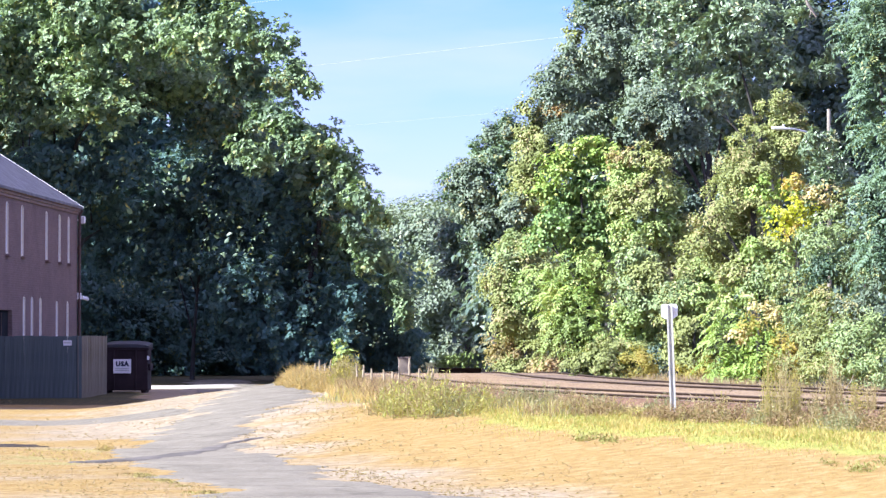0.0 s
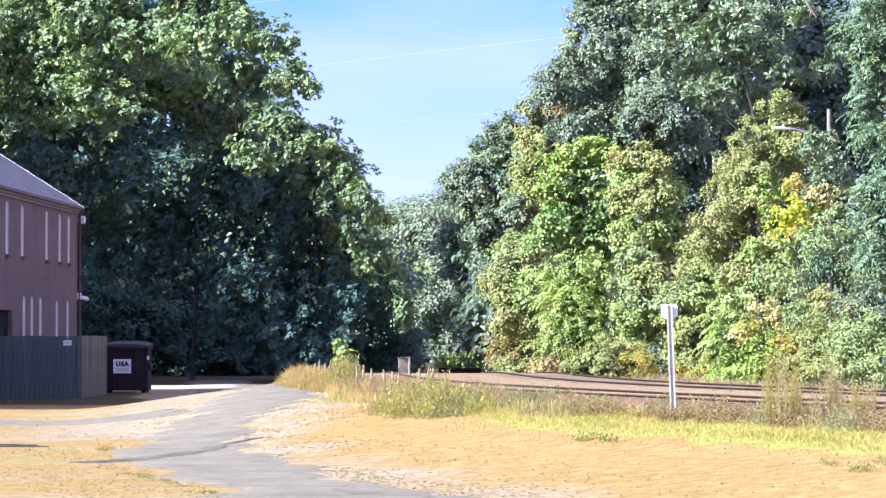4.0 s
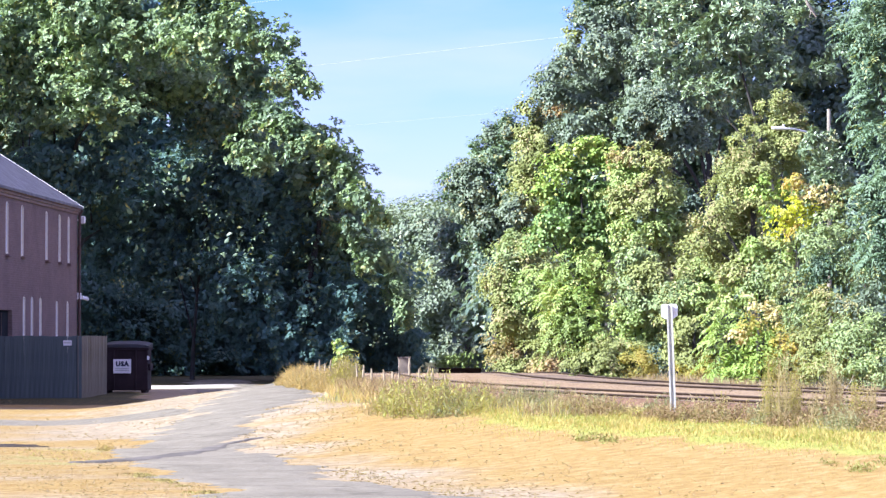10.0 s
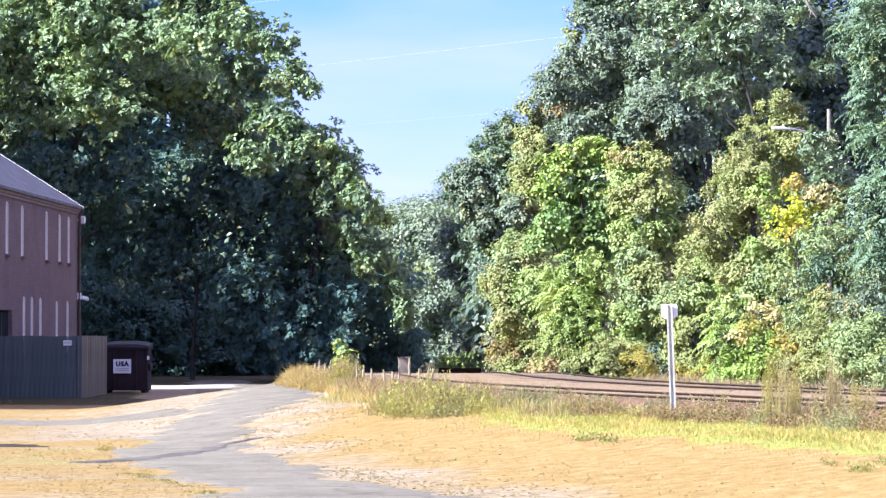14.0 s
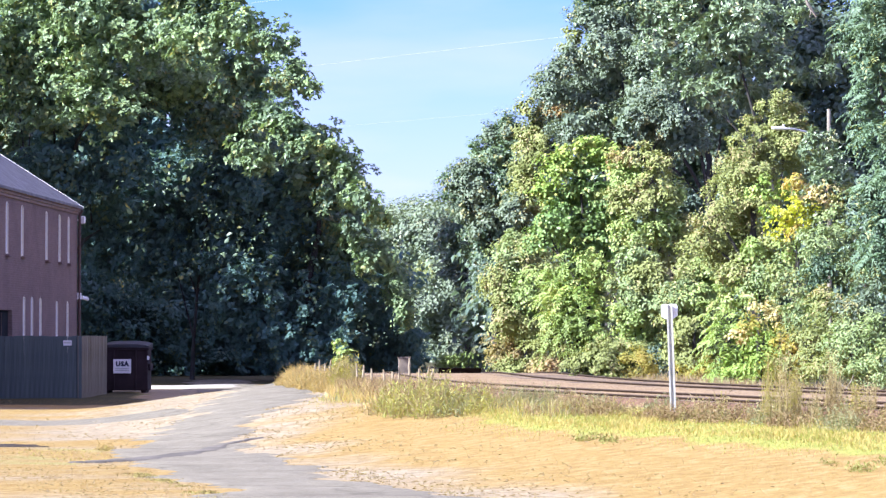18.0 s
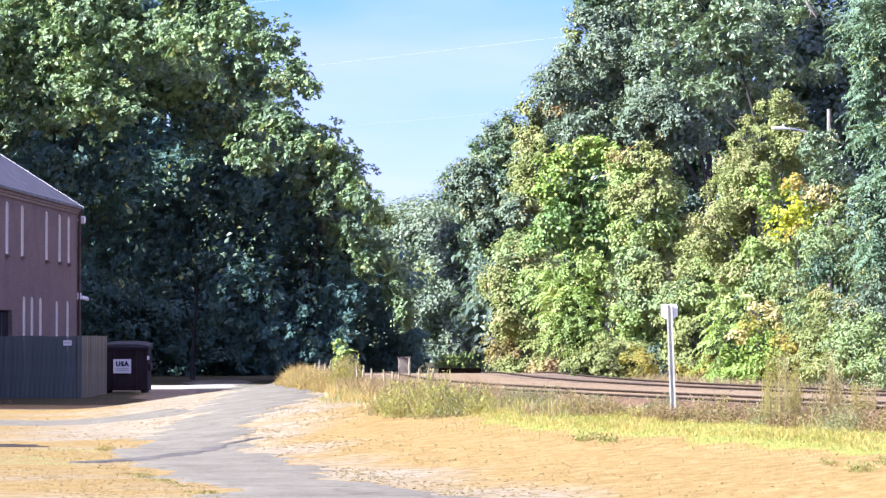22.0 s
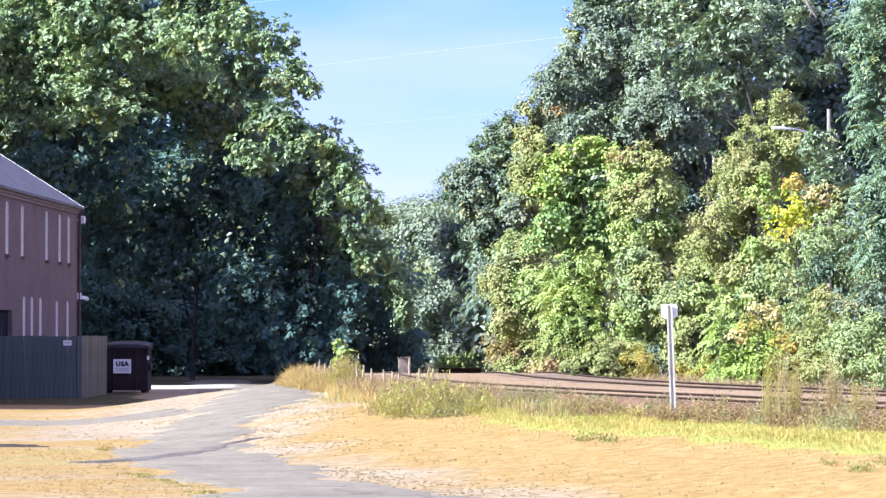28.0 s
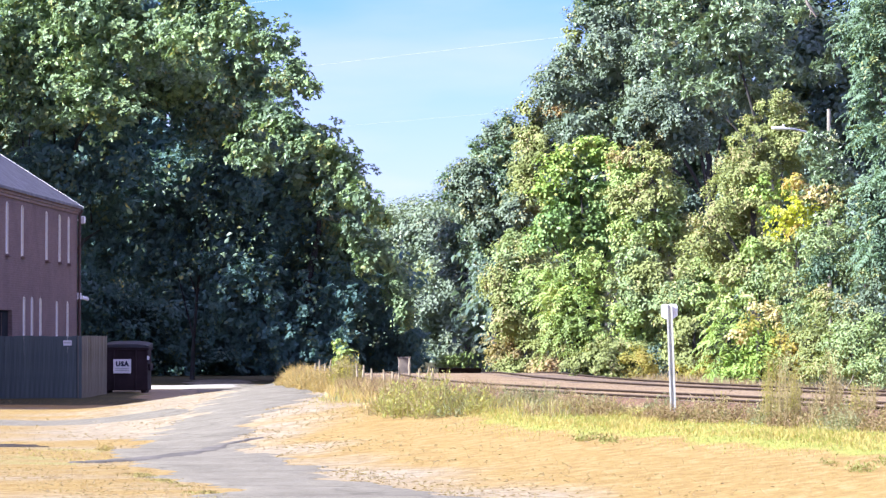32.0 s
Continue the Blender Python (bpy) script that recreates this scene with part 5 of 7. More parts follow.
tree("forest_tree", "dark woodland tree standing behind the sunlit shrubs", "tree", (5.29, 158, -0.27),
     [(0, 7.78, 1.84, 1.58), (-0.47, 5.67, 1.97, 1.58), (0.47, 3.17, 1.97, 1.58), (0, 1.72, 1.97, 1.32)],
     [M_OAK], leaf=0.5, cover=1.0, trunk=0.25, clump=1.0, group='woodland trees')
tree("forest_tree", "dark woodland tree standing behind the sunlit shrubs", "tree", (7.99, 162, -0.32),
     [(0, 8.79, 1.89, 1.62), (-0.49, 6.63, 2.02, 1.62), (0.49, 4.06, 2.02, 1.62), (-0.49, 1.5, 2.02, 1.62), (0, 1.77, 2.02, 1.35)],
     [M_OAK], leaf=0.5, cover=1.0, trunk=0.25, clump=1.0, group='woodland trees')
tree("forest_tree", "dark woodland tree standing behind the sunlit shrubs", "tree", (10.16, 156, -0.13),
     [(0, 9.13, 1.82, 1.56), (-0.47, 7.05, 1.95, 1.56), (0.47, 4.58, 1.95, 1.56), (-0.47, 2.11, 1.95, 1.56), (0, 1.59, 1.95, 1.3)],
     [M_OAK], leaf=0.5, cover=1.0, trunk=0.25, clump=1.0, group='woodland trees')
tree("forest_tree", "dark woodland tree standing behind the sunlit shrubs", "tree", (13.42, 164, -0.15),
     [(0, 9.24, 1.91, 1.64), (-0.49, 7.05, 2.05, 1.64), (0.49, 4.45, 2.05, 1.64), (-0.49, 1.86, 2.05, 1.64), (0, 1.59, 2.05, 1.37)],
     [M_OAK], leaf=0.5, cover=1.0, trunk=0.25, clump=1.0, group='woodland trees')
tree("forest_tree", "dark woodland tree standing behind the sunlit shrubs", "tree", (15.43, 158, 0.13),
     [(0, 9.75, 1.84, 1.58), (-0.47, 7.64, 1.97, 1.58), (0.47, 5.14, 1.97, 1.58), (-0.47, 2.64, 1.97, 1.58), (0, 1.33, 1.97, 1.32)],
     [M_OAK], leaf=0.5, cover=1.0, trunk=0.25, clump=1.0, group='woodland trees')
tree("forest_tree", "dark woodland tree standing behind the sunlit shrubs", "tree", (18.52, 162, 0.16),
     [(0, 11, 1.89, 1.62), (-0.49, 8.84, 2.02, 1.62), (0.49, 6.28, 2.02, 1.62), (-0.49, 3.71, 2.02, 1.62), (0.49, 1.15, 2.02, 1.62), (0, 1.29, 2.02, 1.35)],
     [M_OAK], leaf=0.5, cover=1.0, trunk=0.25, clump=1.0, group='woodland trees')
tree("forest_tree", "dark woodland tree standing behind the sunlit shrubs", "tree", (20.43, 156, 0.26),
     [(0, 10.55, 1.82, 1.56), (-0.47, 8.48, 1.95, 1.56), (0.47, 6.01, 1.95, 1.56), (-0.47, 3.54, 1.95, 1.56), (0.47, 1.07, 1.95, 1.56), (0, 1.2, 1.95, 1.3)],
     [M_OAK], leaf=0.5, cover=1.0, trunk=0.25, clump=1.0, group='woodland trees')
tree("oak_tree", "dark green tree with ragged pointed top", "tree", (2.24, 140, -0.06),
     [(-1.98, 8.21, 0.37, 0.37), (-1.52, 8.74, 0.42, 0.37), (-0.82, 9.44, 0.47, 0.42), (-0.28, 10.19, 0.47, 0.42), (0.35, 10.7, 0.47, 0.37), (0.82, 10.19, 0.75, 0.75), (0, 9.14, 0.84, 0.79), (-0.98, 8.32, 0.75, 0.79), (0.47, 8.09, 0.84, 1.03), (-0.7, 7.04, 0.84, 0.84), (0.35, 6.22, 0.93, 1.12), (-0.42, 5.52, 0.79, 0.93), (0, 4.12, 0.79, 0.93)],
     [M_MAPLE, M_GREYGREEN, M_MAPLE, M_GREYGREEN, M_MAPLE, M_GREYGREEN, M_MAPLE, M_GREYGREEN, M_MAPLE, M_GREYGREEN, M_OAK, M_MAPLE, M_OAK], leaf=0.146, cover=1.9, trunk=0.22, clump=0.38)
tree("cherry_tree", "tall tree with russet-tinged olive top", "tree", (3.67, 125, 0.00),
     [(-0.58, 10.28, 0.35, 0.35), (-0.04, 9.97, 0.54, 0.5), (0.52, 10.32, 0.52, 0.37), (-0.31, 9.03, 0.71, 0.71), (0.31, 8.41, 0.67, 0.75), (-0.62, 7.78, 0.54, 0.67), (-0.31, 6.74, 0.67, 0.75), (-0.94, 6.33, 0.5, 0.62), (-0.62, 5.28, 0.67, 0.75)],
     [M_OLIVE, M_GREYGREEN, M_RUSSET, M_OLIVE, M_GREYGREEN, M_OLIVE, M_OLIVE, M_GREYGREEN, M_OLIVE], leaf=0.12, cover=1.9, trunk=0.2, clump=0.34)
tree("oak_tree", "broad grey-green oak rising behind the shrubs", "tree", (6.11, 116, 0.14),
     [(-2.8, 10.35, 0.35, 0.39), (-2.22, 10.8, 0.46, 0.43), (-1.55, 11.24, 0.54, 0.46), (-0.68, 11.57, 0.62, 0.46), (0.19, 11.7, 0.62, 0.43), (0.97, 11.28, 0.7, 0.54), (-1.26, 10.31, 0.77, 0.62), (-0.19, 10.6, 0.85, 0.66), (-2.22, 10.02, 0.66, 0.46), (0.77, 10.12, 0.89, 0.7), (1.84, 10.31, 0.73, 0.7), (-0.77, 9.35, 0.89, 0.7), (0.39, 8.96, 0.97, 0.73), (1.55, 9.06, 0.89, 0.73), (2.42, 9.35, 0.7, 0.66), (-1.55, 8.86, 0.7, 0.58), (1.16, 8.09, 0.77, 0.58), (2.22, 8.38, 0.58, 0.5), (-0.19, 8.09, 0.77, 0.58), (3, 9.83, 0.62, 0.7)],
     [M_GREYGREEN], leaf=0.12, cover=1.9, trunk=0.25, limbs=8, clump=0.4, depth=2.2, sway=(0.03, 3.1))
# its last four lobes rise out of view, added to shade the oaks behind
tree("oak_tree", "tall oak reaching above the others", "tree", (6.12, 124, 0.02),
     [(-1.4, 12.84, 0.33, 0.27), (-1.14, 13.61, 0.37, 0.41), (-0.52, 14.33, 0.7, 0.58), (-0.41, 13.3, 0.74, 0.58), (0.41, 13.81, 0.83, 0.66), (0.52, 12.89, 0.66, 0.45), (1.03, 14.74, 1.03, 0.7), (-1.65, 12.31, 0.33, 0.25), (0.1, 15.98, 1.24, 0.93), (1.45, 16.4, 1.34, 1.14), (0.62, 17.64, 1.24, 0.93), (2.27, 15.36, 1.03, 0.93)],
     [M_OLIVE, M_MAPLE, M_MAPLE, M_GREYGREEN, M_MAPLE, M_GREYGREEN, M_OAK, M_OLIVE, M_OAK, M_OAK, M_OAK, M_OAK], leaf=0.129, cover=1.8, trunk=0.25, clump=0.36)
tree("oak_tree", "dark oak in the gap behind the shrubs", "tree", (10.29, 140, 0.15),
     [(-0.23, 8.59, 1.28, 1.17), (0.35, 6.72, 1.28, 1.17), (-0.82, 7.19, 1.17, 1.05), (0.58, 9.99, 1.4, 1.17), (2.45, 9.75, 1.4, 1.4), (-4.9, 10.1, 1.17, 0.98), (-3.15, 9.64, 1.4, 1.05)],
     [M_OAK], leaf=0.2, cover=1.6, trunk=0.22, clump=0.6)
tree("oak_tree", "dark oak rising behind the glossy one", "tree", (10.79, 128, 0.24),
     [(-2.56, 14.09, 1.17, 1.07), (-0.64, 14.73, 1.49, 1.17), (1.28, 14.09, 1.6, 1.28), (-1.28, 12.6, 1.39, 1.07), (0.43, 12.17, 1.49, 1.17), (2.13, 12.17, 1.28, 1.17), (0, 10.46, 1.28, 0.96), (1.49, 10.25, 1.28, 1.07), (-1.71, 11.1, 0.96, 0.85), (-4.91, 11.1, 1.07, 0.85), (-3.41, 10.25, 1.28, 0.96), (-6.18, 10.25, 0.85, 0.73), (-4.05, 11.96, 0.96, 0.68)],
     [M_OAK], leaf=0.26, cover=1.5, trunk=0.25, clump=0.7)
red_oak = tree("red_oak_tree", "large oak with glossy dark leaves over the tracks", "tree", (9.79, 91, 0.72),
     [(-4.25, 9.84, 0.49, 0.39), (-3.56, 9.46, 0.64, 0.49), (-4.09, 8.93, 0.39, 0.3), (-3.26, 10.3, 0.83, 0.55), (-2.58, 9.09, 0.67, 0.52), (-3.11, 8.48, 0.58, 0.39), (-3.64, 8.18, 0.39, 0.24), (-2.12, 9.84, 0.76, 0.58), (-1.52, 8.86, 0.7, 0.55), (-2.12, 8.1, 0.64, 0.42), (-2.8, 7.65, 0.45, 0.27), (-1.06, 9.77, 0.7, 0.58), (-1.29, 7.72, 0.61, 0.36), (-0.68, 8.4, 0.52, 0.42), (-0.15, 9.84, 0.45, 0.36), (-0.45, 7.34, 0.39, 0.24), (0.49, 8.25, 0.33, 0.24), (0.76, 8.71, 0.3, 0.21)],
     [M_GLOSSY], leaf=0.165, aspect=0.4, cover=1.2, trunk=0.12, style='whorl', clump=0.5, limbs=3, depth=4.0, sway=(0.12, 6.9))
tree("oak_tree", "dark oak filling the wood behind the tracks", "tree", (16.25, 129, 0.49),
     [(-1.93, 11.78, 1.5, 1.5), (0, 12.86, 1.72, 1.72), (-0.64, 10.06, 1.5, 1.5), (0.43, 8.13, 1.5, 1.5), (-2.15, 8.56, 1.07, 1.29), (-0.86, 6.41, 1.5, 1.29), (-2.58, 13.72, 1.5, 1.29), (-2.58, 10.71, 1.29, 1.18), (0.43, 5.12, 1.29, 1.29)],
     [M_OAK], leaf=0.26, cover=1.6, trunk=0.25, clump=0.7)
tree("locust_tree", "pale blue-green locust with hanging feathery sprays", "tree", (9.91, 72, 0.64),
     [(-0.78, 8.11, 0.43, 0.38), (-1.08, 7.72, 0.26, 0.24), (-0.6, 7.33, 0.48, 0.36), (-0.96, 7.05, 0.26, 0.22), (-0.42, 6.55, 0.53, 0.41), (-0.78, 6.07, 0.31, 0.24), (-0.96, 5.41, 0.29, 0.24), (-0.36, 5.47, 0.48, 0.43), (-0.42, 4.51, 0.5, 0.43), (-0.9, 4.21, 0.26, 0.22), (-0.6, 3.61, 0.43, 0.34), (-0.36, 2.83, 0.53, 0.43), (-0.78, 3.07, 0.26, 0.22), (-0.24, 8.11, 0.48, 0.6)],
     [M_BLUEGREEN], leaf=0.116, cover=2.3, trunk=0.12, style='frond', aspect=0.4, clump=0.36, sway=(0.15, 2.6))
tree("cedar_tree", "olive-green vine-covered cedar with conical top", "tree", (7.46, 82, 0.62),
     [(0.75, 7.01, 0.19, 0.15), (0.44, 6.73, 0.25, 0.19), (0.96, 6.62, 0.36, 0.25), (0.07, 6.32, 0.27, 0.2), (0.66, 6.19, 0.46, 0.3), (1.23, 6.24, 0.3, 0.25), (-0.27, 5.83, 0.27, 0.22), (0.27, 5.69, 0.49, 0.3), (0.98, 5.67, 0.46, 0.33), (-0.55, 5.33, 0.3, 0.25), (0, 5.19, 0.52, 0.33), (0.75, 5.12, 0.44, 0.3), (-0.75, 4.78, 0.33, 0.27), (-0.2, 4.57, 0.55, 0.36), (-0.93, 4.16, 0.38, 0.33), (-0.27, 3.89, 0.6, 0.38), (-1.16, 3.55, 0.38, 0.33), (-0.55, 3.34, 0.55, 0.38), (0.34, 4.51, 0.33, 0.25), (0.27, 3.62, 0.36, 0.36)],
     [M_OLIVE], leaf=0.0731, cover=1.9, trunk=0.16, clump=0.24, aspect=0.5)
tree("maple_tree", "young maple with bright yellow-green leaves", "tree", (4.27, 100, 0.53),
     [(-0.5, 6.7, 0.4, 0.28), (0.08, 6.93, 0.47, 0.3), (-0.92, 6.23, 0.43, 0.33), (-0.17, 6.2, 0.57, 0.4), (0.58, 6.48, 0.47, 0.4), (-1.25, 5.65, 0.43, 0.37), (-0.58, 5.48, 0.6, 0.43), (0.25, 5.57, 0.6, 0.47), (-0.92, 4.73, 0.57, 0.43), (-0.08, 4.65, 0.63, 0.47), (0.75, 4.98, 0.47, 0.43), (-1.33, 4.23, 0.43, 0.37), (0.75, 4.15, 0.53, 0.4), (-0.33, 3.98, 0.6, 0.37), (0.92, 5.82, 0.43, 0.4)],
     [M_BRIGHT, M_BRIGHT, M_BRIGHT, M_MIDGREEN, M_BRIGHT, M_BRIGHT, M_MIDGREEN, M_MIDGREEN, M_MIDGREEN, M_MIDGREEN, M_FRESH, M_MIDGREEN, M_MIDGREEN, M_MIDGREEN, M_FRESH], leaf=0.129, cover=1.6, trunk=0.14, clump=0.34, sway=(0.03, 3.3))
tree("wild_cherry_tree", "olive-green young tree with russet-tinged top", "tree", (5.73, 98, 0.57),
     [(-0.57, 6.39, 0.33, 0.26), (-0.08, 6.51, 0.42, 0.29), (0.49, 6.1, 0.39, 0.36), (-0.33, 5.85, 0.49, 0.39), (0.24, 5.36, 0.56, 0.46), (0.9, 5.28, 0.36, 0.42), (-0.49, 5.04, 0.46, 0.42), (0.49, 4.47, 0.56, 0.46), (1.14, 4.38, 0.36, 0.39), (-0.24, 4.22, 0.52, 0.42), (0.82, 3.57, 0.52, 0.42)],
     [M_RUSSET, M_OLIVE, M_OLIVE, M_FRESH, M_OLIVE, M_FRESH, M_OLIVE, M_FRESH, M_OLIVE, M_FRESH, M_OLIVE], leaf=0.103, cover=1.9, trunk=0.1, clump=0.28)
tree("shrub", "olive-yellow shrub thick to the ground beside the tracks", "shrub", (2.72, 112, 0.23),
     [(-0.47, 4.33, 0.6, 0.56), (0.28, 4.23, 0.63, 0.56), (-0.75, 3.3, 0.49, 0.67), (0, 3.21, 0.71, 0.63), (0.71, 3.39, 0.52, 0.6), (-0.56, 2.18, 0.6, 0.63), (0.28, 2.09, 0.67, 0.63), (-0.65, 1.15, 0.56, 0.56), (0.09, 1.06, 0.67, 0.56), (0.56, 0.69, 0.56, 0.41), (-0.41, 0.5, 0.52, 0.34)],
     [M_SHRUB, M_OLIVE, M_OLIVE, M_FRESH, M_OLIVE, M_OLIVE, M_FRESH, M_RUSSET, M_OLIVE, M_RUSSET, M_OLIVE], leaf=0.103, cover=1.9, trunk=0.06, clump=0.3)
tree("sumac_shrub", "pale fresh green sumac shrub", "shrub", (3.93, 100, 0.53),
     [(0.33, 3.57, 0.6, 0.37), (-0.33, 3.07, 0.6, 0.43), (0.67, 2.98, 0.57, 0.43), (0.08, 2.4, 0.67, 0.43), (-0.58, 2.15, 0.47, 0.43), (0.67, 1.98, 0.6, 0.43), (-0.17, 1.57, 0.67, 0.47), (-0.75, 1.23, 0.5, 0.47), (0.5, 1.15, 0.6, 0.47)],
     [M_FRESH, M_FRESH, M_FRESH, M_BRIGHT, M_FRESH, M_SHRUB, M_FRESH, M_OLIVE, M_FRESH], leaf=0.129, cover=1.8, trunk=0.06, style='frond', aspect=0.36, clump=0.34)
tree("shrub", "dark green leafy shrub beside the tracks", "shrub", (5.36, 93, 0.62),
     [(-0.15, 3.32, 0.5, 0.4), (0.31, 2.86, 0.53, 0.46), (-0.31, 2.55, 0.46, 0.43), (0.31, 2.08, 0.56, 0.46), (-0.23, 1.7, 0.5, 0.46), (0.7, 2.39, 0.43, 0.43), (0.15, 1.15, 0.56, 0.46), (0.77, 1.46, 0.43, 0.46), (-0.23, 0.69, 0.46, 0.4), (0.54, 0.53, 0.46, 0.4)],
     [M_SHRUB, M_OLIVE, M_SHRUB, M_SHRUB, M_FRESH, M_OLIVE, M_FRESH, M_SHRUB, M_OLIVE, M_OAK], leaf=0.0946, cover=1.9, trunk=0.06, clump=0.26)
tree("shrub", "low goldenrod-tinted shrub at the track edge", "shrub", (4.27, 88, 0.62),
     [(-0.37, 0.57, 0.53, 0.35), (0.29, 0.72, 0.5, 0.35), (0.81, 0.5, 0.38, 0.32), (-0.81, 0.35, 0.41, 0.26), (0, 0.2, 0.65, 0.23)],
     [M_OLIVE, M_OLIVE, M_WEED, M_OLIVE, M_OLIVE], leaf=0.0688, cover=2.0, trunk=0.04, clump=0.2)
tree("shrub", "mixed green shrub with fading leaves", "shrub", (6.47, 88, 0.62),
     [(0, 3.06, 0.5, 0.41), (0.51, 2.92, 0.44, 0.38), (-0.29, 2.4, 0.41, 0.41), (0.29, 2.26, 0.53, 0.44), (-0.22, 1.6, 0.41, 0.44), (0.37, 1.45, 0.5, 0.44), (-0.29, 0.72, 0.35, 0.38), (0.22, 0.64, 0.5, 0.38), (0, 0.28, 0.5, 0.29)],
     [M_OLIVE, M_FRESH, M_SHRUB, M_FRESH, M_OLIVE, M_SHRUB, M_OLIVE, M_OLIVE, M_WEED], leaf=0.086, cover=1.9, trunk=0.06, clump=0.26)
tree("sumac_shrub", "sumac shrub with drooping yellow-green fronds", "shrub", (7.10, 81, 0.62),
     [(-0.27, 1.7, 0.43, 0.32), (0.27, 1.9, 0.43, 0.3), (-0.47, 1.16, 0.4, 0.35), (0.07, 1.23, 0.46, 0.32), (0.61, 1.36, 0.32, 0.27), (-0.13, 0.69, 0.49, 0.32), (0.47, 0.76, 0.46, 0.35), (-0.27, 0.42, 0.4, 0.24), (0.4, 0.35, 0.49, 0.24), (0.94, 0.62, 0.35, 0.32)],
     [M_FRESH, M_FRESH, M_FRESH, M_BRIGHT, M_BRIGHT, M_BRIGHT, M_BRIGHT, M_FRESH, M_BRIGHT, M_WEED], leaf=0.138, cover=1.7, trunk=0.05, style='frond', aspect=0.3, clump=0.34, sway=(0.15, 2.2))
tree("shrub", "shrub with pale cream and pinkish fading leaves", "shrub", (7.29, 78, 0.62),
     [(0.06, 1.84, 0.31, 0.18), (-0.26, 1.49, 0.29, 0.17), (0.35, 1.62, 0.23, 0.23), (-0.48, 1.24, 0.23, 0.13), (0.06, 1.23, 0.34, 0.18), (0.65, 1.29, 0.29, 0.31), (0.52, 0.91, 0.36, 0.29), (0, 0.84, 0.44, 0.29), (0.45, 0.52, 0.44, 0.26), (-0.19, 0.45, 0.39, 0.21)],
     [M_CREAM, M_WEED, M_CREAM, M_CREAM, M_BRIGHT, M_WEED, M_GOLDLEAF, M_BRIGHT, M_WEED, M_BRIGHT], leaf=0.0946, cover=0.9, trunk=0.03, clump=0.2, sway=(0.1, 2.4))
tree("shrub", "mixed green thicket below the cedar", "shrub", (7.41, 80, 0.62),
     [(0.04, 4.65, 0.29, 0.21, -1), (0.57, 4.65, 0.21, 0.16, -1), (-0.13, 3.23, 0.4, 0.27), (0.47, 3.3, 0.37, 0.27), (-0.4, 2.76, 0.43, 0.29), (0.27, 2.76, 0.48, 0.32), (-0.53, 2.23, 0.4, 0.29), (0.07, 2.23, 0.45, 0.27), (0.93, 2.9, 0.37, 0.32)],
     [M_BRIGHT, M_BRIGHT, M_FRESH, M_OLIVE, M_OLIVE, M_SHRUB, M_FRESH, M_SHRUB, M_SHRUB], leaf=0.103, cover=1.8, trunk=0.05, clump=0.24)
tree("shrub", "tall shrub with bright yellow autumn leaves", "shrub", (8.07, 78.6, 0.63),
     [(-0.16, 4.2, 0.31, 0.22), (0.18, 3.97, 0.34, 0.24), (-0.26, 3.78, 0.29, 0.21), (-0.5, 4.09, 0.18, 0.13), (0.1, 3.62, 0.29, 0.18), (0.26, 4.59, 0.24, 0.24), (0.03, 4.8, 0.21, 0.16), (0.81, 4.46, 0.34, 0.24), (1.24, 4.5, 0.29, 0.21), (0.52, 3.52, 0.34, 0.24), (0.92, 3.91, 0.37, 0.31), (0.13, 3.19, 0.39, 0.26), (0.65, 2.99, 0.39, 0.29), (0, 2.6, 0.42, 0.29)],
     [M_YELLOW, M_YELLOW, M_YELLOW, M_BRIGHT, M_GOLDLEAF, M_CREAM, M_GOLDLEAF, M_CREAM, M_OLIVE, M_SHRUB, M_SHRUB, M_FRESH, M_SHRUB, M_OLIVE], leaf=0.103, cover=1.0, trunk=0.05, clump=0.2, sway=(0.12, 2.7))
tree("red_oak_tree", "young oak with glossy leaves overhanging the yellow shrub", "tree", (8.72, 79.2, 0.64),
     [(0.16, 5.7, 0.21, 0.17, -1), (-0.23, 5.77, 0.18, 0.13, -1.5), (-0.18, 5.47, 0.21, 0.26, -1), (0.25, 5.43, 0.24, 0.34), (0.07, 4.94, 0.18, 0.26), (-0.12, 4.38, 0.16, 0.24), (0.4, 4.77, 0.21, 0.26), (0.49, 5.1, 0.21, 0.34)],
     [M_GLOSSY], leaf=0.138, aspect=0.4, cover=1.3, trunk=0.04, style='whorl', clump=0.25, sway=(0.1, 3.2))
tree("shrub", "grey-green willowy shrub thick to the ground", "shrub", (8.56, 76, 0.63),
     [(-0.25, 3.31, 0.41, 0.33), (0.32, 3.38, 0.35, 0.33), (-0.76, 2.3, 0.43, 0.3), (-0.13, 2.68, 0.48, 0.35), (0.51, 2.68, 0.43, 0.35), (-0.67, 1.78, 0.45, 0.32, -1.5), (-0.04, 1.91, 0.5, 0.35, -1.5), (0.64, 1.97, 0.42, 0.37, -1.5), (1.27, 2.43, 0.38, 0.38), (-0.58, 1.16, 0.49, 0.34, -3), (-0.03, 1.16, 0.48, 0.36, -4), (0.5, 1.16, 0.45, 0.4, -5), (-0.82, 0.61, 0.41, 0.29, -3), (-0.33, 0.57, 0.5, 0.29, -4.5), (0.26, 0.51, 0.52, 0.28, -5), (0.73, 0.58, 0.4, 0.35, -5.5)],
     [M_SHRUB, M_SHRUB, M_SHRUB, M_BLUEGREEN, M_SHRUB, M_SHRUB, M_OLIVE, M_GREYGREEN, M_SHRUB, M_OLIVE, M_SHRUB, M_SHRUB, M_OLIVE, M_OLIVE, M_SHRUB, M_SHRUB], leaf=0.0946, cover=1.8, trunk=0.06, clump=0.26, aspect=0.36, sway=(0.06, 2.5))
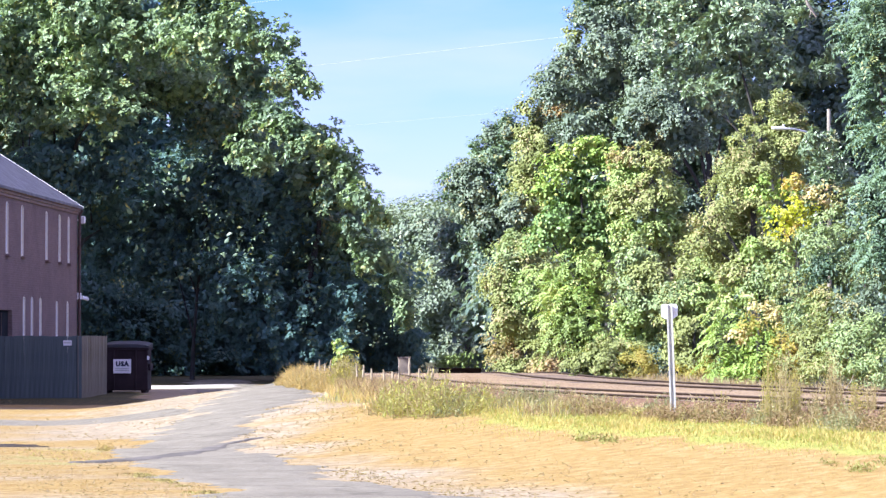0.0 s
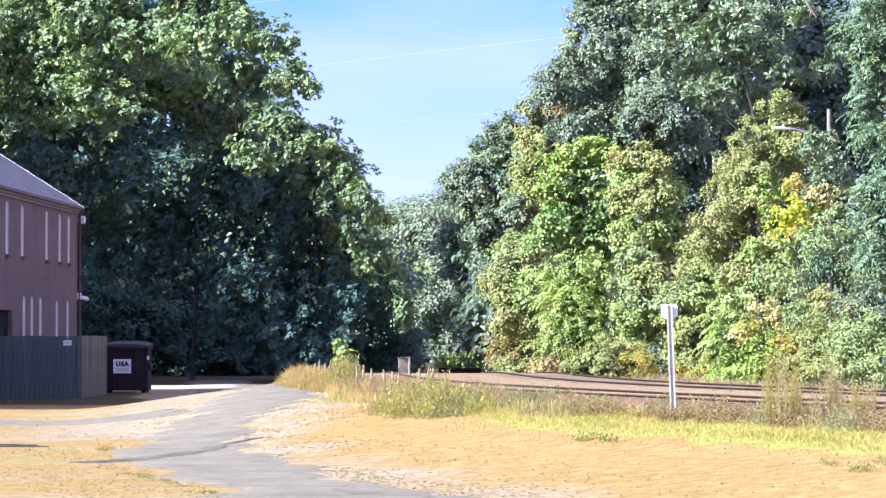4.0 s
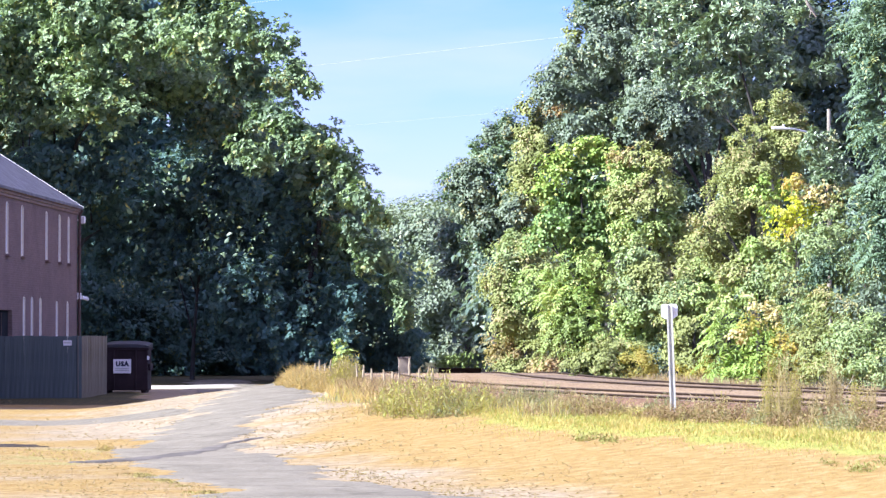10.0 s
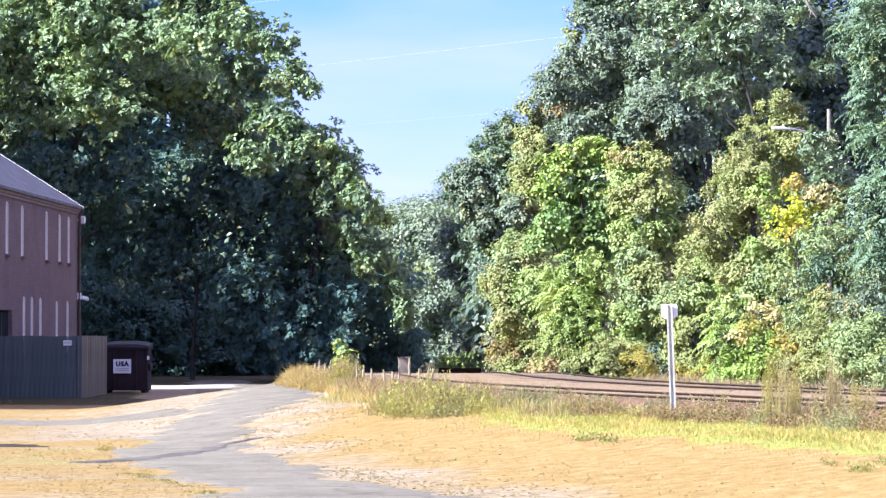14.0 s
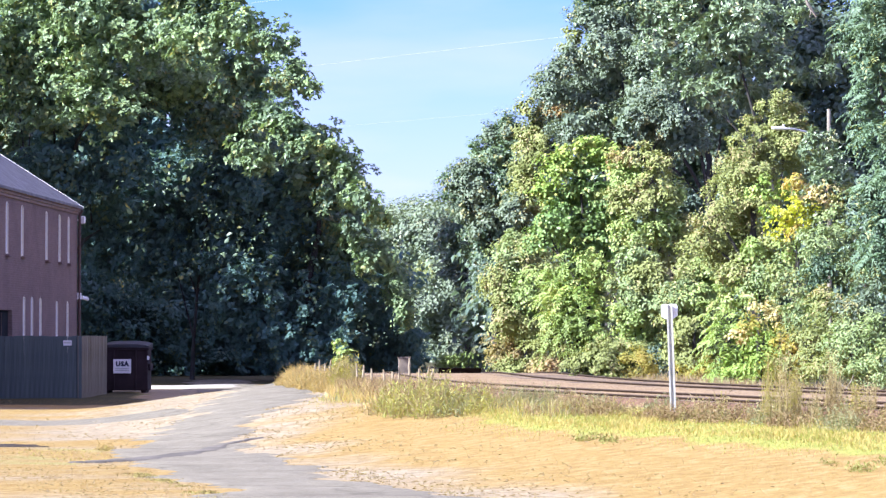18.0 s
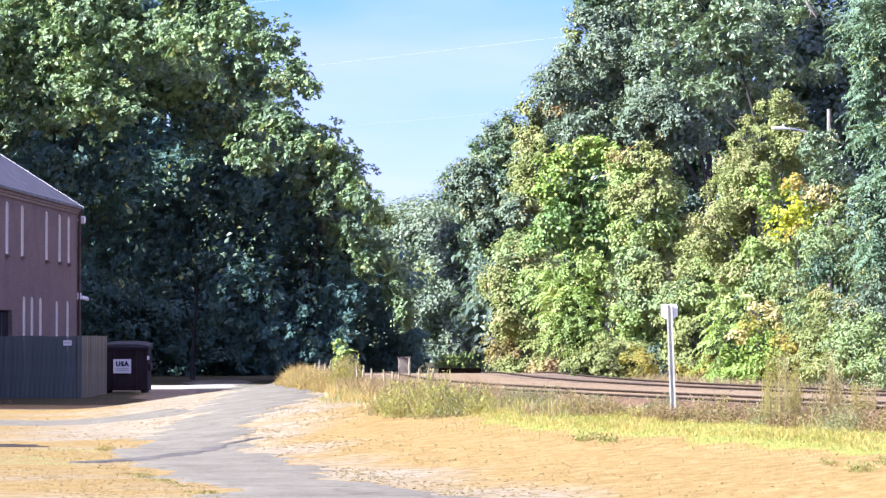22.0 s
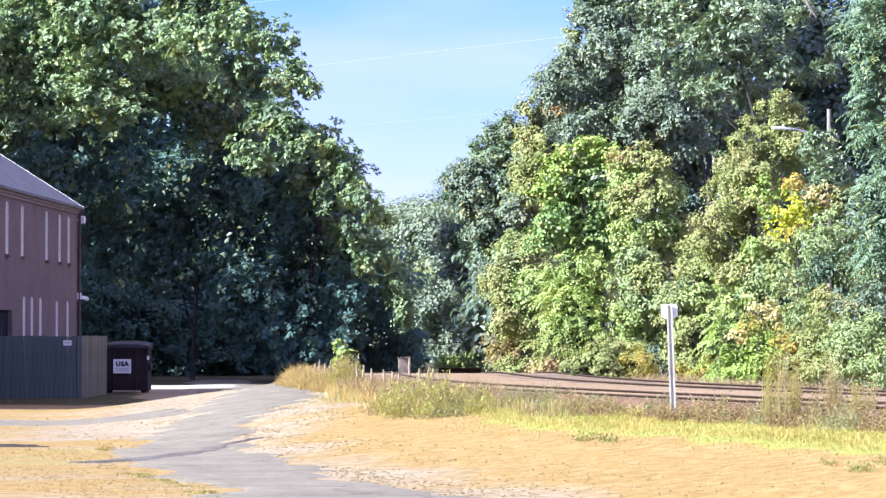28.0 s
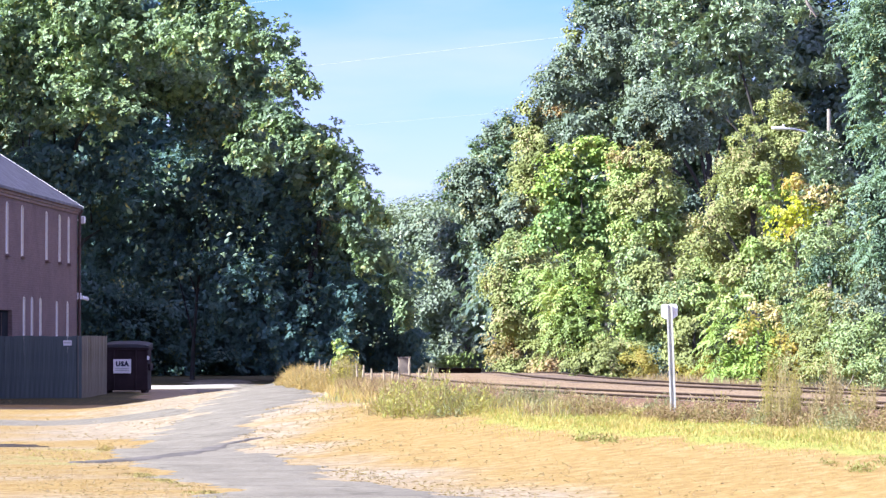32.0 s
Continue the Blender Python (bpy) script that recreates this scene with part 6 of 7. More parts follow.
# this pair, mostly hidden, is added to throw shade on the dark oaks
tree("forest_tree", "dark woodland tree standing behind the sunlit shrubs", "tree", (7.74, 127, 0.07),
     [(-0.21, 18.39, 1.59, 1.27), (0.32, 16.59, 1.69, 1.27), (-0.32, 14.8, 1.59, 1.27), (0.21, 13, 1.59, 1.27), (0, 11.2, 1.48, 1.27)],
     [M_OAK], leaf=0.4, cover=1.5, trunk=0.25, clump=0.9, group='woodland trees')
tree("forest_tree", "dark woodland tree standing behind the sunlit shrubs", "tree", (8.75, 131, 0.11),
     [(-0.22, 18, 1.64, 1.31), (0.33, 16.14, 1.75, 1.31), (-0.33, 14.29, 1.64, 1.31), (0.22, 12.43, 1.64, 1.31), (0, 10.58, 1.53, 1.31)],
     [M_OAK], leaf=0.4, cover=1.5, trunk=0.25, clump=0.9, group='woodland trees')
# two more unseen trees, added to shade the far tracks and lane end
tree("forest_tree", "tall woodland tree closing and shading the dark wood", "tree", (-23.00, 131.5, -0.12),
     [(0, 13.72, 2.4, 1.9), (-1.2, 11.12, 2.4, 2), (1.2, 10.72, 2.4, 2)],
     [M_SHADED_OAK], leaf=0.6, cover=1.0, trunk=0.3, clump=1.2, group='woodland trees')
tree("forest_tree", "tall woodland tree closing and shading the dark wood", "tree", (-24.50, 136.5, -0.09),
     [(0, 13.69, 2.4, 1.9), (-1.2, 11.09, 2.4, 2), (1.2, 10.69, 2.4, 2)],
     [M_SHADED_OAK], leaf=0.6, cover=1.0, trunk=0.3, clump=1.2, group='woodland trees')
dead = tube(bmesh.new(), [(-0.52, -3, 10.25), (-0.30, -3, 9.75), (-0.08, -3, 9.42)], [0.045, 0.04, 0.025], 7)
tube(dead, [(-0.30, -3, 9.75), (-0.24, -3.1, 9.55), (-0.27, -3.1, 9.40)], [0.022, 0.016, 0.008], 5)
part("dead_limb", dead, M_BARK_PALE, red_oak, "bare pale broken limb")


# ---- wooded hill far off ----
def distant_woods():
    rng = np.random.default_rng(77)
    n = 440
    y = rng.uniform(290, 560, n)
    x = rng.uniform(-0.16, 0.16, n) * np.where(np.arange(n) < 360, 0.3, 1.0) * y
    z = ground_z(x, y)
    r = rng.uniform(2.6, 4.6, n)
    m = 200
    d = ball(n * m, rng)
    d[:, 2] = np.abs(d[:, 2]) * 1.2 - 0.15
    c = np.repeat(np.stack([x, y, z + r * 0.9], -1), m, 0)
    p = c + d * np.repeat(r, m)[:, None] * rng.uniform(0.75, 1.08, (n * m, 1))
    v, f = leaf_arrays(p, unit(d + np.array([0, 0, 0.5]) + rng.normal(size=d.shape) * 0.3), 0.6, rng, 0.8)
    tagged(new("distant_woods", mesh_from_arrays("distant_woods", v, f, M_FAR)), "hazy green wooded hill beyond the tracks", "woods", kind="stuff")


distant_woods()


# ---- weeds and grass ----
def blades(name, label, category, x, y, height, width, lean, mat, seed, z=None):
    """Grass: one narrow bent blade at each place."""
    rng = np.random.default_rng(seed)
    n = len(x)
    z0 = ground_z(x, y) - 0.01 if z is None else z
    base = np.stack([x, y, z0], -1)
    a = rng.uniform(0, 2 * math.pi, n)
    side = np.stack([np.cos(a), np.sin(a), np.zeros(n)], -1)
    b = rng.uniform(0, 2 * math.pi, n)
    out = np.stack([np.cos(b), np.sin(b), np.zeros(n)], -1)
    h = (height * rng.uniform(0.5, 1.25, n))[:, None]
    w = width * rng.uniform(0.7, 1.3, n)[:, None]
    ln = lean * rng.uniform(0.2, 1.4, n)[:, None]
    mid = base + np.array([0, 0, 1]) * h * 0.6 + out * ln * h * 0.3
    tip = base + np.array([0, 0, 1]) * h + out * ln * h
    v = np.stack([base - side * w, base + side * w, mid + side * w * 0.8, mid - side * w * 0.8, tip], 1).reshape(-1, 3)
    q = np.arange(n) * 5
    f = np.concatenate([np.stack([q, q + 1, q + 2], -1), np.stack([q, q + 2, q + 3], -1), np.stack([q + 3, q + 2, q + 4], -1)])
    return tagged(new(name, mesh_from_arrays(name, v, f, mat)), label, category, kind="stuff")


def wave(x, y, k, s):
    return (np.sin(x * k + s) * np.sin(y * k * 0.6 + 2 * s) + np.sin(x * k * 2.3 + y * k * 0.7 + 3 * s) * 0.6) / 1.6


def lawn():
    rng = np.random.default_rng(21)
    n = 220000
    u = rng.random(n)
    y = 26 * (98 / 26) ** u
    x = rng.uniform(-1, 1, n) * y * 0.15 + rng.normal(0, 0.02, n)
    a = off_track(x, y)
    rl, rr = road_edge(ROAD_L, y), road_edge(ROAD_R, y)
    jag = 0.22 * wave(x * 0 + y, y, 1.7, 0.7) + 0.15 * rng.normal(size=n)
    on_road = (x > rl + jag - 0.02) & (x < rr + jag + 0.02)
    branch = (x < rl) & (y > 69.6) & (y < 74.4)
    ok = ~on_road & ~(branch & (rng.random(n) < 0.85)) & (a < -3.9)
    bed = (x < -9.9) & (y > 100)
    ok &= ~bed
    edge = np.minimum(np.abs(x - rl), np.abs(x - rr))
    g = 0.8 * step((a + 6.8 + 0.6 * wave(x, y, 0.8, 1.1)) / 0.9) * step((-4.0 - a) / 0.5) * (x > rr) * (0.25 + 0.75 * step((60 - y) / 8))
    g = np.where((x < rl) & (y < 60) & (y > 50), g + 0.25 * (wave(x, y, 1.1, 2.2) > 0.3), g)
    left = x < rl
    p = np.where(left, 0.5 + 0.4 * (y > 60) + 0.4 * wave(x, y, 0.5, 0.4), step((2.4 - edge + 1.6 * wave(x, y, 0.9, 0.2)) / 2.6) * 0.85)
    is_g = rng.random(n) < g
    is_p = ~is_g & (rng.random(n) < p)
    thin = rng.random(n) < np.where(is_p, 0.45, 1.0)
    bare = wave(x, y, 2.2, 5.0) + 0.4 * rng.normal(size=n) > 0.75
    ok &= thin & ~(bare & ~is_g)
    for nm, sel, mt, h, lab in (("green_grass", ok & is_g, M_GRASS_GREEN, 0.026, "bright yellow-green grass along the railway bank"), ("bleached_grass", ok & is_p, M_GRASS_PALE, 0.010, "short bleached straw-coloured grass beside the lane"), ("dry_grass", ok & ~is_g & ~is_p, M_GRASS_DRY, 0.012, "short dry golden lawn grass")):
        if sel.sum():
            k = 0.8 + y[sel] / 90
            blades(nm, lab, "grass", x[sel], y[sel], h * k, 0.005 * (0.6 + y[sel] / 60)[:, None], 0.7 if nm == "green_grass" else 1.15, mt, 5)


def bank_lawn():
    """The lush strip below the weeds, longest in its middle, thinning out into the dry lawn."""
    rng = np.random.default_rng(29)
    n = 90000
    y = rng.uniform(37, 61, n)
    q = rng.uniform(-6.9, -3.9, n)
    x, yy = track_point(y, q)
    w = wave(x, yy, 1.1, 0.6) + 0.6 * wave(x, yy, 3.2, 1.4)
    low = -6.1 + 0.35 * w + 0.5 * step((yy - 52) / 8)
    high = -4.15 - 0.9 * step((yy - 53) / 4) + 0.2 * w
    d = step((q - low + 0.3) / 0.8) * step((high - q + 0.2) / 0.5)
    keep = rng.random(n) < d * np.clip(0.5 + 0.7 * w, 0.12, 1)
    x, yy, d, w = x[keep], yy[keep], d[keep], w[keep]
    blades("bank_lawn", "lush bright yellow-green grass along the railway bank", "grass", x, yy, (0.045 + 0.05 * d) * (0.9 + 0.3 * w), 0.0055, 0.8, M_GRASS_GREEN, 17)


def straw_litter():
    """Bleached straw and clippings lying flat beside the lane."""
    rng = np.random.default_rng(23)
    n = 9000
    y = 28 * (80 / 28) ** rng.random(n)
    right = rng.random(n) < 0.62
    x = np.where(right, road_edge(ROAD_R, y) + np.abs(rng.normal(0, 1.5, n)) - 0.35, road_edge(ROAD_L, y) + 0.3 - np.abs(rng.normal(0, 2.2, n)))
    ok = (wave(x, y, 1.3, 0.6) + 0.5 * wave(x, y, 3.7, 1.9) + 0.3 * rng.normal(size=n) > 0.0) & (np.abs(x) < 0.16 * y)
    x, y = x[ok], y[ok]
    m = len(x)
    p = np.stack([x, y, ground_z(x, y) + rng.uniform(0.004, 0.010, m)], -1)
    al = rng.normal(size=(m, 3)) * np.array([1, 1, 0.05])
    v, f = leaf_arrays(p, unit(rng.normal(size=(m, 3)) * 0.08 + np.array([0, -0.1, 1])), 0.065, rng, 0.35, along=al)
    tagged(new("straw_litter", mesh_from_arrays("straw_litter", v, f, M_GRASS_PALE)), "pale straw and clippings lying beside the lane", "straw", kind="stuff")


def stalk_clump(name, label, cx, cy, rx, ry, n, h0, h1, mat, seed, leaf=0.07, per=14, plume=0.0, plume_mat=None, spread=0.12, lift=-0.2, thin=0.36, group=""):
    """A stand of tall weeds: thin stems, leaves up the stems, feathery tops."""
    rng = np.random.default_rng(seed)
    ang, rr = rng.uniform(0, 2 * math.pi, n), np.sqrt(rng.random(n))
    x, y = cx + rx * rr * np.cos(ang), cy + ry * rr * np.sin(ang)
    z = ground_z(x, y)
    h = rng.uniform(h0, h1, n) * (1 - 0.5 * rr ** 2)
    lean = rng.normal(0, spread, (n, 2)) * h[:, None]
    ob = thing(name, (cx, cy, float(ground_z(cx, cy))), label, "weeds", group)
    o = np.array([cx, cy, float(ground_z(cx, cy))])
    base = np.stack([x, y, z - 0.02], -1) - o
    tip = base + np.stack([lean[:, 0], lean[:, 1], h], -1)
    w = 0.006
    vs, fs = [], []
    for k, d in enumerate(((1, 0, 0), (0, 1, 0))):
        d = np.array(d) * w
        v = np.stack([base - d, base + d, tip + d * 0.4, tip - d * 0.4], 1)
        vs.append(v.reshape(-1, 3))
        fs.append(np.arange(n * 4).reshape(n, 4) + k * n * 4)
    stems = new("stem_tuft", mesh_from_arrays("stem_tuft", np.concatenate(vs), np.concatenate(fs), M_STALK))
    stems.parent = ob
    stems["kind"] = "stuff"
    t = rng.uniform(0.12, 1.0, (n, per))
    p = base[:, None] * (1 - t[..., None]) + tip[:, None] * t[..., None] + rng.normal(size=(n, per, 3)) * 0.03
    p = p.reshape(-1, 3)
    out = rng.normal(size=p.shape)
    out[:, 2] = rng.uniform(lift, lift + 1.1, len(p))
    v, f = leaf_arrays(p, unit(rng.normal(size=p.shape) * 0.8 + np.array([0, 0, 0.5])), leaf, rng, thin, along=out)
    lv = new("foliage", mesh_from_arrays("foliage", v, f, mat))
    lv.parent = ob
    lv["kind"] = "stuff"
    kids = [stems, lv]
    if plume:
        m = 34
        p = np.repeat(tip, m, 0) + rng.normal(size=(n * m, 3)) * np.array([plume * 0.28, plume * 0.28, plume]) - np.array([0, 0, plume * 0.7])
        v, f = leaf_arrays(p, unit(rng.normal(size=p.shape) + np.array([0, 0, 0.5])), 0.02, rng, 0.5)
        pl = new("plume", mesh_from_arrays("plume", v, f, plume_mat or mat))
        pl.parent = ob
        pl["kind"] = "stuff"
        kids.append(pl)
    return ob, kids


def weed_stand(name, label, cx, cy, rx, ry, n, h0, h1, mat, seed, deg, **kw):
    """A stand of weeds that the wind moves by up to deg degrees."""
    kids = stalk_clump(name, label, cx, cy, rx, ry, n, h0, h1, mat, seed, **kw)[1]
    SWAYING.append((kids, (deg, 2.0 + 0.5 * random.Random(seed).random())))


def verge():
    rng = np.random.default_rng(31)
    n = 16000
    y = rng.uniform(66, 118, n)
    q = rng.uniform(-5.2, -3.6, n) + 0.25 * wave(y, y, 0.9, 1.0)
    x, yy = track_point(y, q)
    ok = x > road_edge(ROAD_R, yy) + 0.2
    x, yy, q = x[ok], yy[ok], q[ok]
    brown = rng.random(len(x)) < 0.85 * step((78 - yy) / 6) * step((q + 5.0) / 0.8)
    h = (0.24 + 0.10 * wave(x, yy, 1.3, 0.3)) * step((x - road_edge(ROAD_R, yy)) / 0.5 + 0.5) * np.where(yy > 72, 1.5, 1.0)
    blades("brown_verge_grass", "dry pinkish-brown grass beside the ballast", "grass", x[brown], yy[brown], h[brown] * 0.95, 0.006, 0.6, M_DRYWEED, 8)
    x, yy, h = x[~brown], yy[~brown], h[~brown]
    ye = rng.uniform(63, 100, 15000)
    xe, ye = track_point(ye, rng.uniform(-4.9, -3.2, 15000))
    ok = xe > road_edge(ROAD_R, ye) + 0.3
    blades("bank_grass", "dry pinkish-brown grass at the edge of the ballast", "grass", xe[ok], ye[ok], 0.36 + 0.12 * wave(xe[ok], ye[ok], 1.7, 0.2), 0.006, 0.6, M_DRYWEED, 14)
    yb = rng.uniform(46, 150, 16000)
    xb, yb = track_point(yb, 4.3 + np.abs(rng.normal(0, 1.0, 16000)))
    blades("far_verge_grass", "dry tan grass at the foot of the shrubs", "grass", xb, yb, 0.22 + 0.10 * wave(xb, yb, 1.1, 0.9), 0.009, 0.45, M_GRASS_PALE, 7)
    n = 5200
    yt = rng.uniform(37.5, 46.0, n)
    side = rng.random(n) < 0.8
    xt = np.where(side, road_edge(ROAD_L, yt) - np.abs(rng.normal(0, 0.16, n)) + 0.05, road_edge(ROAD_R, yt) + np.abs(rng.normal(0, 0.12, n)))
    keep = wave(xt * 0 + yt, yt, 2.1, 0.4) + 0.3 * rng.normal(size=n) > np.where(side, 0.25, 0.6)
    blades("edge_grass", "brownish olive tufts of dry grass along the lane edge", "grass", xt[keep], yt[keep], 0.036, 0.006, 0.7, M_EDGE, 9)
    blades("verge_grass", "tall golden dry grass between lane and railway", "grass", x, yy, h, 0.006, 0.6, M_GRASS_GOLD, 6)


def mullein(x, y, h, seed):
    """A dead flower spike: a knobbly tapered stalk on a withered rosette."""
    rng = np.random.default_rng(seed)
    z = float(ground_z(x, y))
    ob = thing("mullein_stalk", (x, y, z), "dead pale mullein stalk beside the tracks", "weeds", "mullein stalks")
    n = 12
    lean = rng.normal(0, 0.05, 2)
    pts = [(lean[0] * h * (i / n) ** 1.5, lean[1] * h * (i / n) ** 1.5, -0.03 + h * i / n) for i in range(n + 1)]
    k = 7
    part("stem", tube(bmesh.new(), pts[:k + 1], [0.013] * (k + 1), 6), M_TWIG, ob, "thin brown stem")
    rad = [(0.020 + 0.009 * rng.random()) * (1.3 - 0.6 * ((i - k) / (n - k)) ** 2) * 0.85 for i in range(k, n + 1)]
    part("spike", tube(bmesh.new(), pts[k:], rad, 7), M_SPIKE, ob)
    p = rng.normal(0, 0.05, (26, 3))
    p[:, 2] = np.abs(p[:, 2]) + 0.02
    v, f = leaf_arrays(p, unit(rng.normal(size=(26, 3)) * 0.5 + np.array([0, 0, 1])), 0.14, rng, 0.4)
    lv = new("rosette", mesh_from_arrays("rosette", v, f, M_DRYWEED))
    lv.parent = ob


def weed_verge():
    """Upright weeds on the slope below the near track: green to yellow further off, brown and dry nearer."""
    rng = np.random.default_rng(61)
    n = 24000
    y = rng.uniform(40, 70, n)
    q = np.where(y < 55, rng.uniform(-4.75, -3.5, n), rng.uniform(-5.7, -3.7, n))
    x, yy = track_point(y, q)
    d = wave(x, yy, 1.6, 0.9) + 0.5 * wave(x, yy, 4.1, 2.0)
    fade = np.where(y < 55, step((q + 4.9) / 0.6), step((q + 5.9) / 0.9))
    keep = rng.random(n) < fade * (0.55 + 0.5 * d) * np.where(y < 55, 0.95, 0.95)
    x, yy, d, fade = x[keep], yy[keep], d[keep], fade[keep]
    far = yy + rng.normal(0, 2.5, len(yy)) > 54
    pick = rng.random(len(yy))
    h = (0.10 + 0.15 * np.clip(d + 0.3, 0, 1.2)) * (0.35 + 0.65 * fade) * np.where(far, 1.0, 0.75)
    for nm, lab, sel, mt, k in (("green_weeds", "upright yellow-green weeds below the tracks", far & (pick < 0.36), M_WEED, 1.1), ("grey_weeds", "grey-green feathery weeds below the tracks", (~far & (pick < 0.22)) | (far & (pick > 0.72)), M_WEED_BLUE, 0.95),
                                ("straw_weeds", "dry straw-coloured weed stems below the tracks", (far & (pick >= 0.36) & (pick <= 0.44)) | (~far & (pick > 0.9)), M_STALK, 1.4), ("brown_weeds", "reddish-brown dry weeds below the tracks", (~far & (pick >= 0.22) & (pick <= 0.9)) | (far & (pick > 0.44) & (pick <= 0.72)), M_DRYWEED, 0.9)):
        blades(nm, lab, "weeds", x[sel], yy[sel], h[sel] * k, 0.0045, 0.6, mt, 12)


lawn()
bank_lawn()
straw_litter()
verge()
weed_verge()
weed_stand("goldenrod", "stand of soft yellow-green goldenrod with faded tops", -0.96, 61.05, 0.5, 1.6, 57, 0.12, 0.57, M_STALK, 41, 0.5, leaf=0.085, per=15, lift=1.1, thin=0.14, spread=0.16, group="goldenrod stands")
weed_stand("goldenrod", "stand of soft yellow-green goldenrod with faded tops", -0.79, 60.15, 0.5, 1.6, 68, 0.14, 0.63, M_GOLDENROD, 42, 0.5, leaf=0.085, per=15, lift=1.1, thin=0.14, spread=0.16, group="goldenrod stands")
weed_stand("goldenrod", "stand of soft yellow-green goldenrod with faded tops", -0.48, 59.4, 0.5, 1.6, 74, 0.18, 0.83, M_GOLDENROD, 43, 0.5, leaf=0.085, per=15, lift=1.1, thin=0.14, spread=0.16, group="goldenrod stands")
weed_stand("goldenrod", "stand of soft yellow-green goldenrod with faded tops", -0.29, 59.2, 0.5, 1.6, 54, 0.20, 0.92, M_STALK, 44, 0.5, leaf=0.085, per=15, lift=1.1, thin=0.14, spread=0.16, group="goldenrod stands")
weed_stand("goldenrod", "stand of soft yellow-green goldenrod with faded tops", -0.12, 58.7, 0.5, 1.6, 68, 0.18, 0.83, M_GOLDENROD, 45, 0.5, leaf=0.085, per=15, lift=1.1, thin=0.14, spread=0.16, group="goldenrod stands")
weed_stand("goldenrod", "stand of soft yellow-green goldenrod with faded tops", 0.16, 58.6, 0.5, 1.6, 57, 0.14, 0.63, M_WEED_BLUE, 46, 0.5, leaf=0.085, per=15, lift=1.1, thin=0.14, spread=0.16, group="goldenrod stands")
weed_stand("goldenrod", "stand of soft yellow-green goldenrod with faded tops", 0.45, 58.5, 0.5, 1.6, 51, 0.10, 0.48, M_GOLDENROD, 47, 0.5, leaf=0.085, per=15, lift=1.1, thin=0.14, spread=0.16, group="goldenrod stands")
weed_stand("mugwort", "grey-green mugwort among dry stems", 0.5, 59.1, 0.38, 0.9, 40, 0.09, 0.33, M_WEED_BLUE, 48, 0.5, leaf=0.05, per=20, lift=0.7, thin=0.18, spread=0.2, group='mugwort stands')
weed_stand("mugwort", "grey-green mugwort among dry stems", 0.94, 58.95, 0.38, 0.9, 60, 0.108, 0.396, M_WEED_BLUE, 49, 0.5, leaf=0.05, per=20, lift=0.7, thin=0.18, spread=0.2, group='mugwort stands')
weed_stand("mugwort", "grey-green mugwort among dry stems", 1.29, 59.25, 0.38, 0.9, 70, 0.126, 0.462, M_WEED_BLUE, 50, 0.5, leaf=0.05, per=20, lift=0.7, thin=0.18, spread=0.2, group='mugwort stands')
weed_stand("mugwort", "grey-green mugwort among dry stems", 1.64, 59.15, 0.38, 0.9, 70, 0.126, 0.462, M_WEED_BLUE, 51, 0.5, leaf=0.05, per=20, lift=0.7, thin=0.18, spread=0.2, group='mugwort stands')
weed_stand("mugwort", "grey-green mugwort among dry stems", 2, 58.2, 0.38, 0.9, 60, 0.12, 0.44, M_WEED_BLUE, 52, 0.5, leaf=0.05, per=20, lift=0.7, thin=0.18, spread=0.2, group='mugwort stands')
stalk_clump("dry_grass_clump", "soft mound of golden dry grass beside the lane", -3.78, 86, 0.45, 1.8, 300, 0.10, 0.37, M_GRASS_GOLD, 53, leaf=0.07, per=9, spread=0.3, thin=0.18, group='golden grass mounds')
stalk_clump("dry_grass_clump", "soft mound of golden dry grass beside the lane", -3.33, 82, 0.45, 1.8, 420, 0.138, 0.50, M_GRASS_GOLD, 54, leaf=0.07, per=9, spread=0.3, thin=0.18, group='golden grass mounds')
stalk_clump("dry_grass_clump", "soft mound of golden dry grass beside the lane", -2.92, 79, 0.45, 1.8, 480, 0.156, 0.57, M_GRASS_GOLD, 55, leaf=0.07, per=9, spread=0.3, thin=0.18, group='golden grass mounds')
stalk_clump("dry_grass_clump", "soft mound of golden dry grass beside the lane", -2.48, 76, 0.45, 1.8, 420, 0.15, 0.55, M_GRASS_GOLD, 56, leaf=0.07, per=9, spread=0.3, thin=0.18, group='golden grass mounds')
stalk_clump("dry_grass_clump", "soft mound of golden dry grass beside the lane", -1.97, 73, 0.45, 1.8, 260, 0.108, 0.396, M_GRASS_GOLD, 57, leaf=0.07, per=9, spread=0.3, thin=0.18, group='golden grass mounds')
stalk_clump("dry_grass_clump", "soft mound of golden dry grass beside the lane", -1.59, 71, 0.45, 1.8, 220, 0.09, 0.33, M_GRASS_GOLD, 58, leaf=0.07, per=9, spread=0.3, thin=0.18, group='golden grass mounds')
weed_stand("grass_plumes", "tall yellow-green grass with feathery seed heads", -2.15, 75, 0.36, 1.2, 300, 0.35, 0.88, M_WEED, 59, 0.4, leaf=0.1, per=9, lift=0.9, thin=0.1, plume=0.07, plume_mat=M_STALK, spread=0.1)
weed_stand("tall_weeds", "tall dried yellowish weeds at the track edge", 4.57, 47.47, 0.11, 0.4, 23, 0.625, 1.3125, M_WEED, 60, 0.7, leaf=0.04, per=14, lift=0.9, thin=0.18, plume=0.12, plume_mat=M_WEED, spread=0.035, group='tall weeds')
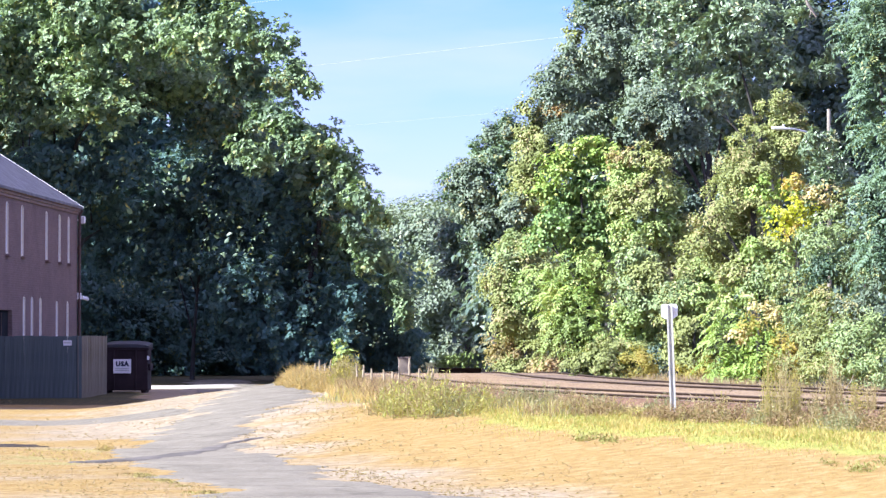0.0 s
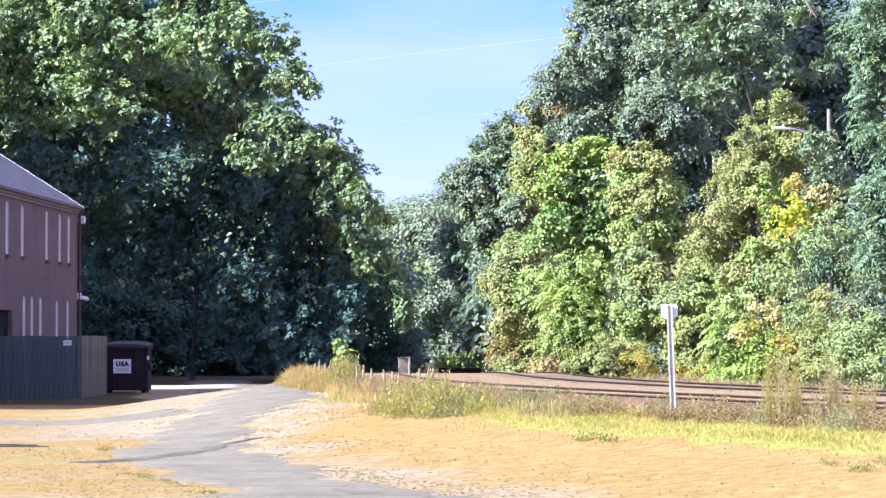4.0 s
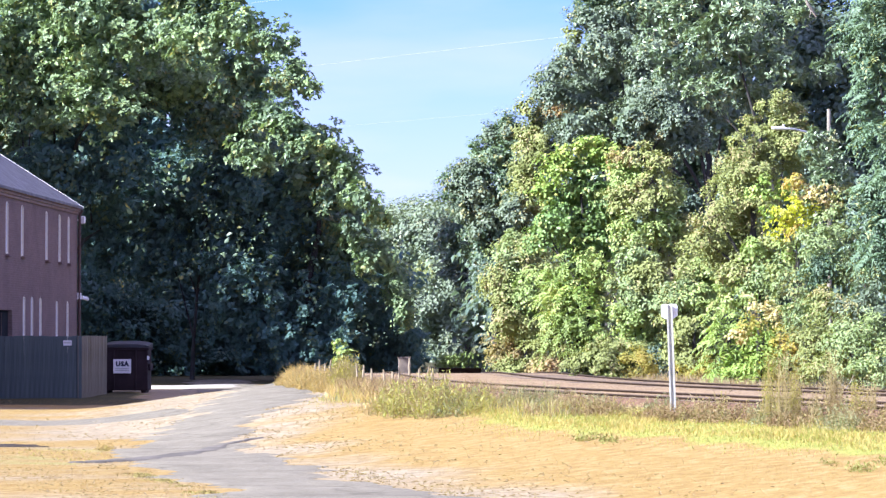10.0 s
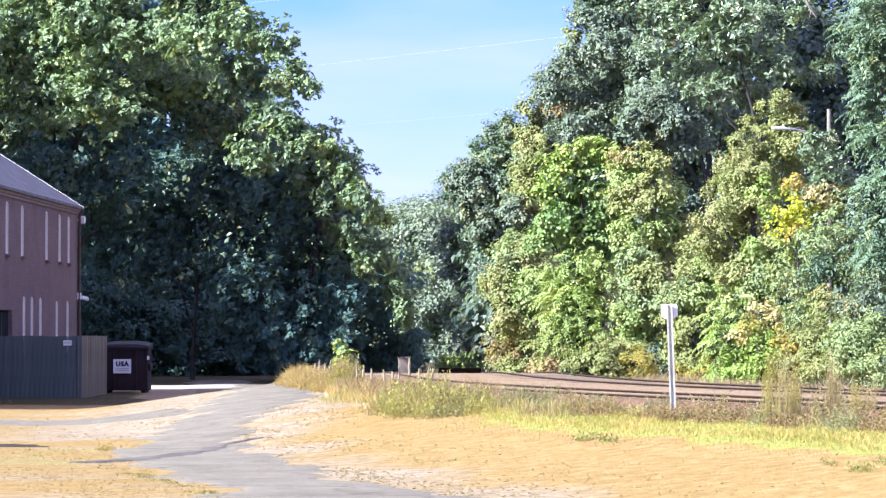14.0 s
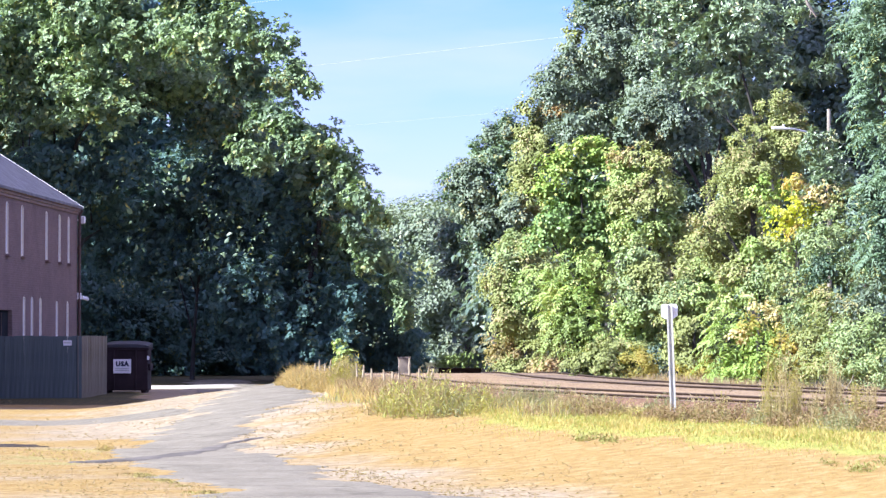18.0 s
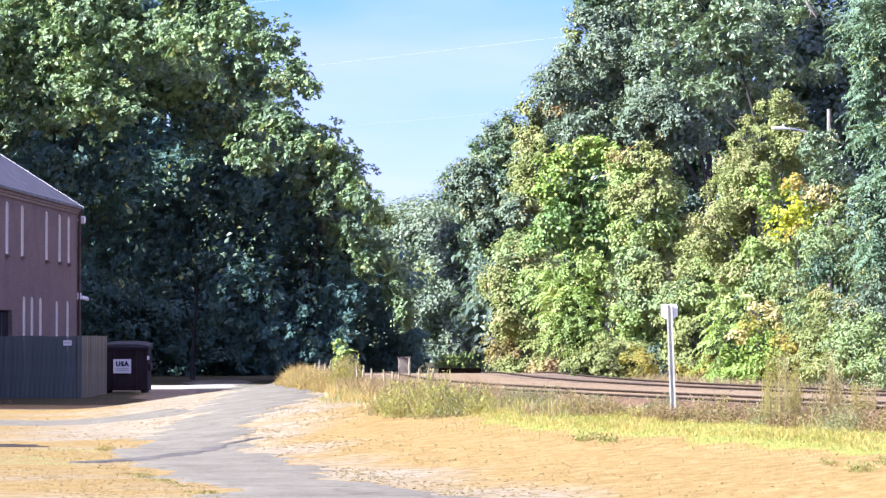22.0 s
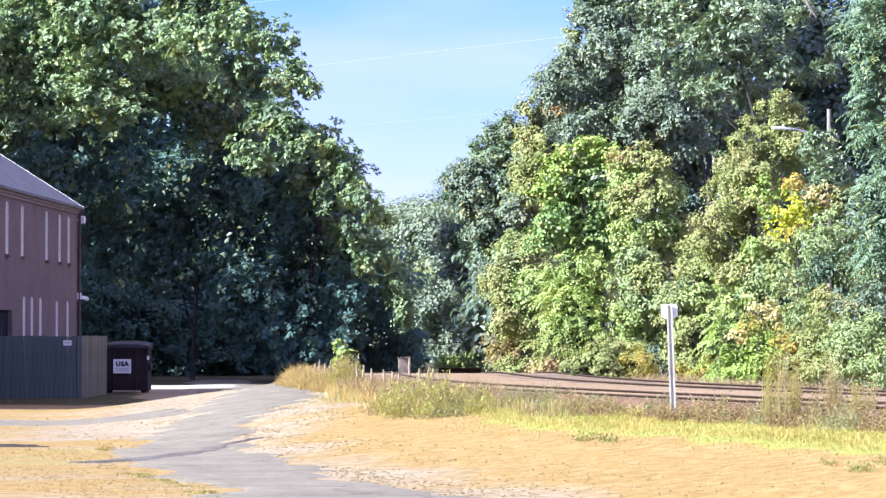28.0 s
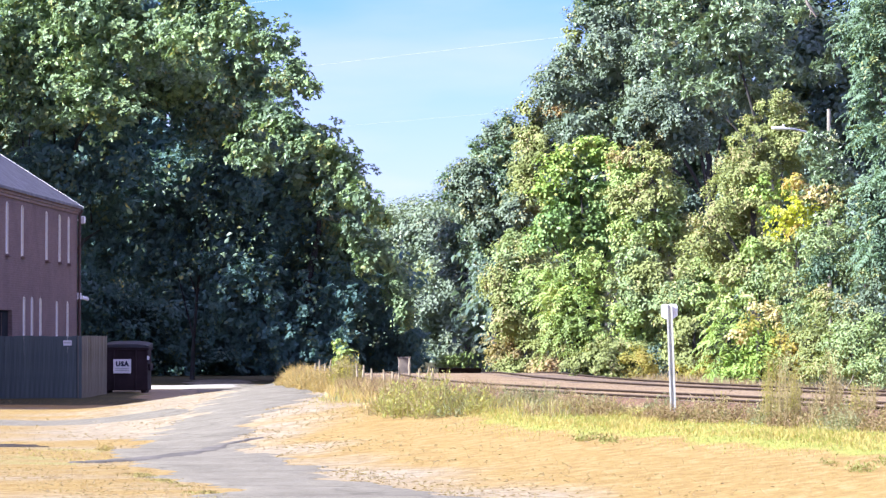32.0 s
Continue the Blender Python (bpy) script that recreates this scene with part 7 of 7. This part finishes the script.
weed_stand("tall_weeds", "tall dried yellowish weeds at the track edge", 4.69, 47.08, 0.11, 0.4, 21, 0.65, 1.36, M_STALK, 61, 0.7, leaf=0.04, per=14, lift=0.9, thin=0.18, plume=0.12, plume_mat=M_STALK, spread=0.035, group='tall weeds')
weed_stand("tall_weeds", "tall dried yellowish weeds at the track edge", 4.94, 47.94, 0.11, 0.4, 25, 0.475, 0.99, M_WEED, 62, 0.7, leaf=0.04, per=14, lift=0.9, thin=0.18, plume=0.12, plume_mat=M_WEED, spread=0.035, group='tall weeds')
weed_stand("tall_weeds", "tall dried yellowish weeds at the track edge", 5, 47.79, 0.11, 0.4, 25, 0.4, 0.84, M_STALK, 63, 0.7, leaf=0.04, per=14, lift=0.9, thin=0.18, plume=0.12, plume_mat=M_STALK, spread=0.035, group='tall weeds')
weed_stand("tall_weeds", "tall dried yellowish weeds at the track edge", 5.14, 46.98, 0.11, 0.4, 25, 0.275, 0.57, M_STALK, 64, 0.7, leaf=0.04, per=14, lift=0.9, thin=0.18, plume=0.12, plume_mat=M_STALK, spread=0.035, group='tall weeds')
weed_stand("tall_weeds", "tall dried yellowish weeds at the track edge", 5.48, 47.61, 0.11, 0.4, 36, 0.55, 1.15, M_STALK, 65, 0.7, leaf=0.04, per=14, lift=0.9, thin=0.18, plume=0.12, plume_mat=M_STALK, spread=0.035, group='tall weeds')
weed_stand("tall_weeds", "tall dried yellowish weeds at the track edge", 5.72, 46.94, 0.11, 0.4, 36, 0.3, 0.63, M_WEED, 66, 0.7, leaf=0.04, per=14, lift=0.9, thin=0.18, plume=0.12, plume_mat=M_WEED, spread=0.035, group='tall weeds')
weed_stand("tall_weeds", "tall dried yellowish weeds at the track edge", 5.98, 47.47, 0.11, 0.4, 32, 0.3, 0.63, M_STALK, 67, 0.7, leaf=0.04, per=14, lift=0.9, thin=0.18, plume=0.12, plume_mat=M_STALK, spread=0.035, group='tall weeds')
for i, y in enumerate(np.linspace(43.2, 57.5, 30)):
    q = -4.15 + 0.42 * math.sin(i * 2.4) - 0.35 * float(step((y - 53) / 3))
    x, yy = (float(v) for v in track_point(y, q))
    tall = (0.32 + 0.16 * math.sin(i * 1.7 + 1)) * (1.3 if y < 50 else 1.0)
    stalk_clump("dry_weeds", "low reddish-brown dry weeds below the tracks", x, yy, 0.34, 0.7, 68, 0.08, tall, (M_DRYWEED, M_DRYWEED, M_WEED_BLUE, M_DRYWEED, M_STALK)[i % 5], 68 + i, leaf=0.05, per=16, thin=0.3, spread=0.25, group="dry weed patches")
stalk_clump("dry_weeds", "low reddish-brown dry weeds round the foot of the sign", 3.46, 50.3, 0.3, 0.4, 70, 0.08, 0.3, M_DRYWEED, 101, leaf=0.05, per=16, thin=0.3, spread=0.25, group="dry weed patches")
stalk_clump("grass_tuft", "small golden tuft of grass beside the lane", -5.5, 55.1, 0.12, 0.4, 70, 0.04, 0.11, M_GRASS_GOLD, 90, leaf=0.05, per=6, spread=0.5, lift=0.3, thin=0.15)
stalk_clump("broadleaf_weeds", "low green broadleaf weeds in the grass", 2.05, 48.15, 0.22, 0.5, 40, 0.04, 0.1, M_BROADLEAF, 80, leaf=0.05, per=8, spread=0.5, group='broadleaf weed patches')
stalk_clump("broadleaf_weeds", "low green broadleaf weeds in the grass", 2.28, 47.05, 0.12, 0.5, 40, 0.04, 0.1, M_BROADLEAF, 81, leaf=0.05, per=8, spread=0.5, group='broadleaf weed patches')
for i, (x, y, r, n) in enumerate(((4.76, 38.5, 0.15, 34), (5.06, 38.9, 0.07, 16), (4.5, 39.7, 0.05, 9))):
    stalk_clump("broadleaf_weeds", "low green broadleaf weeds in the grass", x, y, r, 0.5, n, 0.04, 0.09, M_BROADLEAF, 83 + i, leaf=0.045, per=8, spread=0.5, group="broadleaf weed patches")
mullein(-3.2, 84.89, 0.58, 0)
mullein(-3.01, 82.37, 0.68, 1)
mullein(-2.78, 79.87, 0.62, 2)
mullein(-2.65, 78.34, 0.73, 3)
mullein(-2.32, 76.61, 0.67, 4)
mullein(-1.83, 72.84, 0.67, 5)
mullein(-1.73, 72.72, 0.64, 6)
mullein(-1.5, 71.23, 0.58, 7)
mullein(-1.19, 70.48, 0.57, 8)
mullein(-1.02, 69.88, 0.53, 9)
mullein(-0.87, 68.81, 0.51, 10)
mullein(-0.68, 68.5, 0.82, 11)
mullein(-0.47, 66.91, 0.62, 12)
mullein(-0.33, 66.18, 0.66, 13)
mullein(-0.22, 66.2, 0.62, 14)
mullein(0.08, 64.43, 0.54, 15)


# ---- what the light wind moves ----
def motions():
    rng = random.Random(11)
    for parts, (deg, period) in SWAYING:
        for c in parts:
            ph, ph2 = rng.uniform(0, 6.28), rng.uniform(0, 6.28)
            rows = []
            t = 0.0
            while t <= 32.0:
                a = deg * (math.sin(2 * math.pi * t / period + ph) * 0.6 + math.sin(2 * math.pi * t / (period * 2.7) + ph2) * 0.4)
                b = deg * 0.5 * math.sin(2 * math.pi * t / (period * 1.4) + ph2)
                rows.append((t, pose(0, 0, 0, b, a, 0)))
                t += 0.5
            walk(c, rows)


motions()
